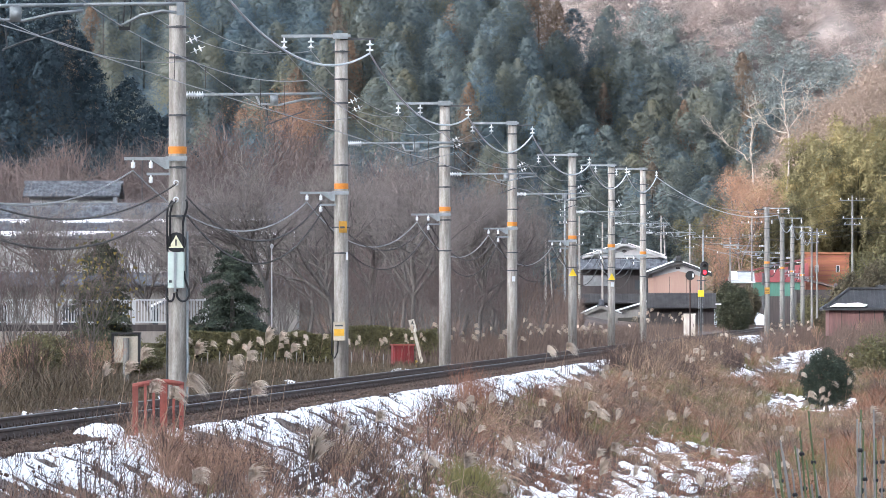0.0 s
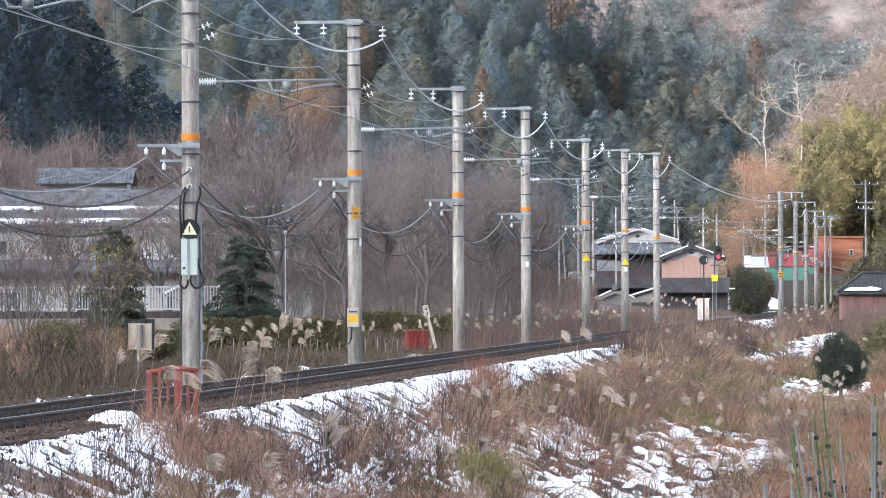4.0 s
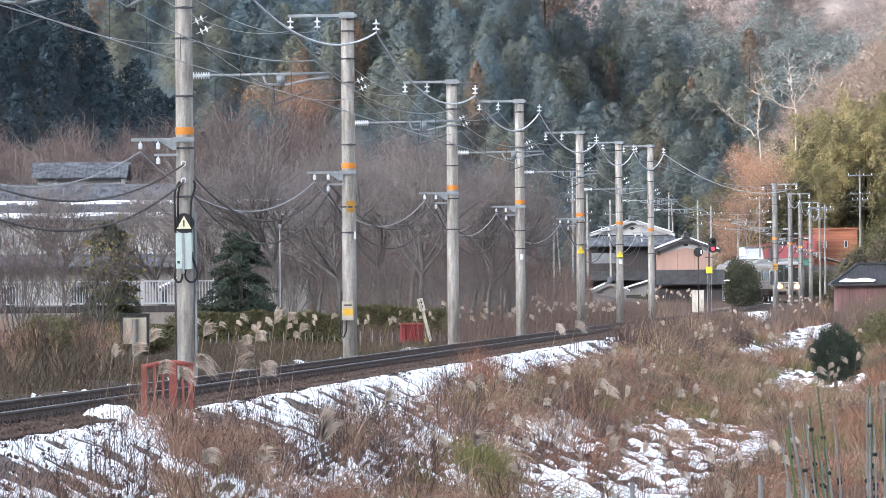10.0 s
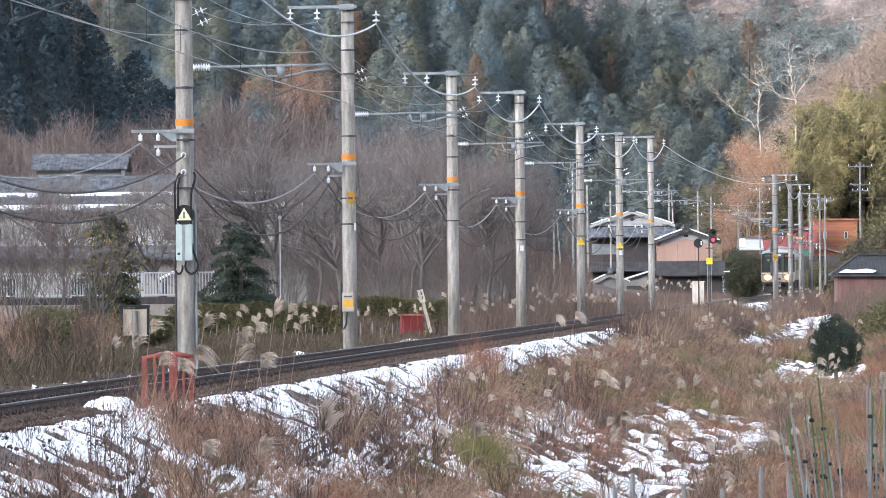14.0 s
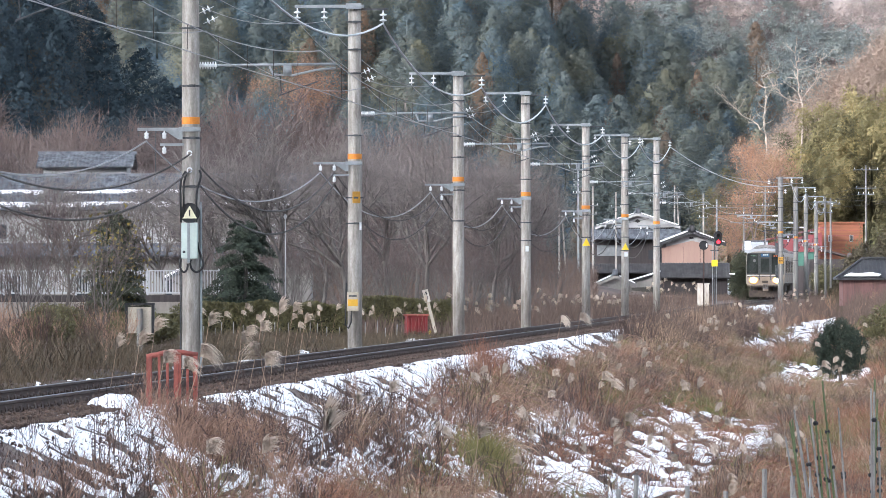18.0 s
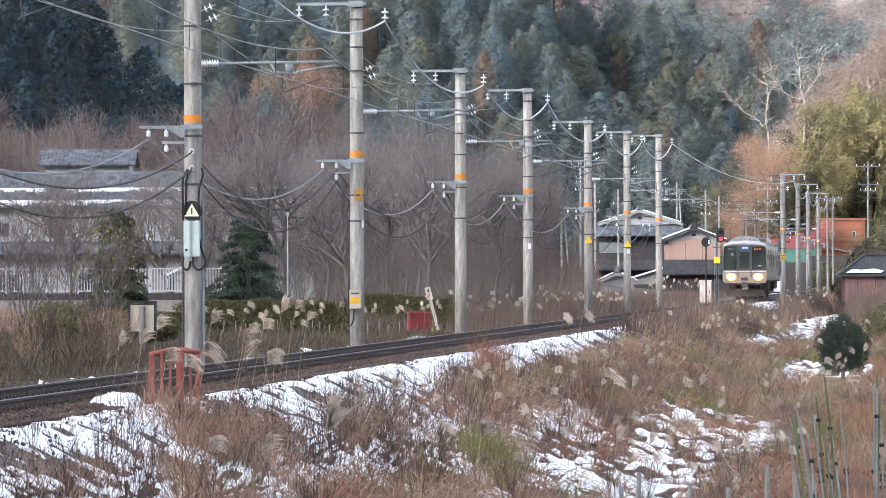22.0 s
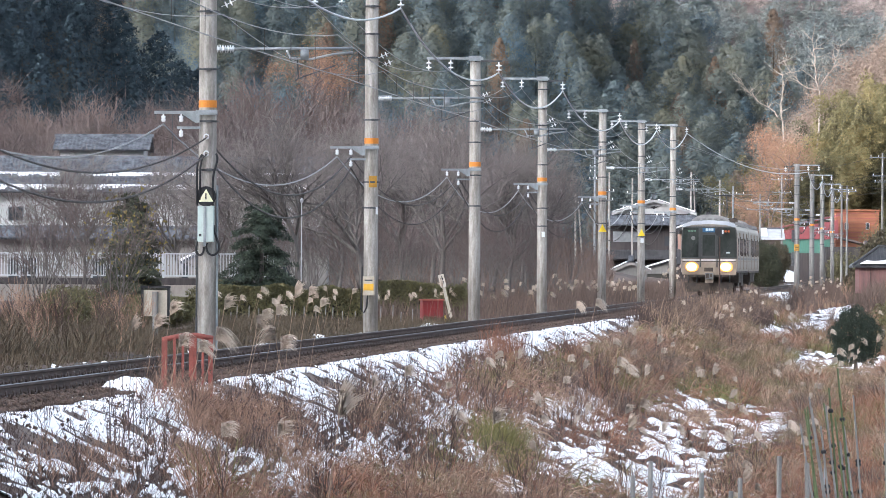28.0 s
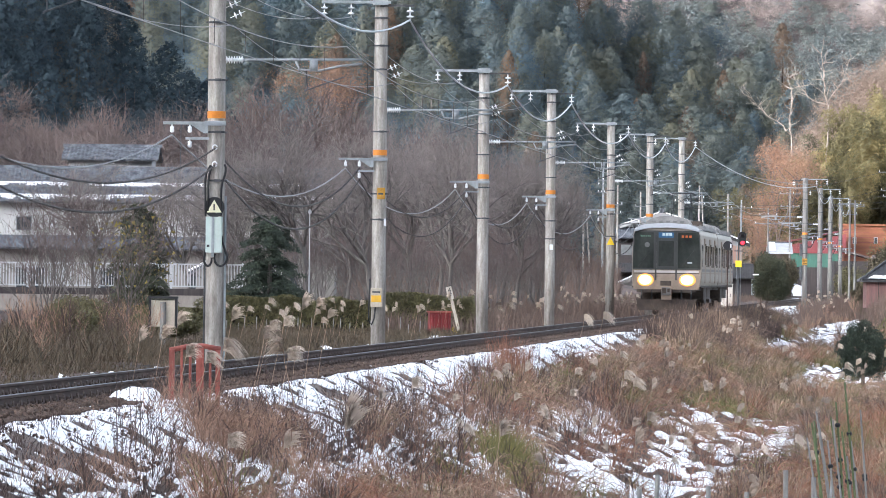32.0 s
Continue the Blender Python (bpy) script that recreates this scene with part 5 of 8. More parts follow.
def build_evergreens():
    rng = np.random.default_rng(9)
    layered_evergreen("evergreen_tree", "dark green spreading evergreen tree before the white fence", -7.75, 232, -0.35, 1.85, 4.2, VM["evergreen"], rng)
    t = layered_evergreen("evergreen_tree", "dark evergreen tree with some yellowed leaves", -12.1, 225, -0.3, 1.5, 4.3, VM["duskleaf"], rng)
    p = rng.normal(size=(420, 3)) * [0.65, 0.6, 0.75] + [0, -0.5, 2.7]
    V = leaf_tris(p, 0.085, rng)
    part("yellow_leaves", soup("yellow_leaves", V, np.arange(len(V)).reshape(-1, 3), VM["yellowleaf"]), None, t, "yellowed leaves")
    evergreen("rounded_bush", "large rounded dark green bush beside the track", 26.4, 577, -1.45, 1.74, 2.75, 28000, 0.085, VM["duskleaf"], rng, 0.10, False, 19)
    evergreen("bank_bush", "dark evergreen bush on the snowy bank", 14.45, 239, -2.55, 1.06, 1.20, 26000, 0.034, VM["evergreen"], rng, 0.15, False, 26)
    evergreen("bank_bush", "dull olive bush at the foot of the bank", 19.9, 290, -2.3, 1.5, 1.3, 6000, 0.07, M["hedge"], rng, 0.15)
    for x, y, rx, rz_ in [(-1.0, 225, 1.0, 0.5), (-9.5, 240, 1.2, 0.6), (-9.9, 152, 0.8, 0.55), (-8.3, 168, 0.9, 0.45), (-11.2, 178, 0.9, 0.6), (-10.4, 160, 0.8, 0.6), (30.8, 470, 1.5, 1.0), (36.2, 560, 2.3, 2.4), (38.6, 604, 2.4, 3.4), (41.0, 612, 3, 4.2), (33.4, 505, 1.6, 1.3), (44.2, 620, 3.4, 4.8), (35.6, 612, 1.8, 2.2)]:
        evergreen("low_bush", "low olive bush with dry twigs", x, y, float(ground_z(x, y)) - 0.05, rx, rz_, 5000 if y > 250 else 9000, 0.09 if y > 250 else 0.045, M["hedge"], rng, 0.1)

    for x, y, rx, rz_ in [(30.2, 630, 1.7, 2.1), (29.0, 634, 1.2, 1.7), (43.6, 600, 2.6, 3.4), (46.6, 606, 3.0, 4.3), (40.4, 594, 1.8, 2.2), (37.6, 588, 1.6, 1.6), (28.0, 436, 1.5, 2.3), (30.6, 444, 2.2, 2.9), (33.8, 450, 2.6, 3.3), (26.3, 434, 0.9, 1.2)]:
        evergreen("brush_bush", "olive-brown brush behind the garden shed", x, y, float(ground_z(x, y)) - 0.05, rx, rz_, 9000, 0.10, VM["olivebrush"], rng, 0.1, False, 24)


build_hills()
build_bamboo()
build_bare_trees()
build_evergreens()


# ---- buildings ----
BM = dict(
    tile=mat("grey_roof_tile", (0.150, 0.158, 0.176), (0.045, 0.049, 0.058), 0.5, scale=2.2, spec=0.35, fine=0.3),
    tiledark=mat("dark_roof_tile", (0.060, 0.057, 0.058), (0.034, 0.033, 0.034), 0.5, scale=1.5, spec=0.3, fine=0.2),
    plaster=mat("white_plaster", (0.40, 0.395, 0.39), (0.30, 0.295, 0.29), 0.85, scale=0.6, stretch=(1, 1, 0.4), fine=0.05),
    brightwall=mat("bright_white_plaster", (0.50, 0.495, 0.48), (0.38, 0.375, 0.365), 0.85, scale=0.6, stretch=(1, 1, 0.4), fine=0.05),
    pink=mat("salmon_wall_render", (0.38, 0.255, 0.205), (0.32, 0.21, 0.17), 0.85, scale=0.7, stretch=(2, 1, 0.3), fine=0.04),
    darkwood=mat("dark_weathered_boards", (0.060, 0.050, 0.048), (0.035, 0.03, 0.03), 0.8, scale=1.5, stretch=(4, 1, 0.3)),
    brownwall=mat("reddish_brown_sheet_wall", (0.20, 0.105, 0.095), (0.13, 0.075, 0.068), 0.7, scale=0.8, stretch=(4, 1, 0.3)),
    block=mat("dirty_concrete_wall", (0.27, 0.25, 0.23), (0.16, 0.15, 0.14), 0.9, scale=0.9, stretch=(1, 1, 0.4)),
    ribbed=mat("pale_ribbed_sheet", (0.30, 0.27, 0.24), (0.22, 0.195, 0.175), 0.8, scale=1.0, stretch=(1, 1, 0.3)),
    white=mat("white_painted_metal", (0.42, 0.425, 0.43), (0.33, 0.335, 0.34), 0.5, scale=2, fine=0.04),
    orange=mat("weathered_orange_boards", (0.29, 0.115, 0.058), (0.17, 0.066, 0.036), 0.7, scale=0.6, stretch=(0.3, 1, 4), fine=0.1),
    redroof=mat("red_metal_roof", (0.22, 0.055, 0.058), (0.17, 0.045, 0.05), 0.5, scale=0.6, fine=0.08),
    green=mat("green_sheet_wall", (0.06, 0.15, 0.115), (0.045, 0.12, 0.09), 0.6, scale=0.6, stretch=(3, 1, 0.3)),
    tarp=mat("pale_blue_sheeting", (0.62, 0.68, 0.74), (0.52, 0.58, 0.66), 0.6, scale=0.6),
    window=glass("dark_window_glass", (0.05, 0.055, 0.06), 0.1),
    oldroof=mat("old_brown_roof", (0.14, 0.10, 0.09), (0.09, 0.07, 0.065), 0.8, scale=1),
    oldgalv=mat("old_crossarm_steel", (0.24, 0.25, 0.255), (0.16, 0.165, 0.17), 0.7, 0.2, scale=3),
    palewood=mat("pale_pole_wood", (0.40, 0.37, 0.33), (0.28, 0.26, 0.23), 0.8, scale=2),
)


def tiled_roof(name, w, run, rise, material, pitch=0.24, course=0.27):
    """One slope of wavy pantiles in stepped courses, from eave (y=0) to ridge (y=run)."""
    n, m = max(2, int(round(w / pitch))), max(2, int(round(math.hypot(run, rise) / course)))
    cx = np.linspace(-w / 2, w / 2, n * 4 + 1)
    wave = 0.03 * np.cos(np.arange(n * 4 + 1) * math.pi / 2)
    V = []
    for k in range(m):
        for f, lift in ((k / m, 0.11), ((k + 1) / m, 0.0)):
            V.append(np.stack([cx, np.full_like(cx, run * f), rise * f + lift + wave], 1))
    V.append(np.stack([cx, np.full_like(cx, run), np.full_like(cx, rise - 0.15)], 1))
    V.append(np.stack([cx, np.full_like(cx, 0), np.full_like(cx, -0.12)], 1))
    rows, c = len(V), len(cx)
    i = np.arange(rows * c).reshape(rows, c)
    Fq = np.stack([i[:-1, :-1], i[:-1, 1:], i[1:, 1:], i[1:, :-1]], -1).reshape(-1, 4)
    bottom = np.stack([i[-1, :-1], i[-1, 1:], i[0, 1:], i[0, :-1]], -1)
    return soup(name, np.concatenate(V), np.concatenate([Fq, bottom]), material)


def snow_strip(w, run, rise, f0, f1, seed, broken=0.35):
    """Snow left on a slope between two heights, with a ragged lower edge and gaps."""
    n = int(w / 0.06)
    xs = np.linspace(-w / 2, w / 2, n)
    nz = vnoise(xs * 1.7, np.zeros(n), seed) * 0.6 + vnoise(xs * 7, np.zeros(n), seed + 1) * 0.4
    low = f0 + (f1 - f0) * np.clip((nz - 0.25) * 1.2, 0, 0.95)
    gone = vnoise(xs * 0.55, np.zeros(n), seed + 2) < broken
    low = np.where(gone, f1 - 0.004, low)
    V = []
    for g, lift in ((0.0, 0.02), (0.03, 0.10), (0.9, 0.12), (1.0, 0.03)):
        f = low + (f1 - low) * g
        V.append(np.stack([xs, run * f, rise * f + np.where(gone, -0.02, lift)], 1))
    i = np.arange(4 * n).reshape(4, n)
    Fq = np.stack([i[:-1, :-1], i[:-1, 1:], i[1:, 1:], i[1:, :-1]], -1).reshape(-1, 4)
    return soup("roof_snow", np.concatenate(V), Fq, M["snow"])


def place(ob, x, y, z, rz=0.0):
    ob.matrix_basis = pose(x, y, z, 0, 0, rz)
    return ob


def window(parent, x, y, z, w, h, frame_mat, panes=2):
    f = part("window", bm_box(B(), (x, y, z), (w, 0.06, h), 0, 0.01), frame_mat, parent)
    for k in range(panes):
        pw = (w - 0.08) / panes - 0.04
        part("pane", bm_box(B(), (x - w / 2 + 0.06 + pw / 2 + k * (pw + 0.04), y - 0.03, z), (pw, 0.02, h - 0.1)), BM["window"], f)
    return f


def ridge(parent, w, x, y, z, material, r=0.12):
    bm = bm_prism(B(), [(-r, -0.05), (r, -0.05), (r * 0.9, 0.10), (r * 0.5, 0.18), (-r * 0.5, 0.18), (-r * 0.9, 0.10)], "x", -w / 2, w / 2)
    return place(part("ridge_tiles", bm, material, parent), x, y, z)


def build_long_house():
    h = thing("long_house", "long two-storey white house with grey tiled roofs and strips of snow", "house", (-19.0, 380, -0.4))
    w = 20.5
    part("lower_wall", bm_box(B(), (0, 3.0, 1.7), (w, 6, 3.4)), BM["block"], h, "grey rendered wall")
    part("upper_wall", bm_box(B(), (0, 3.6, 5.0), (w - 0.6, 5, 3.0)), BM["brightwall"], h, "bright white plaster")
    place(part("pent_roof", tiled_roof("pent_roof", w + 0.6, 1.4, 0.75, BM["tile"]), None, h, "grey tiled pent roof"), 0, -0.9, 3.4)
    r = place(part("main_roof", tiled_roof("main_roof", w + 0.8, 4.6, 2.02, BM["tile"]), None, h, "grey pantiled roof"), 0, 0.2, 6.2)
    place(part("main_roof", tiled_roof("main_roof", w + 0.8, 4.6, 2.02, BM["tile"]), None, h), 0, 9.4, 6.2, 180)
    ridge(h, w + 0.9, 0, 4.8, 8.22, BM["tile"])
    for f0, f1, sd, br in ((0.01, 0.17, 3, 0.0), (0.42, 0.54, 8, 0.22)):
        part("roof_snow", snow_strip(w, 4.6, 2.02, f0, f1, sd, br), None, r, "melting snow")
    for x in (-8.5, -5.2, -1.5, 2.2, 6.0, 8.8):
        window(h, x, 1.07, 4.85, 0.95, 0.85, BM["oldgalv"], 2)
    for x in (-8, -3, 2.4, 7.2):
        window(h, x, -0.04, 1.6, 1.8, 1.3, BM["white"], 2)
    # gabled upper part behind
    u = thing("upper_house", "higher white house with a grey tiled ridge behind the long roof", "house", (-23.1, 394, -0.4))
    part("wall", bm_box(B(), (0, 2.5, 4.5), (5.2, 5, 9.0)), BM["plaster"], u)
    place(part("roof", tiled_roof("roof", 6.0, 3.0, 0.78, BM["tile"]), None, u, "grey pantiled roof"), 0, -0.5, 9.0)
    place(part("roof", tiled_roof("roof", 6.0, 3.0, 0.78, BM["tile"]), None, u), 0, 5.5, 9.0, 180)
    ridge(u, 6.2, 0, 2.5, 9.8, BM["tile"])
    # small gabled porch with snow
    g = thing("small_gable_house", "small grey gabled outbuilding with snow on its roof edge", "shed", (-13.6, 345, -0.35))
    part("wall", bm_prism(B(), [(-1.9, 0), (1.9, 0), (1.9, 2.0), (0, 3.0), (-1.9, 2.0)], "y", 0, 4), BM["block"], g)
    for sgn in (-1, 1):
        part("roof_slope", bm_prism(B(), [(0, 3.18), (sgn * 2.3, 1.95), (sgn * 2.3, 1.83), (0, 3.04)], "y", -0.3, 4.2), BM["tile"], g)
        part("roof_snow", bm_prism(B(), [(sgn * 0.7, 2.83), (sgn * 2.25, 2.0), (sgn * 2.3, 2.09), (sgn * 0.7, 2.94)], "y", -0.32, 1.2), M["snow"], g, "thin snow")


def build_fence():
    f = thing("white_fence", "white metal picket fence on a dirty concrete wall", "fence", (-16.3, 300, -0.35))
    part("base_wall", bm_box(B(), (0, 0.15, 0.98), (13.8, 0.3, 0.32)), BM["darkwood"], f, "dark coping wall")
    part("sheet_wall", bm_box(B(), (0, 0.10, 0.42), (13.8, 0.16, 0.82)), BM["ribbed"], f, "pale ribbed sheet wall")
    rib = mesh_of(bm_box(B(), (0, 0, 0), (0.05, 0.04, 0.8)), "rib", BM["ribbed"])
    for k in range(55):
        place(part("rib", rib, None, f), -6.8 + 0.25 * k, 0.0, 0.42)
    for z in (1.25, 2.3):
        part("rail", bm_box(B(), (0, 0.12, z), (13.8, 0.06, 0.07), 0, 0.008), BM["white"], f)
    pk = mesh_of(bm_box(B(), (0, 0, 0), (0.055, 0.035, 1.1), 0, 0.006), "picket", BM["white"])
    for k in range(100):
        place(part("picket", pk, None, f), -6.85 + 0.1385 * k, 0.12, 1.76)
    post = mesh_of(bm_box(B(), (0, 0, 0), (0.10, 0.10, 1.35), 0, 0.01), "post", BM["white"])
    for k in range(9):
        place(part("post", post, None, f), -6.85 + 1.70 * k, 0.14, 1.72)


def gable_front(name, label, x, y, z, half, eave, peak, depth, wall_h, mat_low, mat_up, split, roofmat, over=0.55, overlap=0.5):
    """House with its gable to the viewer; half: wall half-width; heights above its ground."""
    h = thing(name, label, "house", (x, y, z))
    part("wall", bm_box(B(), (0, depth / 2, split / 2), (2 * half, depth, split)), mat_low, h)
    k = (peak - eave) / half
    top = [(-half, split), (half, split), (half, eave), (0, peak), (-half, eave)]
    part("gable", bm_prism(B(), top, "y", -0.004, depth), mat_up, h, "white gable")
    for sgn in (-1, 1):
        e = half + over
        roof = tiled_roof("roof", depth + 2 * overlap, math.hypot(e, e * k) * math.cos(math.atan(k)), e * k, roofmat)
        ob = place(part("roof", roof, None, h, "dark tiled roof"), sgn * e, depth / 2, peak - e * k + 0.10, 90 if sgn > 0 else -90)
        part("barge_board", bm_prism(B(), [(0, peak + 0.10), (sgn * e, peak - e * k + 0.10), (sgn * e, peak - e * k - 0.16), (0, peak - 0.16)], "y", -overlap - 0.06, -overlap), mat_up if roofmat is BM["tile"] else roofmat, h, "verge board")
        part("roof_snow", bm_prism(B(), [(sgn * 0.35, peak + 0.14 - 0.35 * k), (sgn * e * 0.96, peak + 0.14 - e * 0.96 * k), (sgn * e * 0.97, peak + 0.24 - e * 0.97 * k), (sgn * 0.35, peak + 0.23 - 0.35 * k)], "y", -overlap + 0.02, depth * (0.9 if sgn < 0 else 0.12)), M["snow"], h, "snow")
    bm = bm_prism(B(), [(-0.16, -0.1), (0.16, -0.1), (0.13, 0.16), (0.0, 0.26), (-0.13, 0.16)], "y", -overlap - 0.1, depth + overlap)
    place(part("ridge_tiles", bm, roofmat, h), 0, 0, peak + 0.14)
    part("ridge_end", bm_box(B(), (0, -overlap - 0.12, peak + 0.28), (0.42, 0.14, 0.5), 0, 0.08), roofmat, h)
    return h


def hip_roof(parent, w, d, x, y0, z, rise, r0, r1, material):
    """Hipped roof over a w by d plan whose ridge runs from r0 to r1 in x; tile ribs run down the near slope."""
    bm = B()
    e = [bm.verts.new(v) for v in ((x - w / 2, y0, z), (x + w / 2, y0, z), (x + w / 2, y0 + d, z), (x - w / 2, y0 + d, z))]
    t_ = [bm.verts.new((r0, y0 + d / 2, z + rise)), bm.verts.new((r1, y0 + d / 2, z + rise))]
    u_ = [bm.verts.new(v.co - Vector((0, 0, 0.14))) for v in e]
    for f in ((e[0], e[1], t_[1], t_[0]), (e[1], e[2], t_[1]), (e[2], e[3], t_[0], t_[1]), (e[3], e[0], t_[0]), u_[::-1]):
        bm.faces.new(f)
    for k in range(4):
        bm.faces.new((e[k], u_[k], u_[(k + 1) % 4], e[(k + 1) % 4]))
    r = part("roof", bm, material, parent, "grey tiled hipped roof")
    for k in range(int(w / 0.27) + 1):
        xe = x - w / 2 + 0.27 * k
        f = min(1.0, (xe - (x - w / 2)) / max(0.01, r0 - (x - w / 2)), ((x + w / 2) - xe) / max(0.01, (x + w / 2) - r1))
        if f > 0.03:
            part("tile_rib", bm_tube(B(), [(xe, y0 - 0.02, z + 0.02), (xe, y0 + d / 2 * f, z + rise * f + 0.02)], 0.035, 6), material, r)
    part("hip_tiles", bm_tube(B(), [(x - w / 2, y0, z + 0.03), (r0, y0 + d / 2, z + rise + 0.06), (r1, y0 + d / 2, z + rise + 0.06)], 0.09, 8), material, r)
    return r


def build_village():
    h = gable_front("pink_house", "house with a salmon wall, white gable and dark tiled roofs", 20.04, 540, -0.3, 2.2, 5.06, 5.90, 8.5, 0, BM["pink"], BM["plaster"], 4.5, BM["tiledark"], 0.7)
    part("wall_top", bm_prism(B(), [(-2.2, 4.5), (2.2, 4.5), (2.2, 4.62), (0, 5.12), (-2.2, 4.62)], "y", -0.012, -0.006), BM["pink"], h, "salmon top of the wall")
    part("vent", bm_box(B(), (-0.02, -0.03, 5.36), (0.36, 0.06, 0.16), 0, 0.01), BM["darkwood"], h)
    for x in (-0.73, 0.73):
        part("wall_seam", bm_box(B(), (x, -0.012, 3.9), (0.03, 0.02, 1.5)), BM["darkwood"], h)
    window(h, -2.5, 1.6, 3.6, 0.5, 0.9, BM["darkwood"], 1)
    lean = place(part("skirt_roof", tiled_roof("skirt_roof", 5.9, 1.7, 1.25, BM["tiledark"]), None, h, "dark tiled lean-to roof"), 0.25, -2.0, 2.0)
    part("ground_floor", bm_box(B(), (0.2, 0.4, 0.95), (5.6, 3.4, 1.9)), BM["darkwood"], h, "dark boarded ground floor")
    part("roof_snow", bm_box(B(), (3.35, -1.5, 2.3), (0.5, 0.9, 0.10), 0, 0.04), M["snow"], h)
    part("left_wall", bm_box(B(), (-2.35, 1.2, 3.6), (0.3, 1.6, 1.9)), BM["pink"], h)
    g = gable_front("big_house", "large dark house with a white gable and snow-edged tiled roof", 17.3, 605, -0.3, 3.3, 7.05, 8.12, 9, 0, BM["darkwood"], BM["plaster"], 6.8, BM["tile"], 0.75)
    part("crest", bm_prism(B(), [(-0.3, 7.42), (0, 7.25), (0.3, 7.42), (0, 7.59)], "y", -0.05, -0.006), BM["darkwood"], g, "dark gable ornament")
    place(part("middle_roof", tiled_roof("middle_roof", 8.6, 1.5, 0.95, BM["tile"]), None, g, "grey tiled middle roof"), -0.2, -1.6, 5.75)
    part("upper_wall", bm_box(B(), (-0.3, -0.1, 4.55), (7.6, 0.5, 2.5)), BM["darkwood"], g)
    part("pale_panel", bm_box(B(), (-2.6, -0.38, 4.6), (2.6, 0.06, 1.0)), BM["oldgalv"], g)
    window(g, 1.6, -0.38, 4.2, 1.3, 1.0, BM["darkwood"], 2)
    place(part("lower_roof", tiled_roof("lower_roof", 9.4, 1.6, 0.85, BM["tiledark"]), None, g), -0.4, -3.0, 2.5)
    part("lower_wall", bm_box(B(), (-0.4, -0.9, 1.25), (8.6, 1.6, 2.5)), BM["darkwood"], g)
    s = thing("lean_to", "low outbuilding with a snow-edged sloping roof", "shed", (15.9, 566, -0.9))
    part("wall", bm_prism(B(), [(-2.3, 0), (2.3, 0), (2.3, 2.9), (-2.3, 1.5)], "y", 0, 3), BM["block"], s)
    part("roof", bm_prism(B(), [(-2.6, 1.5), (2.5, 3.05), (2.5, 3.17), (-2.6, 1.62)], "y", -0.3, 3.3), BM["tiledark"], s)
    part("roof_snow", bm_prism(B(), [(-0.4, 2.30), (2.4, 3.15), (2.4, 3.27), (-0.4, 2.42)], "y", -0.33, 1.6), M["snow"], s, "snow")
    s2 = gable_front("small_shed", "small pale gabled shed among dry weeds", 12.5, 500, -0.3, 1.3, 1.5, 2.1, 3, 0, BM["block"], BM["block"], 1.3, BM["tile"], 0.35, 0.3)
    # sheds by the garden: dark tiles and reddish wall
    k = thing("garden_shed", "reddish-brown shed with a grey tiled roof edged with snow", "shed", (27.4, 420, 0.05))
    part("wall", bm_box(B(), (0, 2, 0.65), (3.6, 4, 1.9)), BM["brownwall"], k)
    for x in (-1.0, 0.2, 1.2):
        part("wall_seam", bm_box(B(), (x, -0.012, 0.75), (0.04, 0.03, 1.5)), BM["darkwood"], k)
    hip_roof(k, 4.4, 4.9, 0.0, -0.4, 1.55, 1.25, -0.35, 2.1, BM["tiledark"])
    part("roof_snow", bm_prism(B(), [(-1.75, 1.66), (0.55, 1.66), (0.75, 1.80), (0.1, 1.93), (-0.7, 1.86), (-1.3, 1.90), (-1.6, 1.76)], "y", -0.42, -0.1), M["snow"], k, "melting snow on the eave")
    k2 = thing("garden_house", "low dark house with a tiled roof and pale door panel", "house", (31.4, 424, 0.05))
    part("wall", bm_box(B(), (0, 2, 0.8), (3.8, 4, 2.2)), BM["darkwood"], k2)
    part("door_panel", bm_box(B(), (-1.2, -0.03, 0.75), (0.8, 0.06, 1.6)), BM["ribbed"], k2)
    place(part("roof", tiled_roof("roof", 4.6, 2.4, 1.25, BM["tiledark"]), None, k2), 0, -0.5, 1.85)
    place(part("roof", tiled_roof("roof", 4.6, 2.4, 1.25, BM["tiledark"]), None, k2), 0, 4.4, 1.85, 180)
    k3 = thing("brown_roof_house", "long low building with an old brown roof", "house", (37.5, 520, -0.3))
    part("wall", bm_box(B(), (0, 3, 1.5), (9, 6, 3.0)), BM["brownwall"], k3)
    part("roof", bm_prism(B(), [(-0.8, 3.0), (3, 4.0), (6.8, 3.0), (6.8, 2.85), (-0.8, 2.85)], "x", -5.2, 5.2), BM["oldroof"], k3)
    # works yard: red roof, green and orange walls, sheeting
    r = thing("red_roof_hall", "hall with a faded red metal roof and green sheet wall", "building", (33.2, 680, 0.9))
    part("wall", bm_box(B(), (1.4, 4, 3.0), (7.5, 8, 1.8)), BM["green"], r, "green sheet wall")
    part("lower_wall", bm_box(B(), (1.4, 4, 0.2), (7.4, 7.9, 3.8)), BM["darkwood"], r, "dark boarded lower wall")
    part("roof", bm_prism(B(), [(-3.4, 4.09), (6.4, 6.15), (6.4, 6.30), (-3.4, 4.24)], "y", -0.6, 8), BM["redroof"], r, "red metal roof")
    part("roof_face", bm_prism(B(), [(-2.9, 3.9), (6.0, 5.7), (6.0, 3.6), (-2.9, 3.6)], "y", -0.3, -0.1), BM["redroof"], r, "red gable sheet")
    part("opening", bm_box(B(), (-2.4, -0.03, -0.4), (3.4, 0.06, 2.4)), BM["tarp"], r, "pale sheeting")
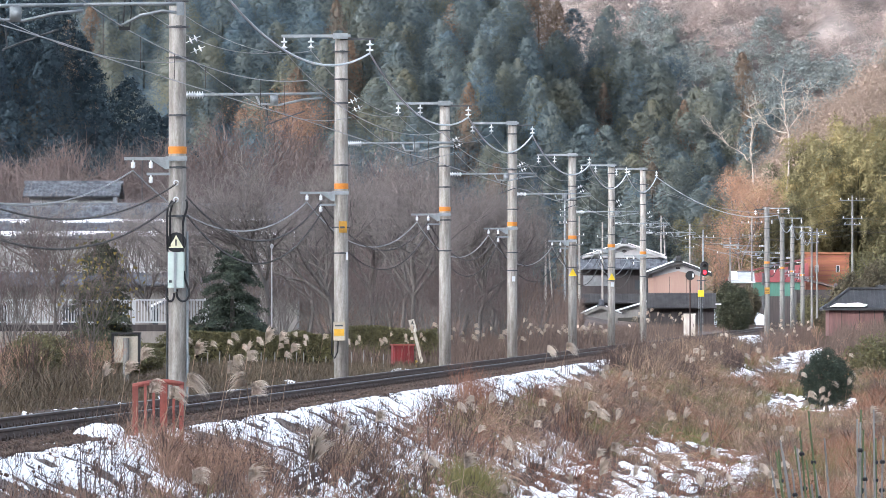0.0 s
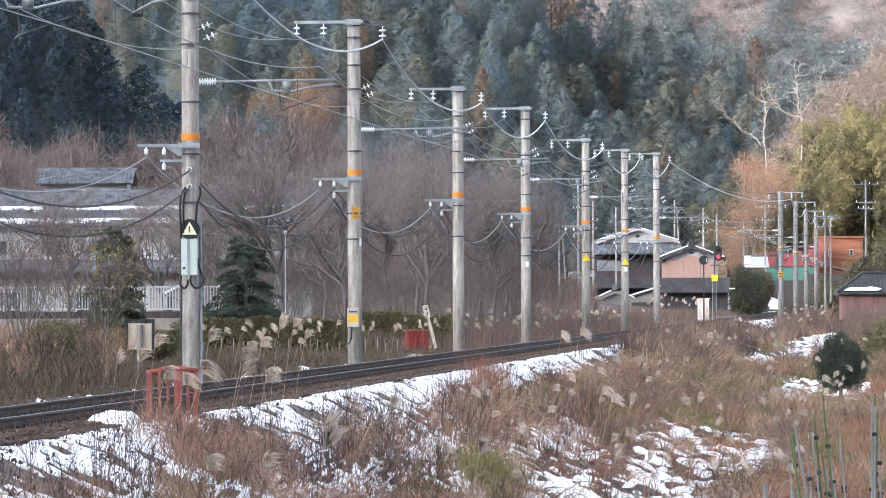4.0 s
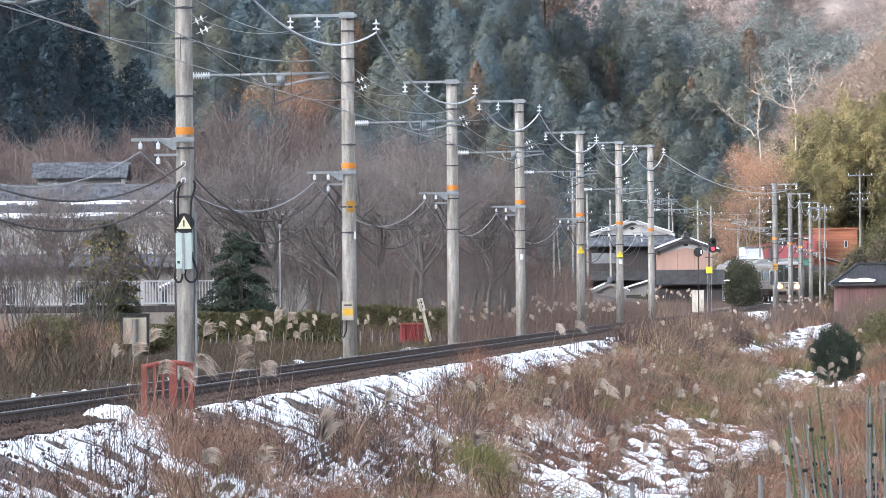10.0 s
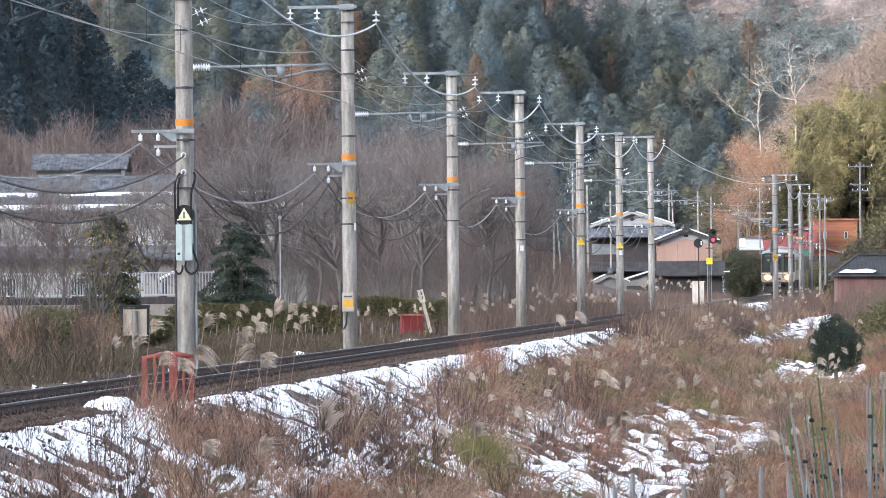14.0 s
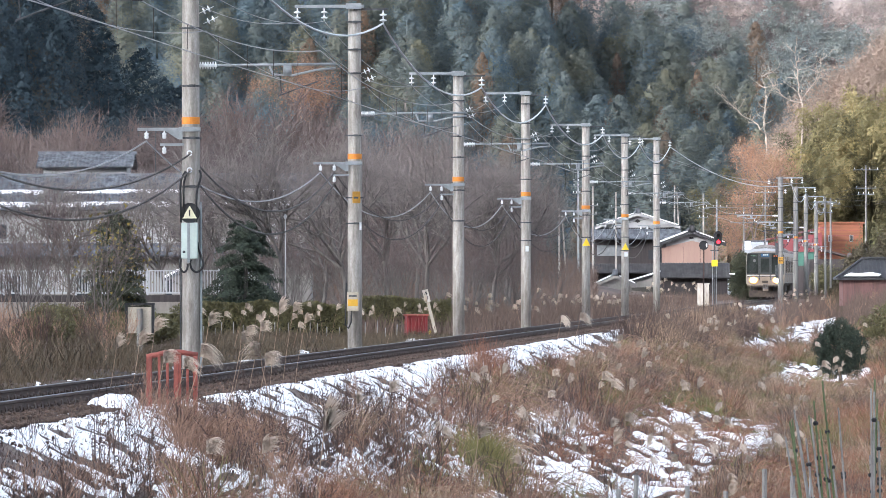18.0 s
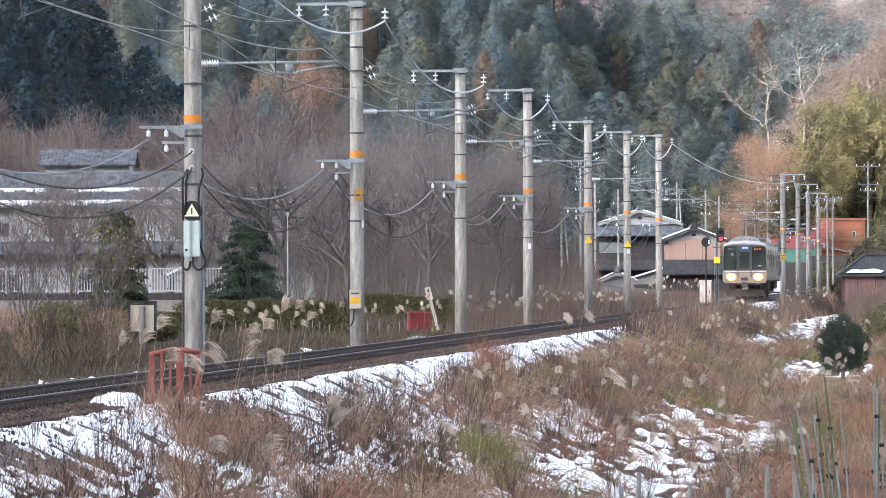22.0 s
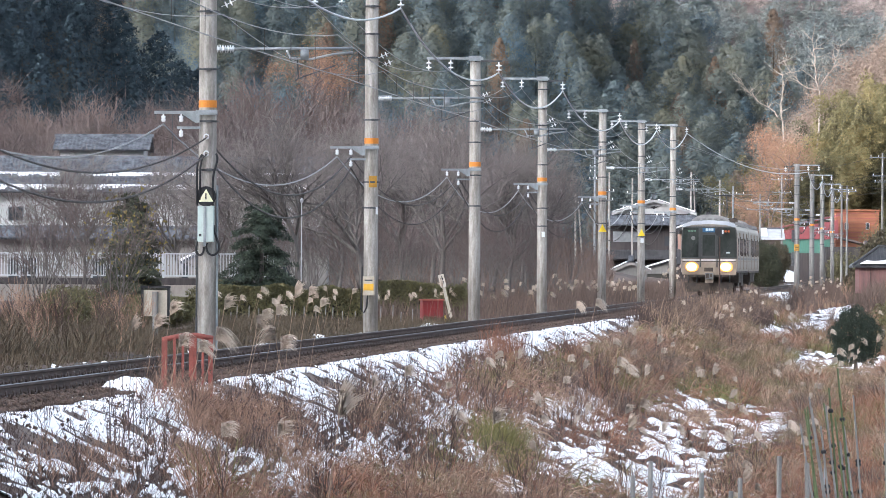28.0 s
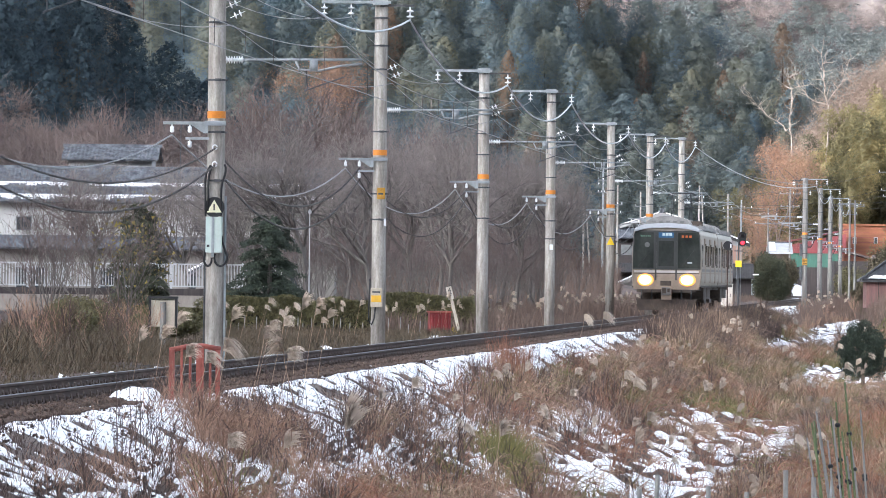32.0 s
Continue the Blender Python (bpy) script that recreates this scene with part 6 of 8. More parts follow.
    o = thing("orange_hall", "hall clad in bright orange boards", "building", (41.9, 690, -0.4))
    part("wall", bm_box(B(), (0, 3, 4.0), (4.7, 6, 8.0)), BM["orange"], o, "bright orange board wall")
    for kx in range(14):
        part("board_line", bm_box(B(), (0, -0.012, 1.0 + 0.52 * kx), (4.7, 0.02, 0.05)), BM["redroof"], o)
    for kx in (-1.2, 1.1):
        window(o, kx, -0.05, 6.4, 0.4, 0.75, BM["white"], 1)
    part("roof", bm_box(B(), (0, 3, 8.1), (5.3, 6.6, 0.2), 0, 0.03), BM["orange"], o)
    d2 = thing("dark_roof_house", "dark house with a sloping roof before the orange hall", "house", (39.0, 650, -0.4))
    part("wall", bm_box(B(), (0, 2.5, 2.0), (5.4, 5, 4.0)), BM["darkwood"], d2)
    part("roof", bm_prism(B(), [(-3.3, 5.6), (3.0, 3.9), (3.0, 3.7), (-3.3, 5.4)], "y", -0.5, 5.5), BM["oldroof"], d2)
    p = thing("pale_roof_shed", "small house with a pale snowy roof behind the round bush", "house", (30.3, 640, -0.4))
    part("wall", bm_box(B(), (0, 2.6, 2.4), (2.1, 4.6, 4.8)), BM["oldroof"], p, "brown boarded wall")
    part("roof", bm_prism(B(), [(-0.2, 4.75), (2.6, 5.75), (5.4, 4.75), (5.4, 4.62), (2.6, 5.60), (-0.2, 4.62)], "x", -1.25, 1.25), BM["white"], p, "pale sheet roof")
    part("roof_snow", bm_prism(B(), [(0.2, 4.98), (2.4, 5.74), (2.4, 5.82), (0.2, 5.06)], "x", -1.2, -0.5), M["snow"], p, "melting snow")
    part("ridge_tiles", bm_tube(B(), [(-1.3, 2.6, 5.80), (1.3, 2.6, 5.80)], 0.10, 8), BM["tile"], p)
    t = thing("sheeted_stack", "stack covered with pale blue sheeting", "stack", (31.9, 655, -0.4))
    part("sheet", bm_prism(B(), [(-1.4, 0), (1.6, 0), (1.5, 1.3), (0.4, 1.75), (-1.2, 1.6)], "y", 0, 3), BM["tarp"], t)


def village_pole(x, y, h, label, material, arms, twin=False, r=0.10, wires=True):
    p = thing("utility_pole", label, "utility pole", (x, y, -0.4), 0, "village poles")
    part("shaft", bm_tube(B(), [(0, 0, -0.3), (0, 0, h + 0.4)], [r, r * 0.75], 10), material, p)
    if twin:
        part("stay_pole", bm_tube(B(), [(0.75, 0, -0.3), (0.22, 0, h - 0.2)], [r * 0.8, r * 0.6], 8), material, p)
    for z, w, n in arms:
        a = part("crossarm", bm_box(B(), (0, -0.12, z + 0.4), (w, 0.07, 0.07)), BM["oldgalv"], p)
        for k in range(n):
            xx = -w / 2 + 0.1 + (w - 0.2) * k / max(1, n - 1)
            part("pin_insulator", bm_lathe(B(), [(0.012, 0), (0.024, 0.04), (0.032, 0.09), (0.02, 0.13), (0.01, 0.15)], 8, Matrix.Translation((xx, -0.12, z + 0.44))), M["porcelain"], a)
    return p


def build_village_poles():
    pale, grey = "pale slim utility pole with short crossarms", "grey concrete utility pole with crossarms and insulators"
    for x, y, h, mtl, arms, tw, lab in [
        (8.1, 500, 7.2, BM["palewood"], [(6.3, 0.9, 3), (6.0, 0.6, 2)], True, pale),
        (10.0, 520, 10.6, M["galv"], [(9.6, 0.9, 3), (9.2, 0.9, 3), (8.6, 1.0, 4)], False, grey),
        (11.2, 520, 9.2, BM["palewood"], [(7.6, 0.9, 3), (6.9, 0.7, 2)], False, pale),
        (15.1, 600, 9.8, BM["palewood"], [(8.4, 1.1, 2)], False, "pale street pole with a side arm"),
        (19.6, 620, 10.8, M["galv"], [(9.8, 2.2, 4), (9.2, 1.4, 3)], False, grey),
        (21.0, 610, 10.6, BM["palewood"], [(9.4, 1.0, 3), (8.8, 1.2, 3)], True, pale),
        (22.6, 580, 9.4, BM["palewood"], [(8.0, 1.0, 3), (7.2, 0.9, 3)], False, pale),
        (23.0, 560, 8.6, M["galv"], [(7.9, 2.0, 4)], False, grey),
        (27.2, 600, 8.4, OLD_CONCRETE, [(7.7, 1.8, 3), (6.9, 2.6, 2)], False, grey),
        (31.2, 640, 10.8, OLD_CONCRETE, [(10.3, 2.2, 4), (9.0, 2.0, 4), (7.4, 2.4, 2)], False, grey),
        (33.6, 520, 10.9, OLD_CONCRETE, [(10.5, 2.1, 4), (9.0, 1.7, 3), (8.5, 1.4, 4)], False, grey),
        (29.1, 500, 8.0, OLD_CONCRETE, [(7.6, 1.9, 2), (6.8, 1.2, 2)], False, grey),
        (30.7, 520, 8.2, OLD_CONCRETE, [(7.7, 1.6, 2)], False, grey),
    ]:
        village_pole(x, y, h, lab, mtl, arms, tw)
    ends = [((8.1, 500, 6.6), (21.0, 610, 9.8)), ((10.0, 520, 10.0), (19.6, 620, 10.2)), ((11.2, 520, 8.0), (23.0, 560, 8.3)), ((19.6, 620, 10.2), (31.2, 640, 10.6)), ((21.0, 610, 9.6), (33.6, 520, 10.7)),
            ((22.6, 580, 8.3), (31.2, 640, 9.2)), ((23.0, 560, 8.2), (33.6, 520, 9.3)), ((27.2, 600, 8.0), (46, 520, 9.5)), ((33.6, 520, 10.8), (50, 500, 9.5)), ((33.6, 520, 9.2), (50, 500, 7.9)),
            ((8.1, 500, 6.2), (20.0, 620, 7.9)), ((22.6, 580, 7.5), (33.6, 520, 8.8)), ((10.0, 520, 9.0), (31.2, 640, 8.0)), ((28.9, 500, 7.9), (50, 480, 8.4))]
    for a0, b0 in ends:
        single("village_wire", bm_tube(B(), span(a0, b0, 0.6), 0.014, 5), M["darkwire"], "thin dark wire between village poles", "wire", "village wires")


def build_signals():
    s = thing("railway_signal", "railway colour-light signal showing red on a grey post", "signal", (17.75, 436, -0.42))
    part("post", bm_tube(B(), [(0, 0, 0), (0, 0, 5.1)], 0.06, 10), M["darksteel"], s)
    hd = part("head", bm_prism(B(), [(0.25 + 0.26 * math.cos(a), 4.75 + (0.26 if math.sin(a) > 0 else -0.26) + 0.26 * math.sin(a)) for a in np.linspace(0, math.tau, 24, endpoint=False)], "y", -0.12, -0.06), M["black"], s, "black oval signal board")
    red = mat("red_signal_glow", (1.0, 0.008, 0.012), (1.0, 0.008, 0.012), 0.5, emit=3.2, fine=0)
    dark = glass("dark_signal_lens", (0.03, 0.03, 0.03))
    for z, m_ in ((4.95, dark), (4.50, red)):
        l_ = part("lens", bm_lathe(B(), [(0.12, 0), (0.10, 0.02), (0.04, 0.03)], 16, Matrix.Translation((0.27, -0.13, z)) @ Matrix.Rotation(radians(90), 4, "X")), m_, hd)
        bm = bm_prism(B(), [(0.27 + r_ * math.cos(a), z + r_ * math.sin(a)) for r_, rg in ((0.16, range(0, 13)), (0.145, range(12, -1, -1))) for a in [radians(15 * k) for k in rg]], "y", -0.42, -0.12)
        part("hood", bm, M["black"], hd)
    part("bracket", bm_box(B(), (0.02, -0.08, 3.93), (0.62, 0.08, 0.07)), M["darksteel"], s)
    part("yellow_board", bm_box(B(), (0.0, -0.1, 3.05), (0.42, 0.03, 0.44), 0, 0.005), M["yellow"], s, "plain yellow board")
    part("ladder", bm_box(bm_box(B(), (-0.14, 0.1, 2.4), (0.03, 0.03, 4.4)), (0.14, 0.1, 2.4), (0.03, 0.03, 4.4)), M["galv"], s)
    c = thing("equipment_cabinet", "rust-stained white trackside equipment cabinet", "cabinet", (16.85, 433, -0.45))
    part("body", bm_box(B(), (0, 0, 0.85), (0.78, 0.5, 1.55), 0, 0.02), M["boxwhite"], c)
    part("cap", bm_box(B(), (0, 0, 1.66), (0.86, 0.58, 0.07), 0, 0.02), M["boxwhite"], c)
    part("plinth", bm_box(B(), (0, 0, 0.05), (0.9, 0.6, 0.14)), BM["block"], c)
    part("handle", bm_box(B(), (0.25, -0.27, 0.9), (0.03, 0.04, 0.2)), M["darksteel"], c)
    r = thing("round_sign", "black round trackside sign on a thin rusty post", "sign", (10.22, 262, -0.9))
    part("post", bm_tube(B(), [(0, 0, 0), (0, 0, 3.85)], 0.03, 8), M["rail"], r)
    d = part("disc", bm_lathe(B(), [(0.185, -0.012), (0.195, 0), (0.185, 0.012)], 24, Matrix.Translation((0, -0.05, 3.80)) @ Matrix.Rotation(radians(90), 4, "X")), M["black"], r, "black round plate")
    part("white_mark", bm_box(B(), (0.12, -0.072, 3.80), (0.06, 0.012, 0.16), 0, 0.004), M["porcelain"], d)


def build_trackside():
    b = thing("red_box", "low red ribbed metal box beside the track", "box", (-1.28, 200, -0.42), 8)
    part("body", bm_box(B(), (0, 0, 0.40), (0.66, 0.6, 0.74), 0, 0.015), M["red"], b)
    for k in range(6):
        part("rib", bm_box(B(), (-0.275 + 0.11 * k, -0.32, 0.39), (0.045, 0.06, 0.64)), M["red"], b)
    part("lid", bm_box(B(), (0, 0, 0.79), (0.72, 0.68, 0.05), 0, 0.012), M["redpaint"], b, "faded red lid")
    part("wedge", bm_prism(B(), [(0.38, 0.0), (0.62, 0.0), (0.42, 0.32)], "y", -0.2, 0.1), M["yellow"], b, "yellow wedge")
    n = thing("number_post", "leaning white post with the number 47", "post", (-0.78, 206, -0.5), 0)
    n.matrix_basis = pose(-0.62, 206, -0.5, 0, -14, 0)
    part("post", bm_box(B(), (0, 0, 0.75), (0.10, 0.06, 1.5), 0, 0.006), M["boxgrey"], n)
    pl = part("plate", bm_box(B(), (-0.0, -0.05, 1.50), (0.19, 0.03, 0.42), 0, 0.006), M["boxwhite"], n, "white plate")
    for ch, zz in (("4", 1.51), ("7", 1.33)):
        cu = bpy.data.curves.new("digit", "FONT")
        cu.body, cu.size, cu.align_x, cu.extrude = ch, 0.22, "CENTER", 0.004
        tmp = bpy.data.objects.new("digit", cu)
        me = bpy.data.meshes.new_from_object(tmp)
        me.materials.append(M["black"])
        ob = part("digit", me, None, pl, "black digit")
        ob.matrix_basis = pose(0, -0.071, zz, 90, 0, 0)
    g = thing("culvert_rail", "faded red steel guard rail beside the track", "guard rail", (-3.73, 83, -0.42))
    part("post", bm_box(B(), (-0.30, 0, 0.42), (0.075, 0.075, 0.94), 0, 0.008), M["redpaint"], g)
    part("post", bm_box(B(), (0.30, 0.12, 0.46), (0.06, 0.075, 0.86), 0, 0.008), M["redpaint"], g)
    part("top_rail", bm_tube(B(), [(-0.33, 0, 0.88), (-0.1, 0.04, 0.93), (0.1, 0.08, 0.94), (0.33, 0.12, 0.90)], 0.035, 10), M["redpaint"], g, "worn red top pipe", True)
    for k, xx in enumerate((-0.17, -0.06, 0.05, 0.10, 0.20)):
        part("bar", bm_box(B(), (xx, 0.05 + 0.2 * xx, 0.52), (0.065 if k == 2 else 0.035, 0.04, 0.78), 0, 0.006), M["redpaint"], g)
    j = thing("junction_box", "beige junction box on a short grey post", "electric box", (-7.5, 150, -0.4))
    part("post", bm_tube(B(), [(0, -0.16, -0.2), (0, -0.16, 1.20)], 0.075, 10), OLD_CONCRETE, j)
    bx = part("box", bm_box(B(), (0, 0, 0.93), (0.58, 0.22, 0.62), 0, 0.015), M["boxgrey"], j)
    for sx in (-0.31, 0.31):
        part("side_frame", bm_box(B(), (sx, 0.0, 0.95), (0.06, 0.3, 0.72)), M["black"], j)
    part("cap", bm_box(B(), (0, 0, 1.31), (0.70, 0.34, 0.05)), M["black"], j)
    lamp = thing("garden_lamp", "thin white lamp post beside the evergreen", "lamp post", (-6.35, 235, -0.35))
    part("post", bm_tube(B(), [(0, 0, 0), (0, 0, 1.4), (0, 0, 4.2)], [0.035, 0.025, 0.02], 8), BM["white"], lamp)
    part("head", bm_lathe(B(), [(0.03, 4.1), (0.07, 4.16), (0.07, 4.22), (0.02, 4.28)], 12), BM["white"], lamp)
    st = thing("stone_marker", "small pale stone marker with a cap", "stone post", (-7.25, 231, -0.35))
    part("post", bm_box(B(), (0, 0, 0.4), (0.2, 0.2, 0.9), 0, 0.015), BM["plaster"], st)
    part("cap", bm_box(B(), (0, 0, 0.9), (0.28, 0.28, 0.10), 0, 0.015), BM["plaster"], st)
    mast = thing("roof_aerial", "thin television aerial on the white house", "aerial", (-20.0, 381, 7.0))
    part("mast", bm_tube(B(), [(1.9, 0, 0), (1.9, 0, 4.5)], 0.03, 6), M["darksteel"], mast)
    part("boom", bm_box(bm_box(bm_box(B(), (1.9, 0, 4.3), (1.4, 0.04, 0.04)), (1.4, 0, 4.3), (0.03, 0.6, 0.03)), (2.3, 0, 4.3), (0.03, 0.6, 0.03)), M["darksteel"], mast)


build_long_house()
build_fence()
build_village()
build_village_poles()
build_signals()
build_trackside()


# ---- ground cover ----
GM = dict(
    straw=mat("dry_straw_grass", (0.60, 0.42, 0.285), (0.14, 0.092, 0.064), 0.8, scale=0.5, island=True, fine=0.15),
    rusty=mat("rust_brown_weeds", (0.42, 0.205, 0.125), (0.085, 0.045, 0.034), 0.85, scale=0.4, island=True, fine=0.15),
    red=mat("russet_dead_grass", (0.42, 0.205, 0.12), (0.20, 0.105, 0.07), 0.85, scale=0.4, island=True, fine=0.15),
    dark=mat("dark_dead_stalks", (0.10, 0.065, 0.055), (0.05, 0.035, 0.03), 0.9, scale=0.6, island=True),
    olive=mat("olive_winter_grass", (0.265, 0.235, 0.082), (0.10, 0.092, 0.042), 0.8, scale=0.5, island=True, fine=0.15),
    thicket=mat("dull_brown_thicket", (0.150, 0.112, 0.070), (0.05, 0.042, 0.030), 0.85, scale=0.3, island=True, fine=0.2),
    brushy=mat("grey_brown_brush", (0.18, 0.128, 0.10), (0.08, 0.058, 0.048), 0.85, scale=0.2, island=True, fine=0.2),
    pinky=mat("light_brown_tangle", (0.46, 0.285, 0.195), (0.11, 0.068, 0.050), 0.85, scale=0.4, island=True, fine=0.15),
    withered=mat("withered_brown_leaf", (0.135, 0.092, 0.075), (0.05, 0.035, 0.03), 0.9, scale=2, island=True),
    pale=mat("bleached_stem", (0.50, 0.40, 0.29), (0.34, 0.26, 0.18), 0.8, scale=1, island=True),
    plume=mat("pale_seed_plume", (0.72, 0.61, 0.50), (0.48, 0.385, 0.30), 0.8, scale=2, island=True, fine=0.1),
    stake=mat("weathered_stake", (0.30, 0.29, 0.27), (0.20, 0.19, 0.18), 0.8, scale=4),
    greenstake=mat("green_bamboo_stake", (0.135, 0.165, 0.075), (0.085, 0.115, 0.05), 0.6, scale=4),
)


def box01(v, a0, a1, soft):
    return np.clip((v - a0) / soft + 0.5, 0, 1) * np.clip((a1 - v) / soft + 0.5, 0, 1)


def snow_wish(u, y):
    """How readily snow lies: the shoulder of the bank, its foot, and a few hollows."""
    low = np.interp(y, [60, 80, 95, 105, 120, 140, 165, 200], [3.0, 3.0, 2.95, 3.1, 3.1, 2.7, 2.6, 2.5])
    w = np.interp(y, [60, 84, 96, 190], [0.94, 1.02, 1.30, 1.28]) * np.clip((u - 0.95) / 0.4 + 0.5, 0, 1) * np.clip((low - u) / 0.5 + 0.5, 0, 1) * box01(y, 40, 190, 20)
    for g, u0, u1, y0, y1 in ((0.84, 2.6, 4.2, 64, 98), (0.88, 2.6, 4.1, 94, 118), (1.0, 3.7, 5.9, 92, 140), (1.03, 4.9, 7.8, 100, 168), (0.90, 6.0, 8.4, 128, 172), (0.74, 5.4, 8.2, 158, 190),
                              (1.0, 1.3, 2.7, 190, 250), (1.0, 0.8, 3.2, 250, 420), (0.92, 3.0, 5.6, 256, 304), (0.96, 4.4, 7.0, 290, 420), (1.04, 6.0, 9.6, 212, 262), (1.1, -3.6, -2.2, 90, 190)):
        w = np.maximum(w, g * box01(u, u0, u1, 0.7) * box01(y, y0, y1, 12))
    return w


def snow_depth(u, y, x):
    f = np.clip((100 / y) ** 1.5, 0.34, 2.0) * np.interp(u, [2.9, 4.0], [1.7, 1.0])
    n = (0.08 * vnoise(y * 0.10 + u * 0.05, u * 0.5, 41) + 0.10 * vnoise(y * 0.5 * f, u * 0.9, 42) + 0.24 * vnoise(y * 1.15 * f, u * 1.9 + y * 0.05, 43)
         + 0.30 * vnoise(y * 2.2 * f, u * 3.4 + y * 0.08, 45) + 0.28 * vnoise(y * 3.8 * f + u * 0.6, u * 5.5, 47))
    return snow_wish(u, y) * 0.60 + (n - 0.53) * 3.9 - 0.49


def build_snow():
    for u0, u1, du, y0, y1, dy in ((0.9, 9.6, 0.04, 60, 128, 0.09), (1.0, 9.8, 0.06, 128, 200, 0.18), (1.0, 9.8, 0.07, 200, 300, 0.35), (1.0, 9.8, 0.10, 300, 430, 0.8), (-3.8, -2.0, 0.07, 80, 190, 0.3)):
        us, ys = np.arange(u0, u1, du), np.arange(y0, y1, dy)
        U, Y = np.meshgrid(us, ys)
        X = U + track_x(Y)
        d = snow_depth(U, Y, X)
        Z = ground_z(X, Y) + np.clip(d * 0.22, -0.10, 0.05)
        keep = d > -0.12
        i = np.arange(U.size).reshape(U.shape)
        Fq = np.stack([i[:-1, :-1], i[:-1, 1:], i[1:, 1:], i[1:, :-1]], -1).reshape(-1, 4)
        Fq = Fq[keep.ravel()[Fq].any(1)]
        used = np.unique(Fq)
        back = np.zeros(U.size, np.int64)
        back[used] = np.arange(len(used))
        me = soup("snow", np.stack([X, Y, Z], -1).reshape(-1, 3)[used], back[Fq], M["snow"])
        me.shade_smooth()
        tagged(new("snow_patches", me), "thin melting snow in streaks down the grassy bank", "snow", kind="stuff")
    bm = B()
    bmesh.ops.create_icosphere(bm, subdivisions=4, radius=1.0)
    for v in bm.verts:
        v.co *= 1 + 0.18 * (noise.noise(v.co * 1.6) + 0.4 * noise.noise(v.co * 4.0))
        v.co = Vector((v.co.x * 0.36, v.co.y * 0.9, v.co.z * 0.19))
    single("snow_mound", bm, M["snow"], "rounded heap of old snow beside the red guard rail", "snow", smooth=True, at=pose(-4.42, 82.0, -0.20))


def blades(name, X, Y, h, w, bend, material, label, rng, category="grass", az=None, z=None):
    n = len(X)
    z = ground_z(X, Y) - 0.03 if z is None else z
    a = rng.uniform(0, math.tau, n) if az is None else az
    base = np.stack([X, Y, z], 1)
    out = np.stack([np.cos(a), np.sin(a), np.zeros(n)], 1)
    f = rng.uniform(0, math.pi, n)
    side = np.stack([np.cos(f), 0.3 * np.sin(f), np.zeros(n)], 1) * (w * 0.5)[:, None]
    side[:, 0] = np.where(np.abs(side[:, 0]) < w * 0.25, w * 0.3, side[:, 0])
    up = np.array([0, 0, 1.0])
    mid = base + up * (h * 0.58)[:, None] + out * (h * bend * 0.28)[:, None]
    tip = base + up * (h * (1 - 0.35 * bend))[:, None] + out * (h * bend * 0.85)[:, None]
    V = np.stack([base - side, base + side, mid - side * 0.8, mid + side * 0.8, tip], 1).reshape(-1, 3)
    k = np.arange(n)[:, None] * 5
    Ft = np.concatenate([k + [0, 1, 3], k + [0, 3, 2], k + [2, 3, 4]])
    me = soup(name, V, Ft, material)
    return tagged(new(name, me), label, category, kind="stuff")


def arcs(name, X, Y, length, w, rise, az, material, label, rng):
    """Long leaves that rise and then arch over, each of five short strips."""
    n, k = len(X), 6
    base = np.stack([X, Y, ground_z(X, Y) - 0.02], 1)
    out = np.stack([np.cos(az), np.sin(az), np.zeros(n)], 1)
    side = np.stack([-np.sin(az) * 0.5 + rng.normal(0, 0.6, n), rng.normal(0, 0.3, n), rng.uniform(0.2, 0.8, n)], 1)
    side /= np.linalg.norm(side, axis=1, keepdims=True)
    V = []
    for f in np.linspace(0, 1, k):
        c = base + out * (length * 0.75 * f ** 1.5)[:, None] + np.array([0, 0, 1.0]) * (length * (rise * 1.6 * f - (0.55 + 0.75 * rise) * f ** 2.3))[:, None]
        ww = side * (w * 0.5 * (1.0 - 0.85 * f ** 2))[:, None]
        V += [c - ww, c + ww]
    V = np.stack(V, 1).reshape(-1, 3)
    i = np.arange(n)[:, None] * 2 * k
    Fq = np.concatenate([i + [2 * j, 2 * j + 1, 2 * j + 3, 2 * j + 2] for j in range(k - 1)])
    return tagged(new(name, soup(name, V, Fq, material)), label, "grass", kind="stuff")


def scatter(rng, n, u0, u1, y0, y1, power=1.0):
    y = y0 + (y1 - y0) * rng.uniform(0, 1, n) ** power
    u = rng.uniform(u0, u1, n)
    return u, y, u + track_x(y)


def cover(u, y, seed, thr):
    """Clumps: true where grass grows thickly and little snow lies."""
    return (vnoise(u * 0.8, y * 0.22, seed) * 0.65 + vnoise(u * 2.3, y * 0.8, seed + 1) * 0.35 - snow_wish(u, y) * 0.85) > thr


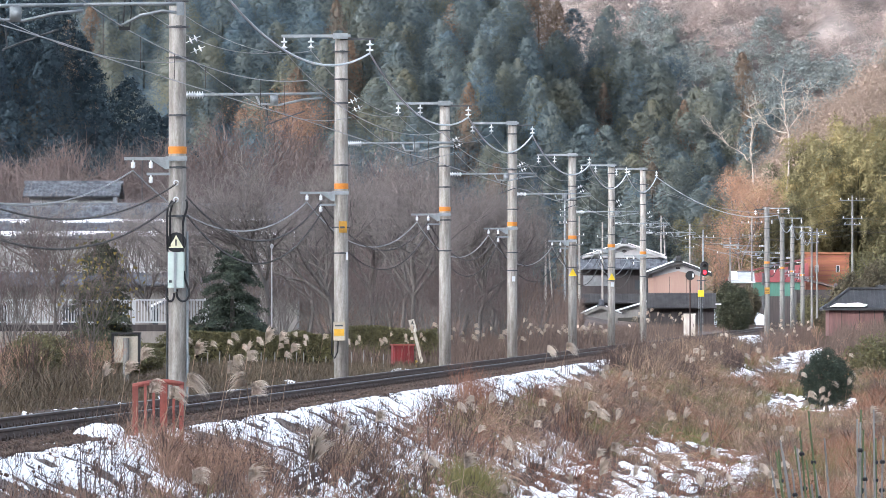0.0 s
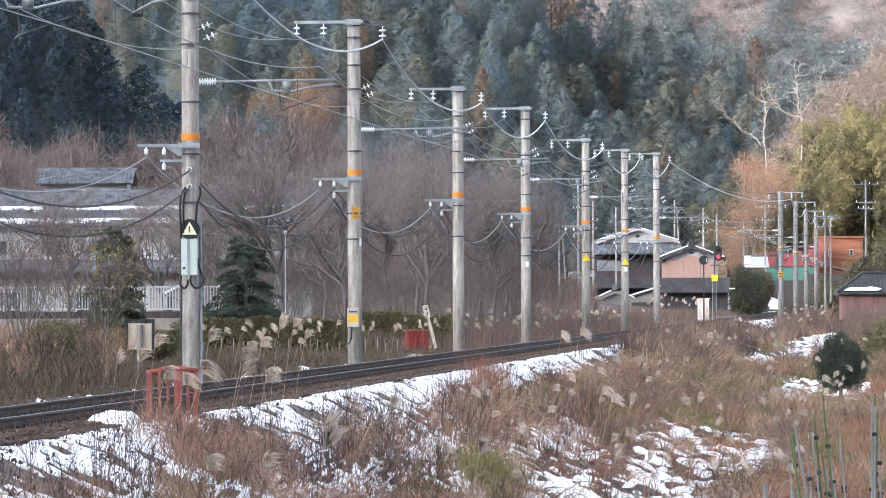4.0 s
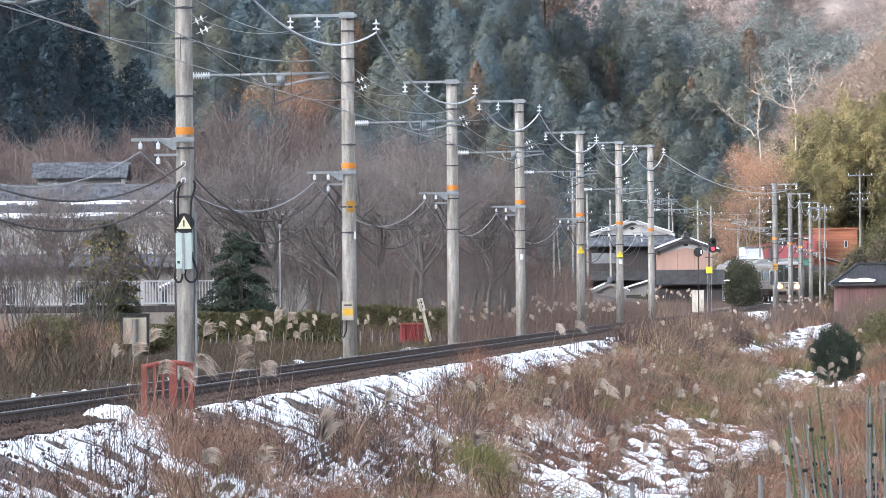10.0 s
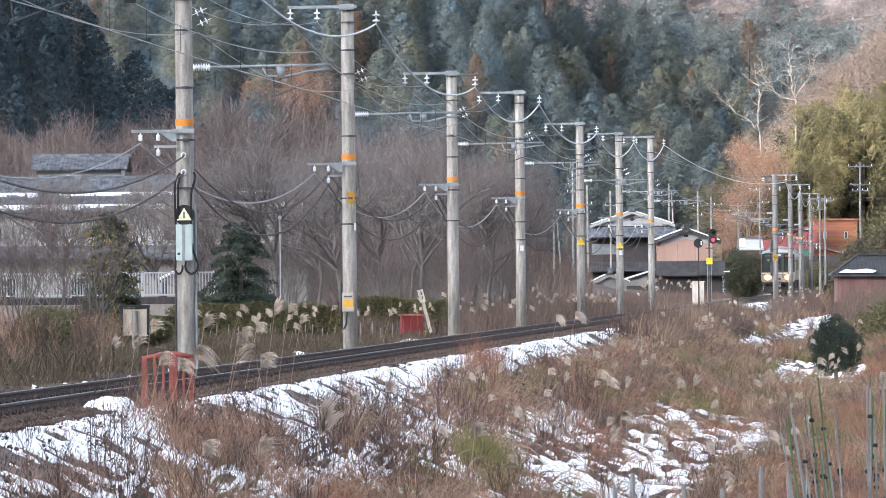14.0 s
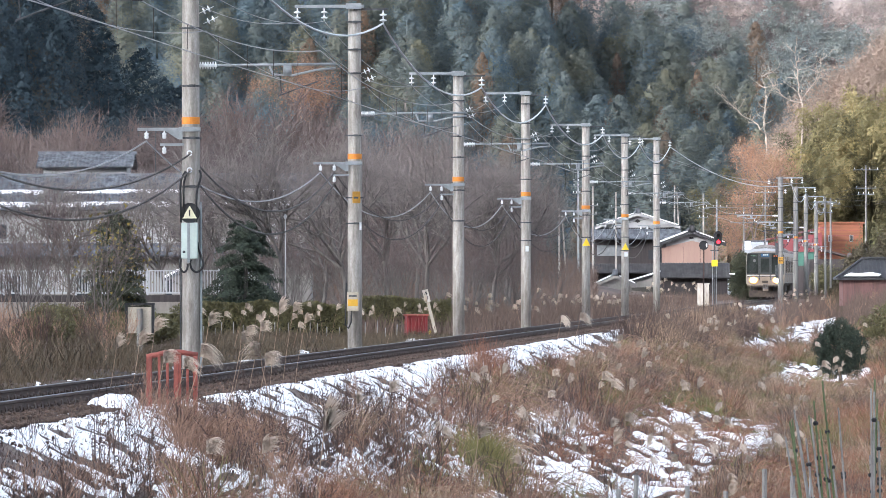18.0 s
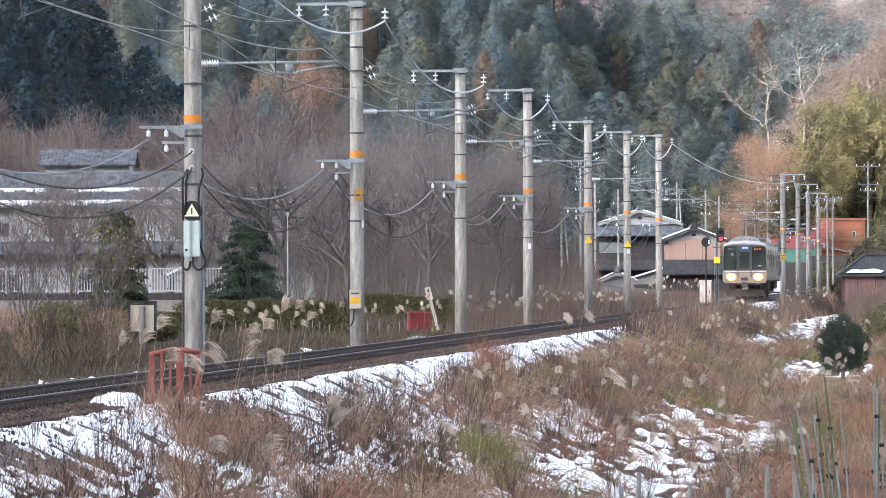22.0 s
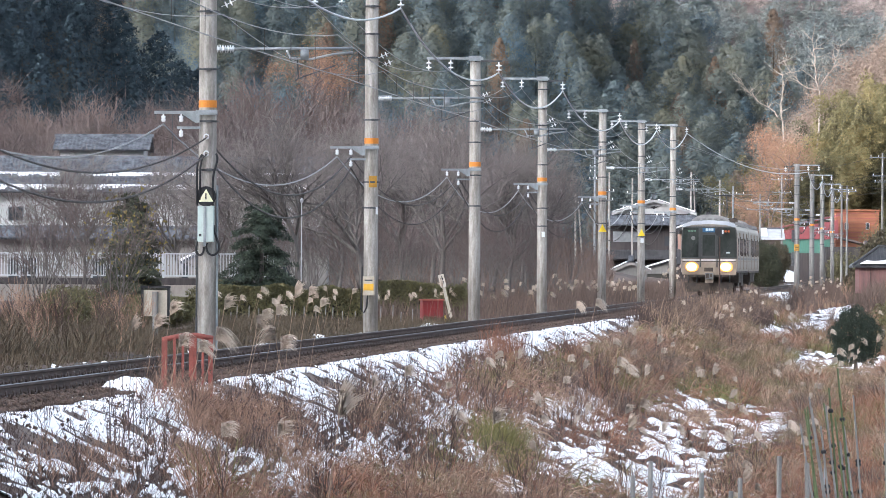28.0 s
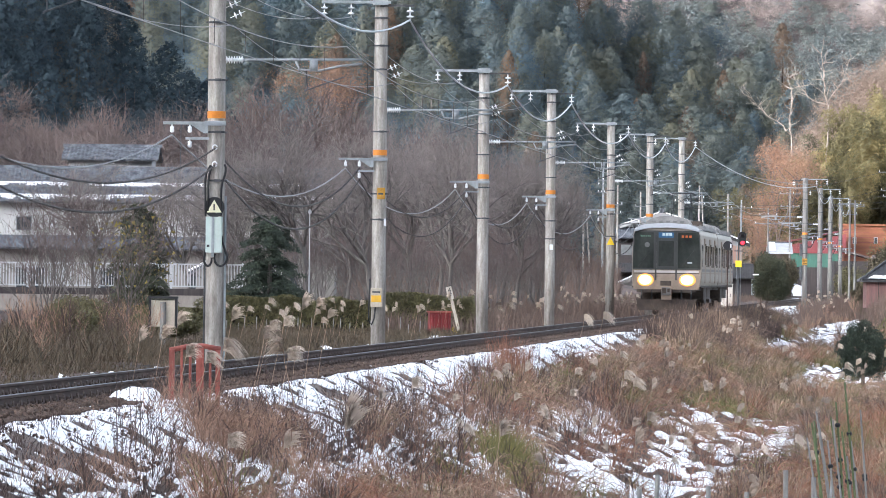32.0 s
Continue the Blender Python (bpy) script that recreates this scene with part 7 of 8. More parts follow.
def build_grass():
    rng = np.random.default_rng(31)

    def lay(name, label, material, n, u0, u1, y0, y1, hmin, hmax, wmin, wmax, bmin, bmax, seed, thr, power=1.0, reach=9.0, bold=False):
        u, y, x = scatter(rng, int(n * (0.52 if u0 > 0 and y0 < 200 else 0.75)), u0, u1, y0, y1, power)
        n = len(u)
        k = (cover(u, y, seed, thr) | (bold & (vnoise(u * 0.8, y * 0.3, seed) > thr))) & (x < reach * y) & ((x > -0.045 * y) | (u < 0) | (rng.uniform(0, 1, n) < 0.12))
        u, y, x = u[k], y[k], x[k]
        m = len(u)
        edge = np.clip((np.abs(u) - 1.9) / 1.6, 0.25, 1) if not bold else 1.0
        hh = rng.uniform(hmin, hmax, m) * edge * (0.6 + 0.8 * vnoise(u * 0.7, y * 0.25, seed + 5)) * np.where((u > -5.5) & (u < -2) & (y > 370) & (y < 434), 0.3, 1) * (1 if bold else np.clip(1 - 0.75 * snow_wish(u, y) * (u > 2), 0.2, 1) * np.where((u > 3.9) & (y < 130), 0.55, 1))
        blades(name, x, y, hh, rng.uniform(wmin, wmax, m) * (np.clip(y / 85, 1, 1.8) if y0 < 100 else 1.2), rng.uniform(bmin, bmax, m), material, label, rng, az=np.where(rng.uniform(0, 1, m) < 0.2, rng.normal(0, 0.8, m), rng.uniform(0, math.tau, m)))

    lay("bank_grass", "dry straw-coloured grass on the railway bank", GM["straw"], 54000, 2.6, 9.5, 62, 180, 0.2, 0.72, 0.005, 0.012, 0.6, 2.6, 51, 0.42, 1.1)
    lay("bank_weeds", "rust-brown dead weeds on the railway bank", GM["rusty"], 106000, 2.3, 10.5, 60, 200, 0.18, 0.62, 0.005, 0.012, 0.5, 2.6, 61, 0.40, 1.1)
    lay("dark_weeds", "dark dead weed stalks above the snow", GM["dark"], 26000, 1.7, 8.5, 60, 190, 0.2, 0.65, 0.006, 0.012, 0.05, 0.6, 71, 0.30)
    lay("olive_grass", "olive winter grass in tufts on the bank", GM["olive"], 66000, 3.0, 9.5, 70, 330, 0.3, 0.75, 0.007, 0.014, 0.3, 1.8, 81, 0.42)
    lay("far_bank_grass", "dry grass farther along the bank", GM["straw"], 70000, 2.5, 11, 180, 430, 0.25, 0.85, 0.010, 0.024, 0.4, 2.0, 91, 0.45)
    lay("far_bank_weeds", "rust-brown weeds farther along the bank", GM["rusty"], 80000, 2.2, 11, 180, 430, 0.25, 0.8, 0.010, 0.024, 0.3, 2.0, 95, 0.44)
    lay("verge_weeds", "tall brown weeds between the poles and the village", GM["brushy"], 34000, -12, -3.0, 205, 520, 0.4, 1.05, 0.012, 0.03, 0.1, 0.8, 101, 0.28)
    lay("verge_grass", "tall dull grass between the poles and the village", GM["brushy"], 30000, -11, -2.8, 205, 520, 0.35, 0.9, 0.012, 0.03, 0.2, 1.0, 105, 0.36)
    lay("cess_grass", "brown grass along the far side of the track", GM["thicket"], 34000, -6.8, -3.0, 95, 205, 0.08, 0.36, 0.006, 0.012, 0.2, 1.6, 111, 0.16, 1.0, 9.0, True)
    lay("thicket_grass", "tall dull green and brown grass beside the poles", GM["thicket"], 17000, -16, -4.6, 118, 200, 0.3, 0.9, 0.007, 0.014, 0.3, 2.0, 121, 0.32, 1.0, -0.051)
    lay("thicket_weeds", "tall brown weeds beside the poles", GM["thicket"], 22000, -16, -4.4, 118, 215, 0.3, 1.0, 0.007, 0.014, 0.3, 2.0, 125, 0.30, 1.0, -0.051)
    lay("hedge_foot_grass", "short dull grass before the hedge", GM["thicket"], 20000, -10.5, -4.8, 140, 203, 0.12, 0.45, 0.007, 0.014, 0.3, 1.8, 201, 0.18, 1.0, 9.0, True)
    lay("field_grass", "reddish dead grass at the foot of the bank", GM["red"], 62000, 8.6, 15, 55, 190, 0.25, 0.7, 0.006, 0.012, 0.4, 2.1, 131, 0.26)
    lay("yard_grass", "olive and tan grass on the flat ground", GM["olive"], 40000, 6.5, 24, 250, 430, 0.2, 0.6, 0.014, 0.03, 0.4, 2.0, 141, 0.30)
    lay("right_verge_grass", "tall grey-brown brush along the near side of the track", GM["brushy"], 46000, 2.8, 13, 330, 640, 0.7, 1.9, 0.018, 0.035, 0.1, 0.7, 151, 0.34)
    lay("near_weeds", "tangled brown weeds around the guard rail", GM["pinky"], 46000, 2.5, 4.3, 60, 88, 0.2, 0.62, 0.004, 0.009, 0.5, 2.4, 161, 0.40, 1.0, 9.0, True)
    lay("rail_weeds", "tangled brown weeds at the foot of the guard rail", GM["pinky"], 9000, 1.7, 3.0, 75, 82.5, 0.2, 0.62, 0.006, 0.012, 0.4, 2.2, 165, 0.25, 1.0, 9.0, True)
    lay("near_dark_weeds", "dark weeds around the guard rail", GM["dark"], 9000, 2.4, 4.2, 60, 88, 0.15, 0.5, 0.004, 0.009, 0.3, 1.8, 171, 0.44, 1.0, 9.0, True)
    lay("mid_weeds", "light brown tangled weeds half way down the bank", GM["pinky"], 10000, 2.7, 5.0, 96, 155, 0.22, 0.7, 0.005, 0.011, 0.4, 2.4, 191, 0.47, 1.0, 9.0, True)
    lay("mid_dark_weeds", "dark weed stalks half way down the bank", GM["dark"], 5000, 2.3, 4.8, 92, 150, 0.25, 0.6, 0.006, 0.012, 0.1, 0.8, 195, 0.50, 1.0, 9.0, True)
    lay("lineside_weeds", "tall brown weeds crowding the edge of the track", GM["brushy"], 11000, 2.2, 3.9, 200, 335, 0.75, 1.35, 0.008, 0.018, 0.1, 1.0, 181, 0.36, 1.0, 9.0, True)
    lay("lineside_grass", "tall straw grass crowding the edge of the track", GM["straw"], 6000, 2.2, 3.9, 200, 335, 0.75, 1.3, 0.008, 0.018, 0.1, 1.2, 185, 0.42, 1.0, 9.0, True)
    # brush on the low slope behind the buildings
    m = 26000
    y = rng.uniform(428, 560, m)
    x = rng.uniform(-0.085, 0.022, m) * y
    blades("slope_brush", x, y, rng.uniform(0.8, 2.4, m), rng.uniform(0.02, 0.05, m), rng.uniform(0.1, 1.0, m), GM["brushy"], "grey-brown brush on the low slope", rng, "brush", None, SLOPES["low"](x, y) - 0.1)
    # short dark tufts on the bare streaks between the snow
    m = 84000
    u, y, x = scatter(rng, m, 1.3, 5.2, 60, 230, 1.5)
    d = snow_depth(u, y, x)
    k = (d < 0.02) & (d > -0.6)
    u, y, x = u[k], y[k], x[k]
    m = len(u)
    blades("dark_tufts", x, y, rng.uniform(0.05, 0.19, m), rng.uniform(0.005, 0.012, m), rng.uniform(0.2, 2.0, m), GM["dark"], "short dark tufts in the bare streaks of the bank", rng)
    # low rust-brown tufts between the snow farther down the bank
    m = 46000
    u, y, x = scatter(rng, m, 3.6, 9.2, 88, 215, 1.2)
    d = snow_depth(u, y, x)
    k = (d < 0.05) & (d > -0.7)
    u, y, x = u[k], y[k], x[k]
    m = len(u)
    blades("rusty_tufts", x, y, rng.uniform(0.06, 0.24, m), rng.uniform(0.007, 0.016, m), rng.uniform(0.3, 2.4, m), GM["rusty"], "low rust-brown tufts between patches of snow", rng)
    # stubble and bent dead blades that poke through the thin snow
    m = 22000
    u, y, x = scatter(rng, m, 1.1, 6.5, 60, 175, 1.5)
    d = snow_depth(u, y, x)
    k = (d > -0.02) & (vnoise(u * 3.0, y * 1.4, 301) > 0.56)
    u, y, x = u[k], y[k], x[k]
    m = len(u)
    blades("snow_stubble", x, y, rng.uniform(0.05, 0.17, m), rng.uniform(0.008, 0.020, m), rng.uniform(0.8, 2.8, m), GM["dark"], "dark stubble and bent dead blades poking through the snow", rng)
    # long thin pale stems
    u, y, x = scatter(rng, 5200, 2.8, 14, 62, 210)
    k = (x > -0.045 * y) & ((snow_wish(u, y) < 0.6) | (rng.uniform(0, 1, len(u)) < 0.2))
    u, y, x = u[k], y[k], x[k]
    m = len(u)
    blades("pale_stems", x, y, rng.uniform(0.6, 1.25, m) * np.clip((u - 1.6) / 2, 0.4, 1) * np.where((u > 3.9) & (y < 130), 0.6, 1), rng.uniform(0.004, 0.008, m), rng.uniform(0.1, 1.5, m), GM["pale"], "long thin pale grass stems leaning over the bank", rng)
    # single long leaves arching over, in bunches that lean down the bank
    for nm, mt, lab, cnt, per, seed in (("arching_straw", "straw", "long pale straw leaves arching over the bank", 300, 18, 401), ("arching_russet", "rusty", "long rust-brown leaves arching over the bank", 240, 18, 402),
                                        ("arching_tan", "pinky", "long light brown leaves arching over the bank", 240, 16, 403), ("arching_olive", "olive", "long olive leaves arching over the bank", 130, 16, 404)):
        u, y, x = scatter(rng, cnt * 4, 2.7, 9.5, 64, 240, 1.3)
        k = (x < 0.073 * y) & (x > -0.045 * y) & (snow_depth(u, y, x) < -0.05) & (vnoise(u * 0.6, y * 0.15, seed) > 0.42)
        x, y = np.repeat(x[k][:cnt], per), np.repeat(y[k][:cnt], per)
        m = len(x)
        x, y = x + rng.normal(0, 0.10, m), y + rng.normal(0, 0.35, m)
        far = np.clip(y / 95, 0.8, 1.9)
        arcs(nm, x, y, rng.uniform(0.45, 1.15, m), rng.uniform(0.008, 0.016, m) * far, rng.uniform(0.45, 1.0, m), rng.normal(-0.3, 1.2, m), GM[mt], lab, rng)
    # arching tussocks
    for nm, mt, lab, cnt, seed in (("straw_tussocks", "straw", "arching straw-coloured grass tussocks on the bank", 520, 1), ("russet_tussocks", "red", "arching russet grass tussocks on the bank", 330, 2), ("grey_tussocks", "brushy", "grey-brown tangled tussocks on the bank", 460, 3), ("olive_tussocks", "olive", "olive grass tussocks on the bank", 200, 4)):
        u, y, x = scatter(rng, cnt * 3, 3.0, 13.5, 62, 330, 1.5)
        k = (x < 0.072 * y) & (x > -0.045 * y) & (vnoise(u * 0.5, y * 0.12, 200 + seed) > 0.45) & (snow_wish(u, y) < 0.8) & (snow_depth(u, y, x) < 0.0)
        u, y, x = u[k][:cnt], y[k][:cnt], x[k][:cnt]
        per = 64
        far = np.repeat(np.clip(y / 130, 0.8, 2.0), per)
        m = len(x) * per
        size = np.repeat(rng.uniform(0.6, 1.3, len(x)) * np.where((u > 3.9) & (y < 130), 0.55, 1), per)
        az = rng.uniform(0, math.tau, m)
        rr = np.abs(rng.normal(0, 0.10, m))
        blades(nm, np.repeat(x, per) + np.cos(az) * rr, np.repeat(y, per) + np.sin(az) * rr * 2, size * rng.uniform(0.5, 1.1, m), rng.uniform(0.005, 0.011, m) * far, rng.uniform(0.3, 2.6, m), GM[mt], lab, rng, az=az)
    # an olive patch half way along the bank
    m = 11000
    u, y, x = scatter(rng, m, 3.9, 6.4, 165, 245)
    k = vnoise(u * 1.1, y * 0.16, 411) > 0.38
    u, y, x = u[k], y[k], x[k]
    m = len(u)
    blades("olive_patch", x, y, rng.uniform(0.3, 0.85, m), rng.uniform(0.012, 0.024, m), rng.uniform(0.3, 2.0, m), GM["olive"], "olive winter grass in a patch on the bank", rng)
    # dark dead stalks along the track side
    m = 9000
    u, y, x = scatter(rng, m, 2.2, 4.2, 185, 330)
    k = vnoise(u * 1.2, y * 0.12, 413) > 0.45
    u, y, x = u[k], y[k], x[k]
    m = len(u)
    blades("dark_stalks", x, y, rng.uniform(0.5, 1.2, m), rng.uniform(0.012, 0.026, m), rng.uniform(0.0, 0.6, m), GM["dark"], "dark dead stalks beside the track", rng)
    # thin dark stalks among the pale grass
    m = 7000
    u, y, x = scatter(rng, m, 2.8, 8.5, 85, 190)
    k = (vnoise(u * 1.1, y * 0.25, 415) > 0.48) & (x < 0.074 * y) & (snow_wish(u, y) < 0.6)
    u, y, x = u[k], y[k], x[k]
    m = len(u)
    blades("thin_dark_stalks", x, y, rng.uniform(0.25, 0.7, m), rng.uniform(0.009, 0.018, m), rng.uniform(0.0, 0.9, m), GM["dark"], "thin dark stalks among the pale grass", rng)
    # a tall russet broom clump beside the track
    m = 560
    az = rng.uniform(0, math.tau, m)
    x, y = 0.70 + rng.normal(0, 0.24, m), rng.normal(131, 1.0, m)
    blades("russet_broom", x, y, rng.uniform(0.5, 1.35, m), rng.uniform(0.007, 0.012, m), rng.uniform(0.05, 0.6, m), GM["rusty"], "tall russet broom-like clump beside the track", rng, az=az)
    # one bright olive clump on the bank
    m = 1500
    x, y = rng.normal(0.55, 0.22, m), rng.normal(101, 1.6, m)
    blades("olive_clump", x, y, rng.uniform(0.35, 0.85, m), rng.uniform(0.008, 0.014, m), rng.uniform(0.2, 0.9, m), GM["olive"], "yellow-green broom-like clump on the bank", rng)


def plume_meshes(rng, droop):
    """A stalk and a feathery head of thin strands; local x is the way it leans, top of the stalk at the origin."""
    bm = bm_tube(B(), [(-0.20 - 0.25 * droop, 0, -1.7), (-0.12 - 0.1 * droop, 0, -0.8), (-0.02, 0, -0.15), (0, 0, 0), (0.03 + 0.05 * droop, 0, 0.08)], [0.006, 0.005, 0.004, 0.003, 0.002], 5)
    stalk = mesh_of(bm, "stalk", GM["straw"])
    V, Ft = [Vector((0, 0, -0.04))], []
    for k in range(150):
        L_ = rng.uniform(0.13, 0.28)
        a = rng.normal(0, 0.26)
        el = rng.uniform(0.68, 1.34) * (1 - 0.55 * droop)
        p = Vector((0.02 * rng.uniform(-1, 1), 0.02 * rng.uniform(-1, 1), rng.uniform(-0.05, 0.10)))
        d = Vector((math.cos(el) * math.cos(a), math.cos(el) * math.sin(a), math.sin(el)))
        w = rng.uniform(0.003, 0.0065)
        sd = Vector((-math.sin(el), 0.0, math.cos(el))) * w if rng.uniform() < 0.5 else Vector((0, 1, 0)) * w + Vector((w * 0.6, 0, 0))
        n0 = len(V)
        for j in range(1, 5):
            f = j / 4
            q = p + d * (L_ * f) - Vector((0, 0, (0.35 + droop) * 0.22 * L_ / 0.3 * f * f))
            ww = sd * (1 - 0.75 * abs(f - 0.45) * 1.6)
            V += [q - ww, q + ww]
        Ft.append((0, n0, n0 + 1))
        for j in range(3):
            b0 = n0 + 2 * j
            Ft += [(b0, b0 + 1, b0 + 3), (b0, b0 + 3, b0 + 2)]
    return stalk, soup("plume_head", np.array(V), np.array(Ft), GM["plume"])


# place of the stalk top, lean and size of the plumes that stand out
HERO_PLUMES = [(-3.33, 85, 0.88, 0.2, 1), (-4.10, 86, 0.80, 0.3, 1), (-4.31, 86, 0.61, 0.35, 1), (-4.67, 87, 0.56, 0, 0.8), (-3.24, 80, 0.54, 0.9, 1.2), (-2.86, 84, 0.66, 0.6, 1.1), (-2.82, 85, 0.75, 0.5, 0.8), (-2.94, 95, 0.73, 0.5, 0.9), (-2.80, 100, 0.96, 0.15, 1), (-2.58, 100, 0.99, 0.2, 0.8), (-2.40, 100, 0.81, 0.3, 0.8), (-2.54, 82, 0.51, -0.7, 1.3), (-3.41, 79, 0.39, 0.7, 1), (-3.66, 79, 0.46, 0.5, 1), (-2.48, 82, 0.39, 0.4, 1.1), (-1.38, 66, -0.09, 0.05, 1.5), (2.63, 160, 0.45, 0.8, 1.2), (3.07, 158, 0.52, 0.9, 1.3), (2.92, 120, -0.53, 0.6, 1.1), (2.79, 122, -0.42, 0.7, 1.1), (3.80, 130, -0.12, 0, 0.9), (4.75, 125, -0.65, 0.1, 0.9), (4.44, 125, -0.69, 0.4, 0.9), (2.48, 100, -1.12, 0, 1.1), (2.79, 105, -0.83, 0.8, 1), (0.27, 80, -0.51, 0.2, 1.1), (-1.01, 95, -0.18, 0.5, 1), (-2.69, 68, -0.37, 0.5, 1), (-2.15, 70, -0.42, 0.3, 1), (11.52, 200, -1.23, 0.6, 1.3), (12.18, 205, -1.20, 0.2, 1), (12.77, 200, -0.87, 0.1, 1), (6.11, 90, -0.12, 0.4, 0.9), (10.11, 150, -0.96, 0.3, 1)]


def build_plumes():
    rng = np.random.default_rng(77)
    kinds = [plume_meshes(rng, d) for d in (0.0, 0.25, 0.5, 0.75, 1.0)]

    def plume(x, y, z, lean, s):
        k = min(4, int(abs(lean) * 5))
        p = thing("pampas_plume", "pale feathery grass plume bent over on a thin dry stalk" if k > 2 else "pale feathery upright grass plume on a thin dry stalk", "pampas grass", (x, y, z), (180 if lean < 0 else 0) + rng.uniform(-40, 40), "pampas plumes")
        p.scale = (s, s, s)
        part("stalk", kinds[k][0], None, p)
        part("head", kinds[k][1], None, p)

    for row in HERO_PLUMES:
        plume(*row)
    # loose scatter: the bank, the hedge's foot, the far side of the track
    for n, u0, u1, y0, y1, h0, h1 in ((66, 3.6, 9.5, 85, 170, 0.7, 1.2), (56, 3.0, 9.5, 170, 300, 0.9, 1.5), (30, -5.4, -3.3, 140, 200, 0.7, 1.2), (56, -6, -2.9, 205, 330, 0.75, 1.25), (26, -5, -3, 330, 470, 1.2, 2.0), (30, 2.8, 5.5, 380, 520, 1.2, 1.9)):
        u, y, x = scatter(rng, n, u0, u1, y0, y1)
        for xx, yy in zip(x, y):
            s = rng.uniform(0.55, 0.95) * (1.0 if yy < 200 else 1.2)
            plume(float(xx), float(yy), float(ground_z(xx, yy)) + min(rng.uniform(h0, h1), 1.55 * s), float(rng.choice([-1, 1], p=[0.25, 0.75]) * rng.uniform(0, 1)), s)


def build_hedge():
    rng = np.random.default_rng(3)
    for x0, x1, y, h, d in ((-8.3, -3.2, 203, 1.15, 1.2), (-3.3, -0.2, 214, 1.22, 1.2), (-12.5, -8.6, 215, 0.7, 1.0)):
        n = int((x1 - x0) * 3600)
        p = np.stack([rng.uniform(x0, x1, n), y + rng.uniform(-d / 2, d / 2, n), rng.uniform(0.0, 1.0, n)], 1)
        top = h * (0.86 + 0.22 * vnoise(p[:, 0] * 1.3, p[:, 1], 9))
        p[:, 2] = -0.35 + p[:, 2] ** 0.6 * top
        face = rng.uniform(0, 1, n) < 0.5
        p[face, 1] = y - d / 2 + 0.12 * vnoise(p[face, 0] * 3, p[face, 2] * 3, 4)
        V = leaf_tris(p, 0.05, rng)
        hd = thing("hedge", "clipped yellow-green hedge beyond the track", "hedge", (0, 0, 0))
        part("leaves", soup("leaves", V, np.arange(len(V)).reshape(-1, 3), M["hedge"]), None, hd)
        # a plain dark box fills the inside of the hedge
        part("core", bm_box(B(), ((x0 + x1) / 2, y, -0.35 + h * 0.4), (x1 - x0 - 0.15, d * 0.7, h * 0.76), 0, 0.05), VM["hillsoil"], hd, "dark solid core behind the leaves")
    for k in range(22):
        x = -8.2 + 0.3 * k + rng.uniform(-0.08, 0.08)
        single("hedge_stake", bm_tube(B(), [(0, 0, -0.2), (0.02, 0, rng.uniform(0.35, 0.6))], 0.014, 6), GM["stake"], "thin pale stake before the hedge", "stake", "hedge stakes", at=pose(x, 198 + rng.uniform(-2, 1), -0.38))


def build_stakes():
    rng = np.random.default_rng(8)
    for k in range(25):
        x0, green = 3.40 + 0.026 * k + rng.uniform(-0.05, 0.05), k % 5 < 2
        y0 = 58 + rng.uniform(-1.2, 1.2)
        z = float(ground_z(x0, y0))
        top = rng.uniform(2.45, 3.2)
        s = thing("garden_stake", "green bamboo garden stake leaning in a bundle" if green else "grey weathered garden stake leaning in a bundle", "stake", (x0, y0, z - 0.1), 0, "bundle of garden stakes")
        lean = (-0.12 if k < 14 else 0.01) + rng.uniform(-0.05, 0.05)
        part("rod", bm_tube(B(), [(0, 0, 0), (lean * top * 0.5, 0, top * 0.5), (lean * top, 0.1, top)], [0.0125, 0.012, 0.009], 8), GM["greenstake"] if green else GM["stake"], s)
        for j in range(3):
            f = rng.uniform(0.5, 0.95)
            part("knot", bm_lathe(B(), [(0.012, -0.022), (0.024, -0.01), (0.026, 0.008), (0.012, 0.022)], 8, Matrix.Translation((lean * top * f, 0.1 * f, top * f))), M["black"], s, "dark rubber knot")
    for x, y, h in ((1.78, 70, 1.62), (1.95, 70, 1.75), (2.55, 71, 1.72), (2.85, 70, 1.5), (3.0, 70, 1.66), (3.3, 68, 2.05), (3.62, 68, 1.9), (2.2, 70, 1.3)):
        z = float(ground_z(x, y))
        single("field_stake", bm_tube(B(), [(0, 0, -0.1), (rng.uniform(-0.04, 0.04), 0, h)], 0.027, 8), GM["stake"], "short grey weathered stake in the field edge", "stake", "field stakes", at=pose(x, y, z))
    single("white_stake", bm_tube(B(), [(0, 0, -0.1), (0.04, 0, 1.55)], 0.011, 6), BM["white"], "thin white marker stake in the grass", "stake", at=pose(4.42, 80, float(ground_z(4.42, 80))))


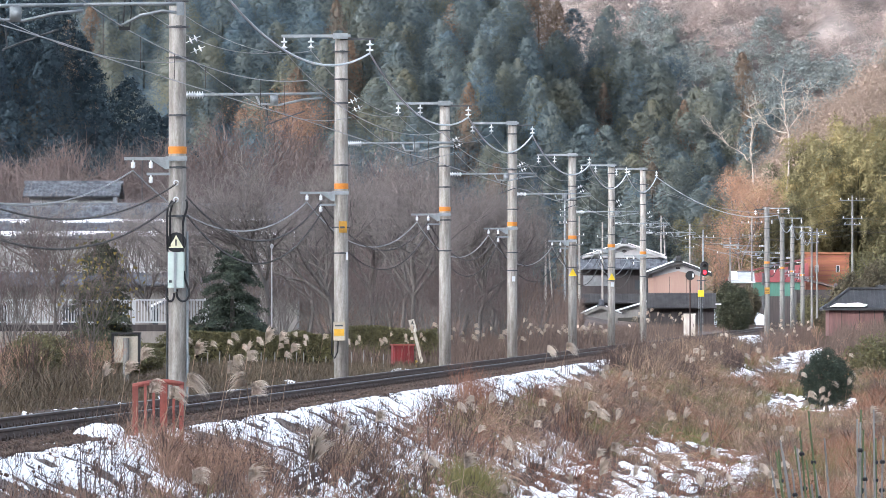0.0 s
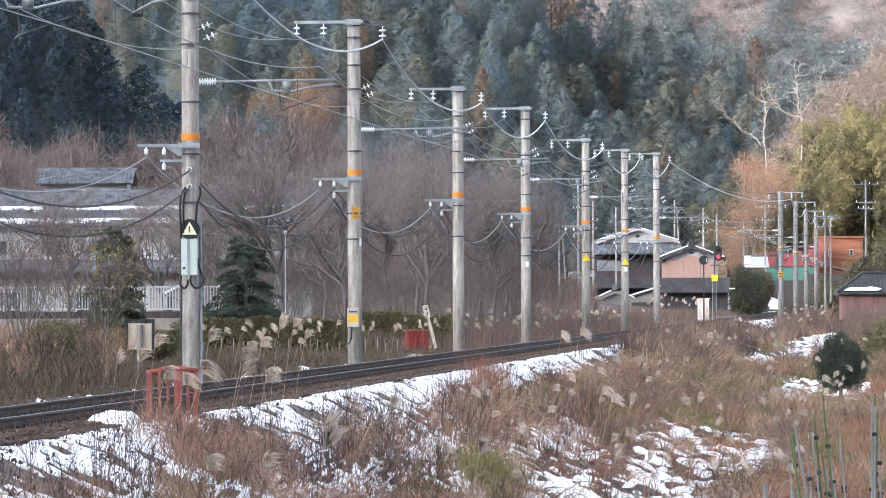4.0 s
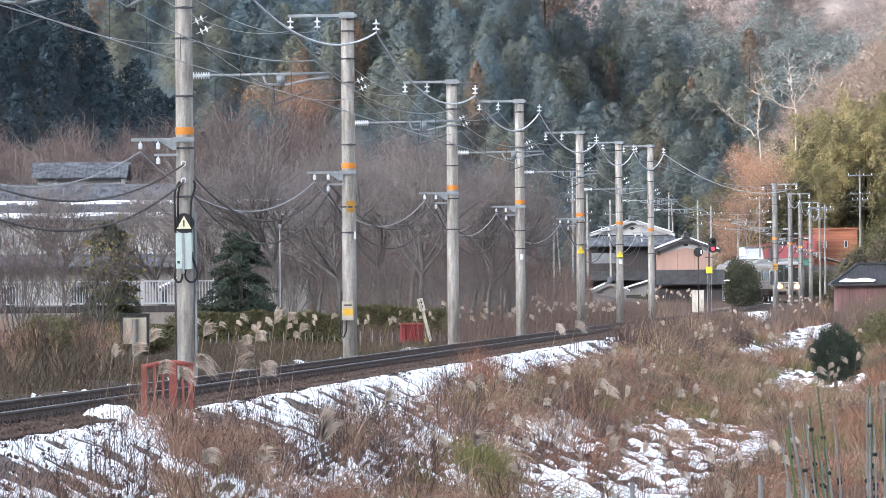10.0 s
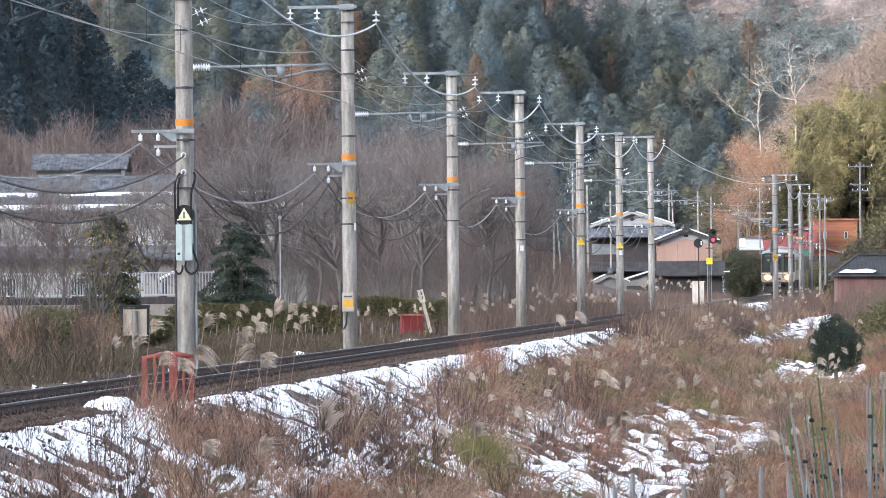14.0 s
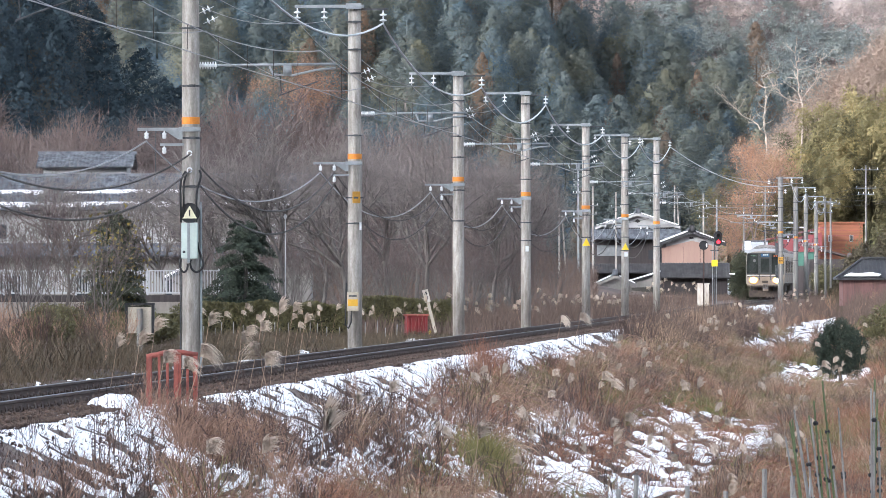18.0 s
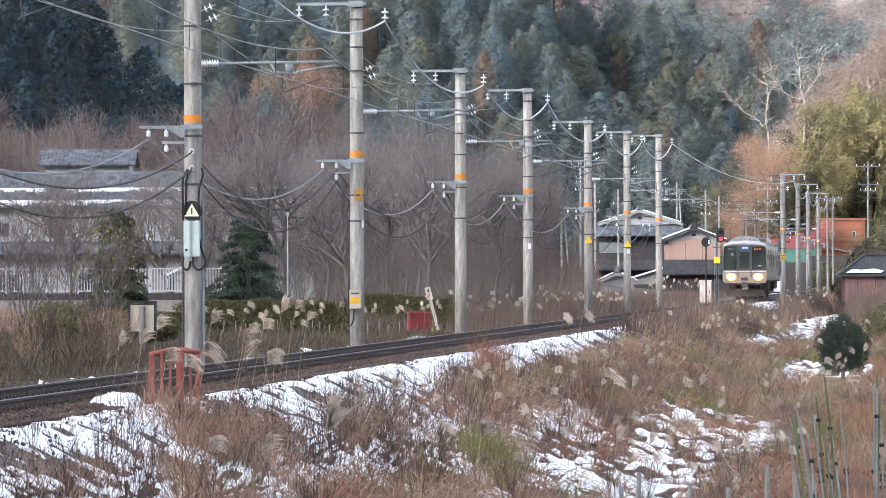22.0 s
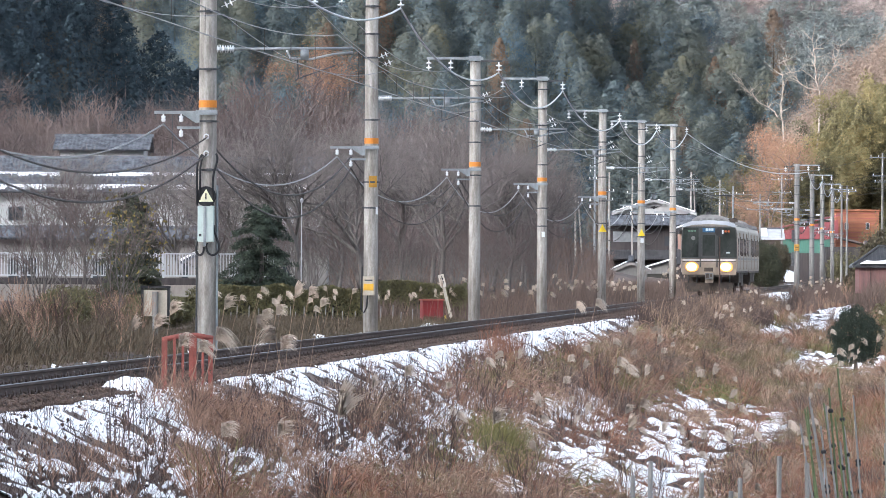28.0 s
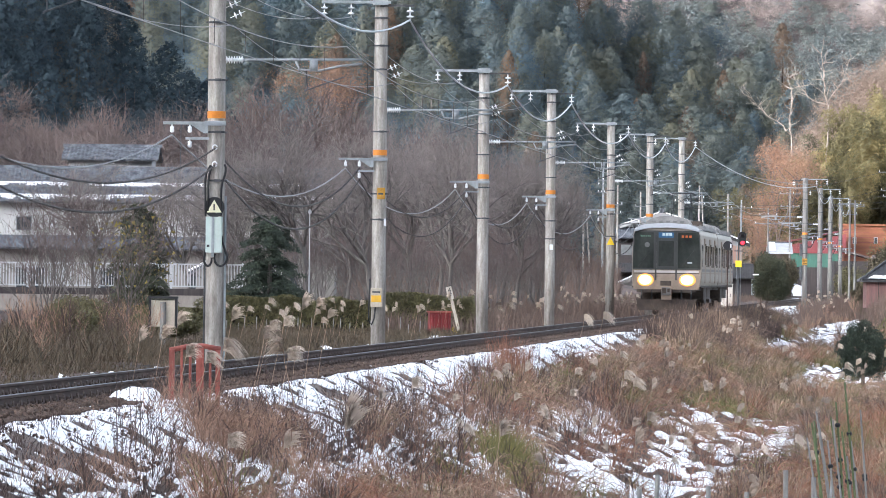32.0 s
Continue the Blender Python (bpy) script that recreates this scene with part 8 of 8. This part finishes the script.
def build_ballast_stones():
    rng = np.random.default_rng(12)
    octa = np.array([(1.2, 0, 0), (-1.1, 0, 0), (0, 1, 0), (0, -1, 0), (0, 0, 0.75), (0, 0, -0.75)], float)
    sides = np.array([(0, 2, 4), (2, 1, 4), (1, 3, 4), (3, 0, 4), (2, 0, 5), (1, 2, 5), (3, 1, 5), (0, 3, 5)])
    n = 36000
    y = 62 + 190 * rng.uniform(0, 1, n) ** 1.4
    u = np.where(rng.uniform(0, 1, n) < 0.6, rng.uniform(0.65, 1.45, n), rng.uniform(-6.2, 0.5, n))
    x = u + track_x(y)
    z = np.where(np.abs(u) < 1.2, -0.165 + rng.uniform(-0.03, 0.015, n), np.where(np.abs(u) < 1.5, -0.20, ground_z(x, y)))
    s = np.where(u < -1.5, rng.uniform(0.018, 0.046, n), rng.uniform(0.014, 0.034, n))
    R = np.linalg.qr(rng.normal(size=(n, 3, 3)))[0]
    P = np.einsum("nij,nkj->nki", R, octa * rng.uniform(0.65, 1.35, (n, 6, 1))) * s[:, None, None] * 1.15 + np.stack([x, y, z + 0.012], 1)[:, None, :]
    Ft = (np.arange(n)[:, None, None] * 6 + sides).reshape(-1, 3)
    tagged(new("ballast_stones", soup("ballast_stones", P.reshape(-1, 3), Ft, M["stone"])), "loose brown ballast stones along the rails", "ballast", kind="stuff")

    # dark clods of earth showing through the thin snow
    n = 12000
    y = 62 + 110 * rng.uniform(0, 1, n) ** 1.3
    u = rng.uniform(0.9, 5.6, n)
    x = u + track_x(y)
    d = snow_depth(u, y, x)
    k = (d > -0.06) & (d < 0.22)
    x, y, n = x[k], y[k], int(k.sum())
    s = rng.uniform(0.010, 0.030, n)
    R = np.linalg.qr(rng.normal(size=(n, 3, 3)))[0]
    P = np.einsum("nij,nkj->nki", R, octa * rng.uniform(0.65, 1.35, (n, 6, 1))) * s[:, None, None] * 1.15 + np.stack([x, y, ground_z(x, y) + 0.03], 1)[:, None, :]
    Ft = (np.arange(n)[:, None, None] * 6 + sides).reshape(-1, 3)
    tagged(new("earth_clods", soup("earth_clods", P.reshape(-1, 3), Ft, M["soil"])), "dark clods of earth showing through thin snow", "soil", kind="stuff")


def leafy_weed(rng, stems):
    """Upright dead stems, each with its small shrivelled leaves: pairs of meshes."""
    made = []
    for _ in range(stems):
        x0, y0, h, lx, ly = rng.normal(0, 0.07), rng.normal(0, 0.10), rng.uniform(0.55, 1.0), rng.normal(0, 0.16), rng.normal(0, 0.16)
        pts = [Vector((x0 + lx * f * f, y0 + ly * f * f, h * f)) for f in (-0.08, 0.35, 0.7, 1.0)]
        stem = mesh_of(bm_tube(B(), pts, [0.006, 0.005, 0.004, 0.002], 4), "stem", GM["dark"])
        f = rng.uniform(0.2, 1.0, 34)
        P = np.stack([x0 + lx * f * f + rng.normal(0, 1, 34) * (0.028 + 0.03 * (1 - f)), y0 + ly * f * f + rng.normal(0, 0.03, 34), h * f - rng.uniform(0, 0.04, 34)], 1)
        V = leaf_tris(P, 0.021, rng, droop=0.9, thin=0.42)
        made.append((stem, soup("leaves", V, np.arange(len(V)).reshape(-1, 3), GM["withered"])))
    return made


def build_leafy_weeds():
    rng = np.random.default_rng(23)
    kinds = [leafy_weed(rng, 4 + k % 3) for k in range(5)]

    def weed(u, y, s):
        x = u + float(track_x(y))
        w = thing("withered_weed", "dark withered weed with shrivelled leaves standing in the snow", "weed", (x, y, float(ground_z(x, y))), rng.uniform(0, 360), "withered weeds")
        w.scale = (s, s, s)
        for stem, leaves in kinds[rng.integers(5)]:
            part("leaves", leaves, None, part("stem", stem, None, w))

    for n, u0, u1, y0, y1 in ((30, 2.4, 3.4, 88, 104), (8, 2.2, 3.2, 64, 74), (18, 2.6, 3.6, 76, 86), (16, 2.2, 3.4, 120, 150), (18, 3.2, 5.2, 104, 140), (16, 2.1, 3.2, 170, 230), (16, 4.0, 7.0, 150, 230)):
        for _ in range(n):
            weed(rng.uniform(u0, u1), rng.uniform(y0, y1), rng.uniform(0.55, 1.05) * (1.0 if y0 < 150 else 1.4))


def build_weeds():
    """Small dead weed bushes standing dark against the snow."""
    rng = np.random.default_rng(19)
    kinds = []
    for k in range(4):
        segs = branch_tree(rng, 1.9, 0.6, 3, (5, 4, 3), 0.008, 0.0, 0.003, 0.4, 0.25)
        kinds.append(tree_meshes(segs, 0, "weed", GM["dark"], GM["dark"] if k % 2 else GM["pinky"]))
    for k, (x, y) in enumerate([(-3.95, 81.2), (-3.6, 80.8), (-3.3, 81.5), (-3.1, 80.4), (-3.75, 79.6), (-4.05, 79.4), (-2.9, 79), (-3.4, 78.2)]):
        tree_thing("dead_weed", "dark branching dead weed beside the red guard rail", kinds[k % 4], (x, y, float(ground_z(x, y))), 47 * k, 0.65, "dead weeds", "weed")
    n = 0
    while n < 150:
        y = 62 + 120 * rng.uniform() ** 1.3
        u = rng.uniform(2.3, 8.5) if n % 3 else rng.uniform(2.2, 4.2)
        x = u + float(track_x(y))
        if abs(x) > 0.075 * y or (u > 3.9 and snow_wish(u, y) > 0.8):
            continue
        n += 1
        tree_thing("dead_weed", "dark branching dead weed standing on the bank", kinds[n % 4], (x, y, float(ground_z(x, y))), rng.uniform(0, 360), rng.uniform(0.7, 1.25) * min(1, 0.45 + 0.25 * (u - 2)), "dead weeds", "weed")

    n = 0
    while n < 34:
        y, u = rng.uniform(250, 420), rng.uniform(3.0, 9.5)
        x = u + float(track_x(y))
        if x > 0.07 * y:
            continue
        n += 1
        tree_thing("dead_weed", "tall grey-brown dead weed along the track", kinds[n % 4], (x, y, float(ground_z(x, y))), rng.uniform(0, 360), rng.uniform(1.2, 2.0), "trackside weeds", "weed")
    n = 0
    while n < 46:
        y, u = rng.uniform(122, 205), rng.uniform(-15, -4.8)
        x = u + float(track_x(y))
        if x > -0.05 * y or x < -0.076 * y:
            continue
        n += 1
        tree_thing("dead_weed", "tangled brown dead weed beside the poles", kinds[n % 4], (x, y, float(ground_z(x, y))), rng.uniform(0, 360), rng.uniform(0.8, 1.5), "thicket weeds", "weed")


build_snow()
build_weeds()
build_leafy_weeds()
build_grass()
build_plumes()
build_hedge()
build_stakes()
build_ballast_stones()


# ---- what moves ----
def train_s(t):
    """Distance of the train's face along the track at t seconds; before it comes into view it gathers speed."""
    k = 32.0 - t
    s = 267.0 + 14.8 * k + 0.03 * k * k
    return s if t >= 7 else s - 0.35 * (7 - t) ** 2


def motions():
    for k, car in enumerate(TRAIN):
        rows = []
        for t in np.arange(0, 32.01, 0.5):
            s = train_s(t) + 20.1 * k
            x0, y0, _ = track_xy(s + 2.9)
            x1, y1, _ = track_xy(s + 16.7)
            sl = (x1 - x0) / (y1 - y0)
            n = math.hypot(sl, 1)
            rows.append((float(t), pose(x0 - 2.9 * sl / n, y0 - 2.9 / n, 0, 0, 0, -math.degrees(math.atan(sl)))))
        walk(car, rows)


motions()
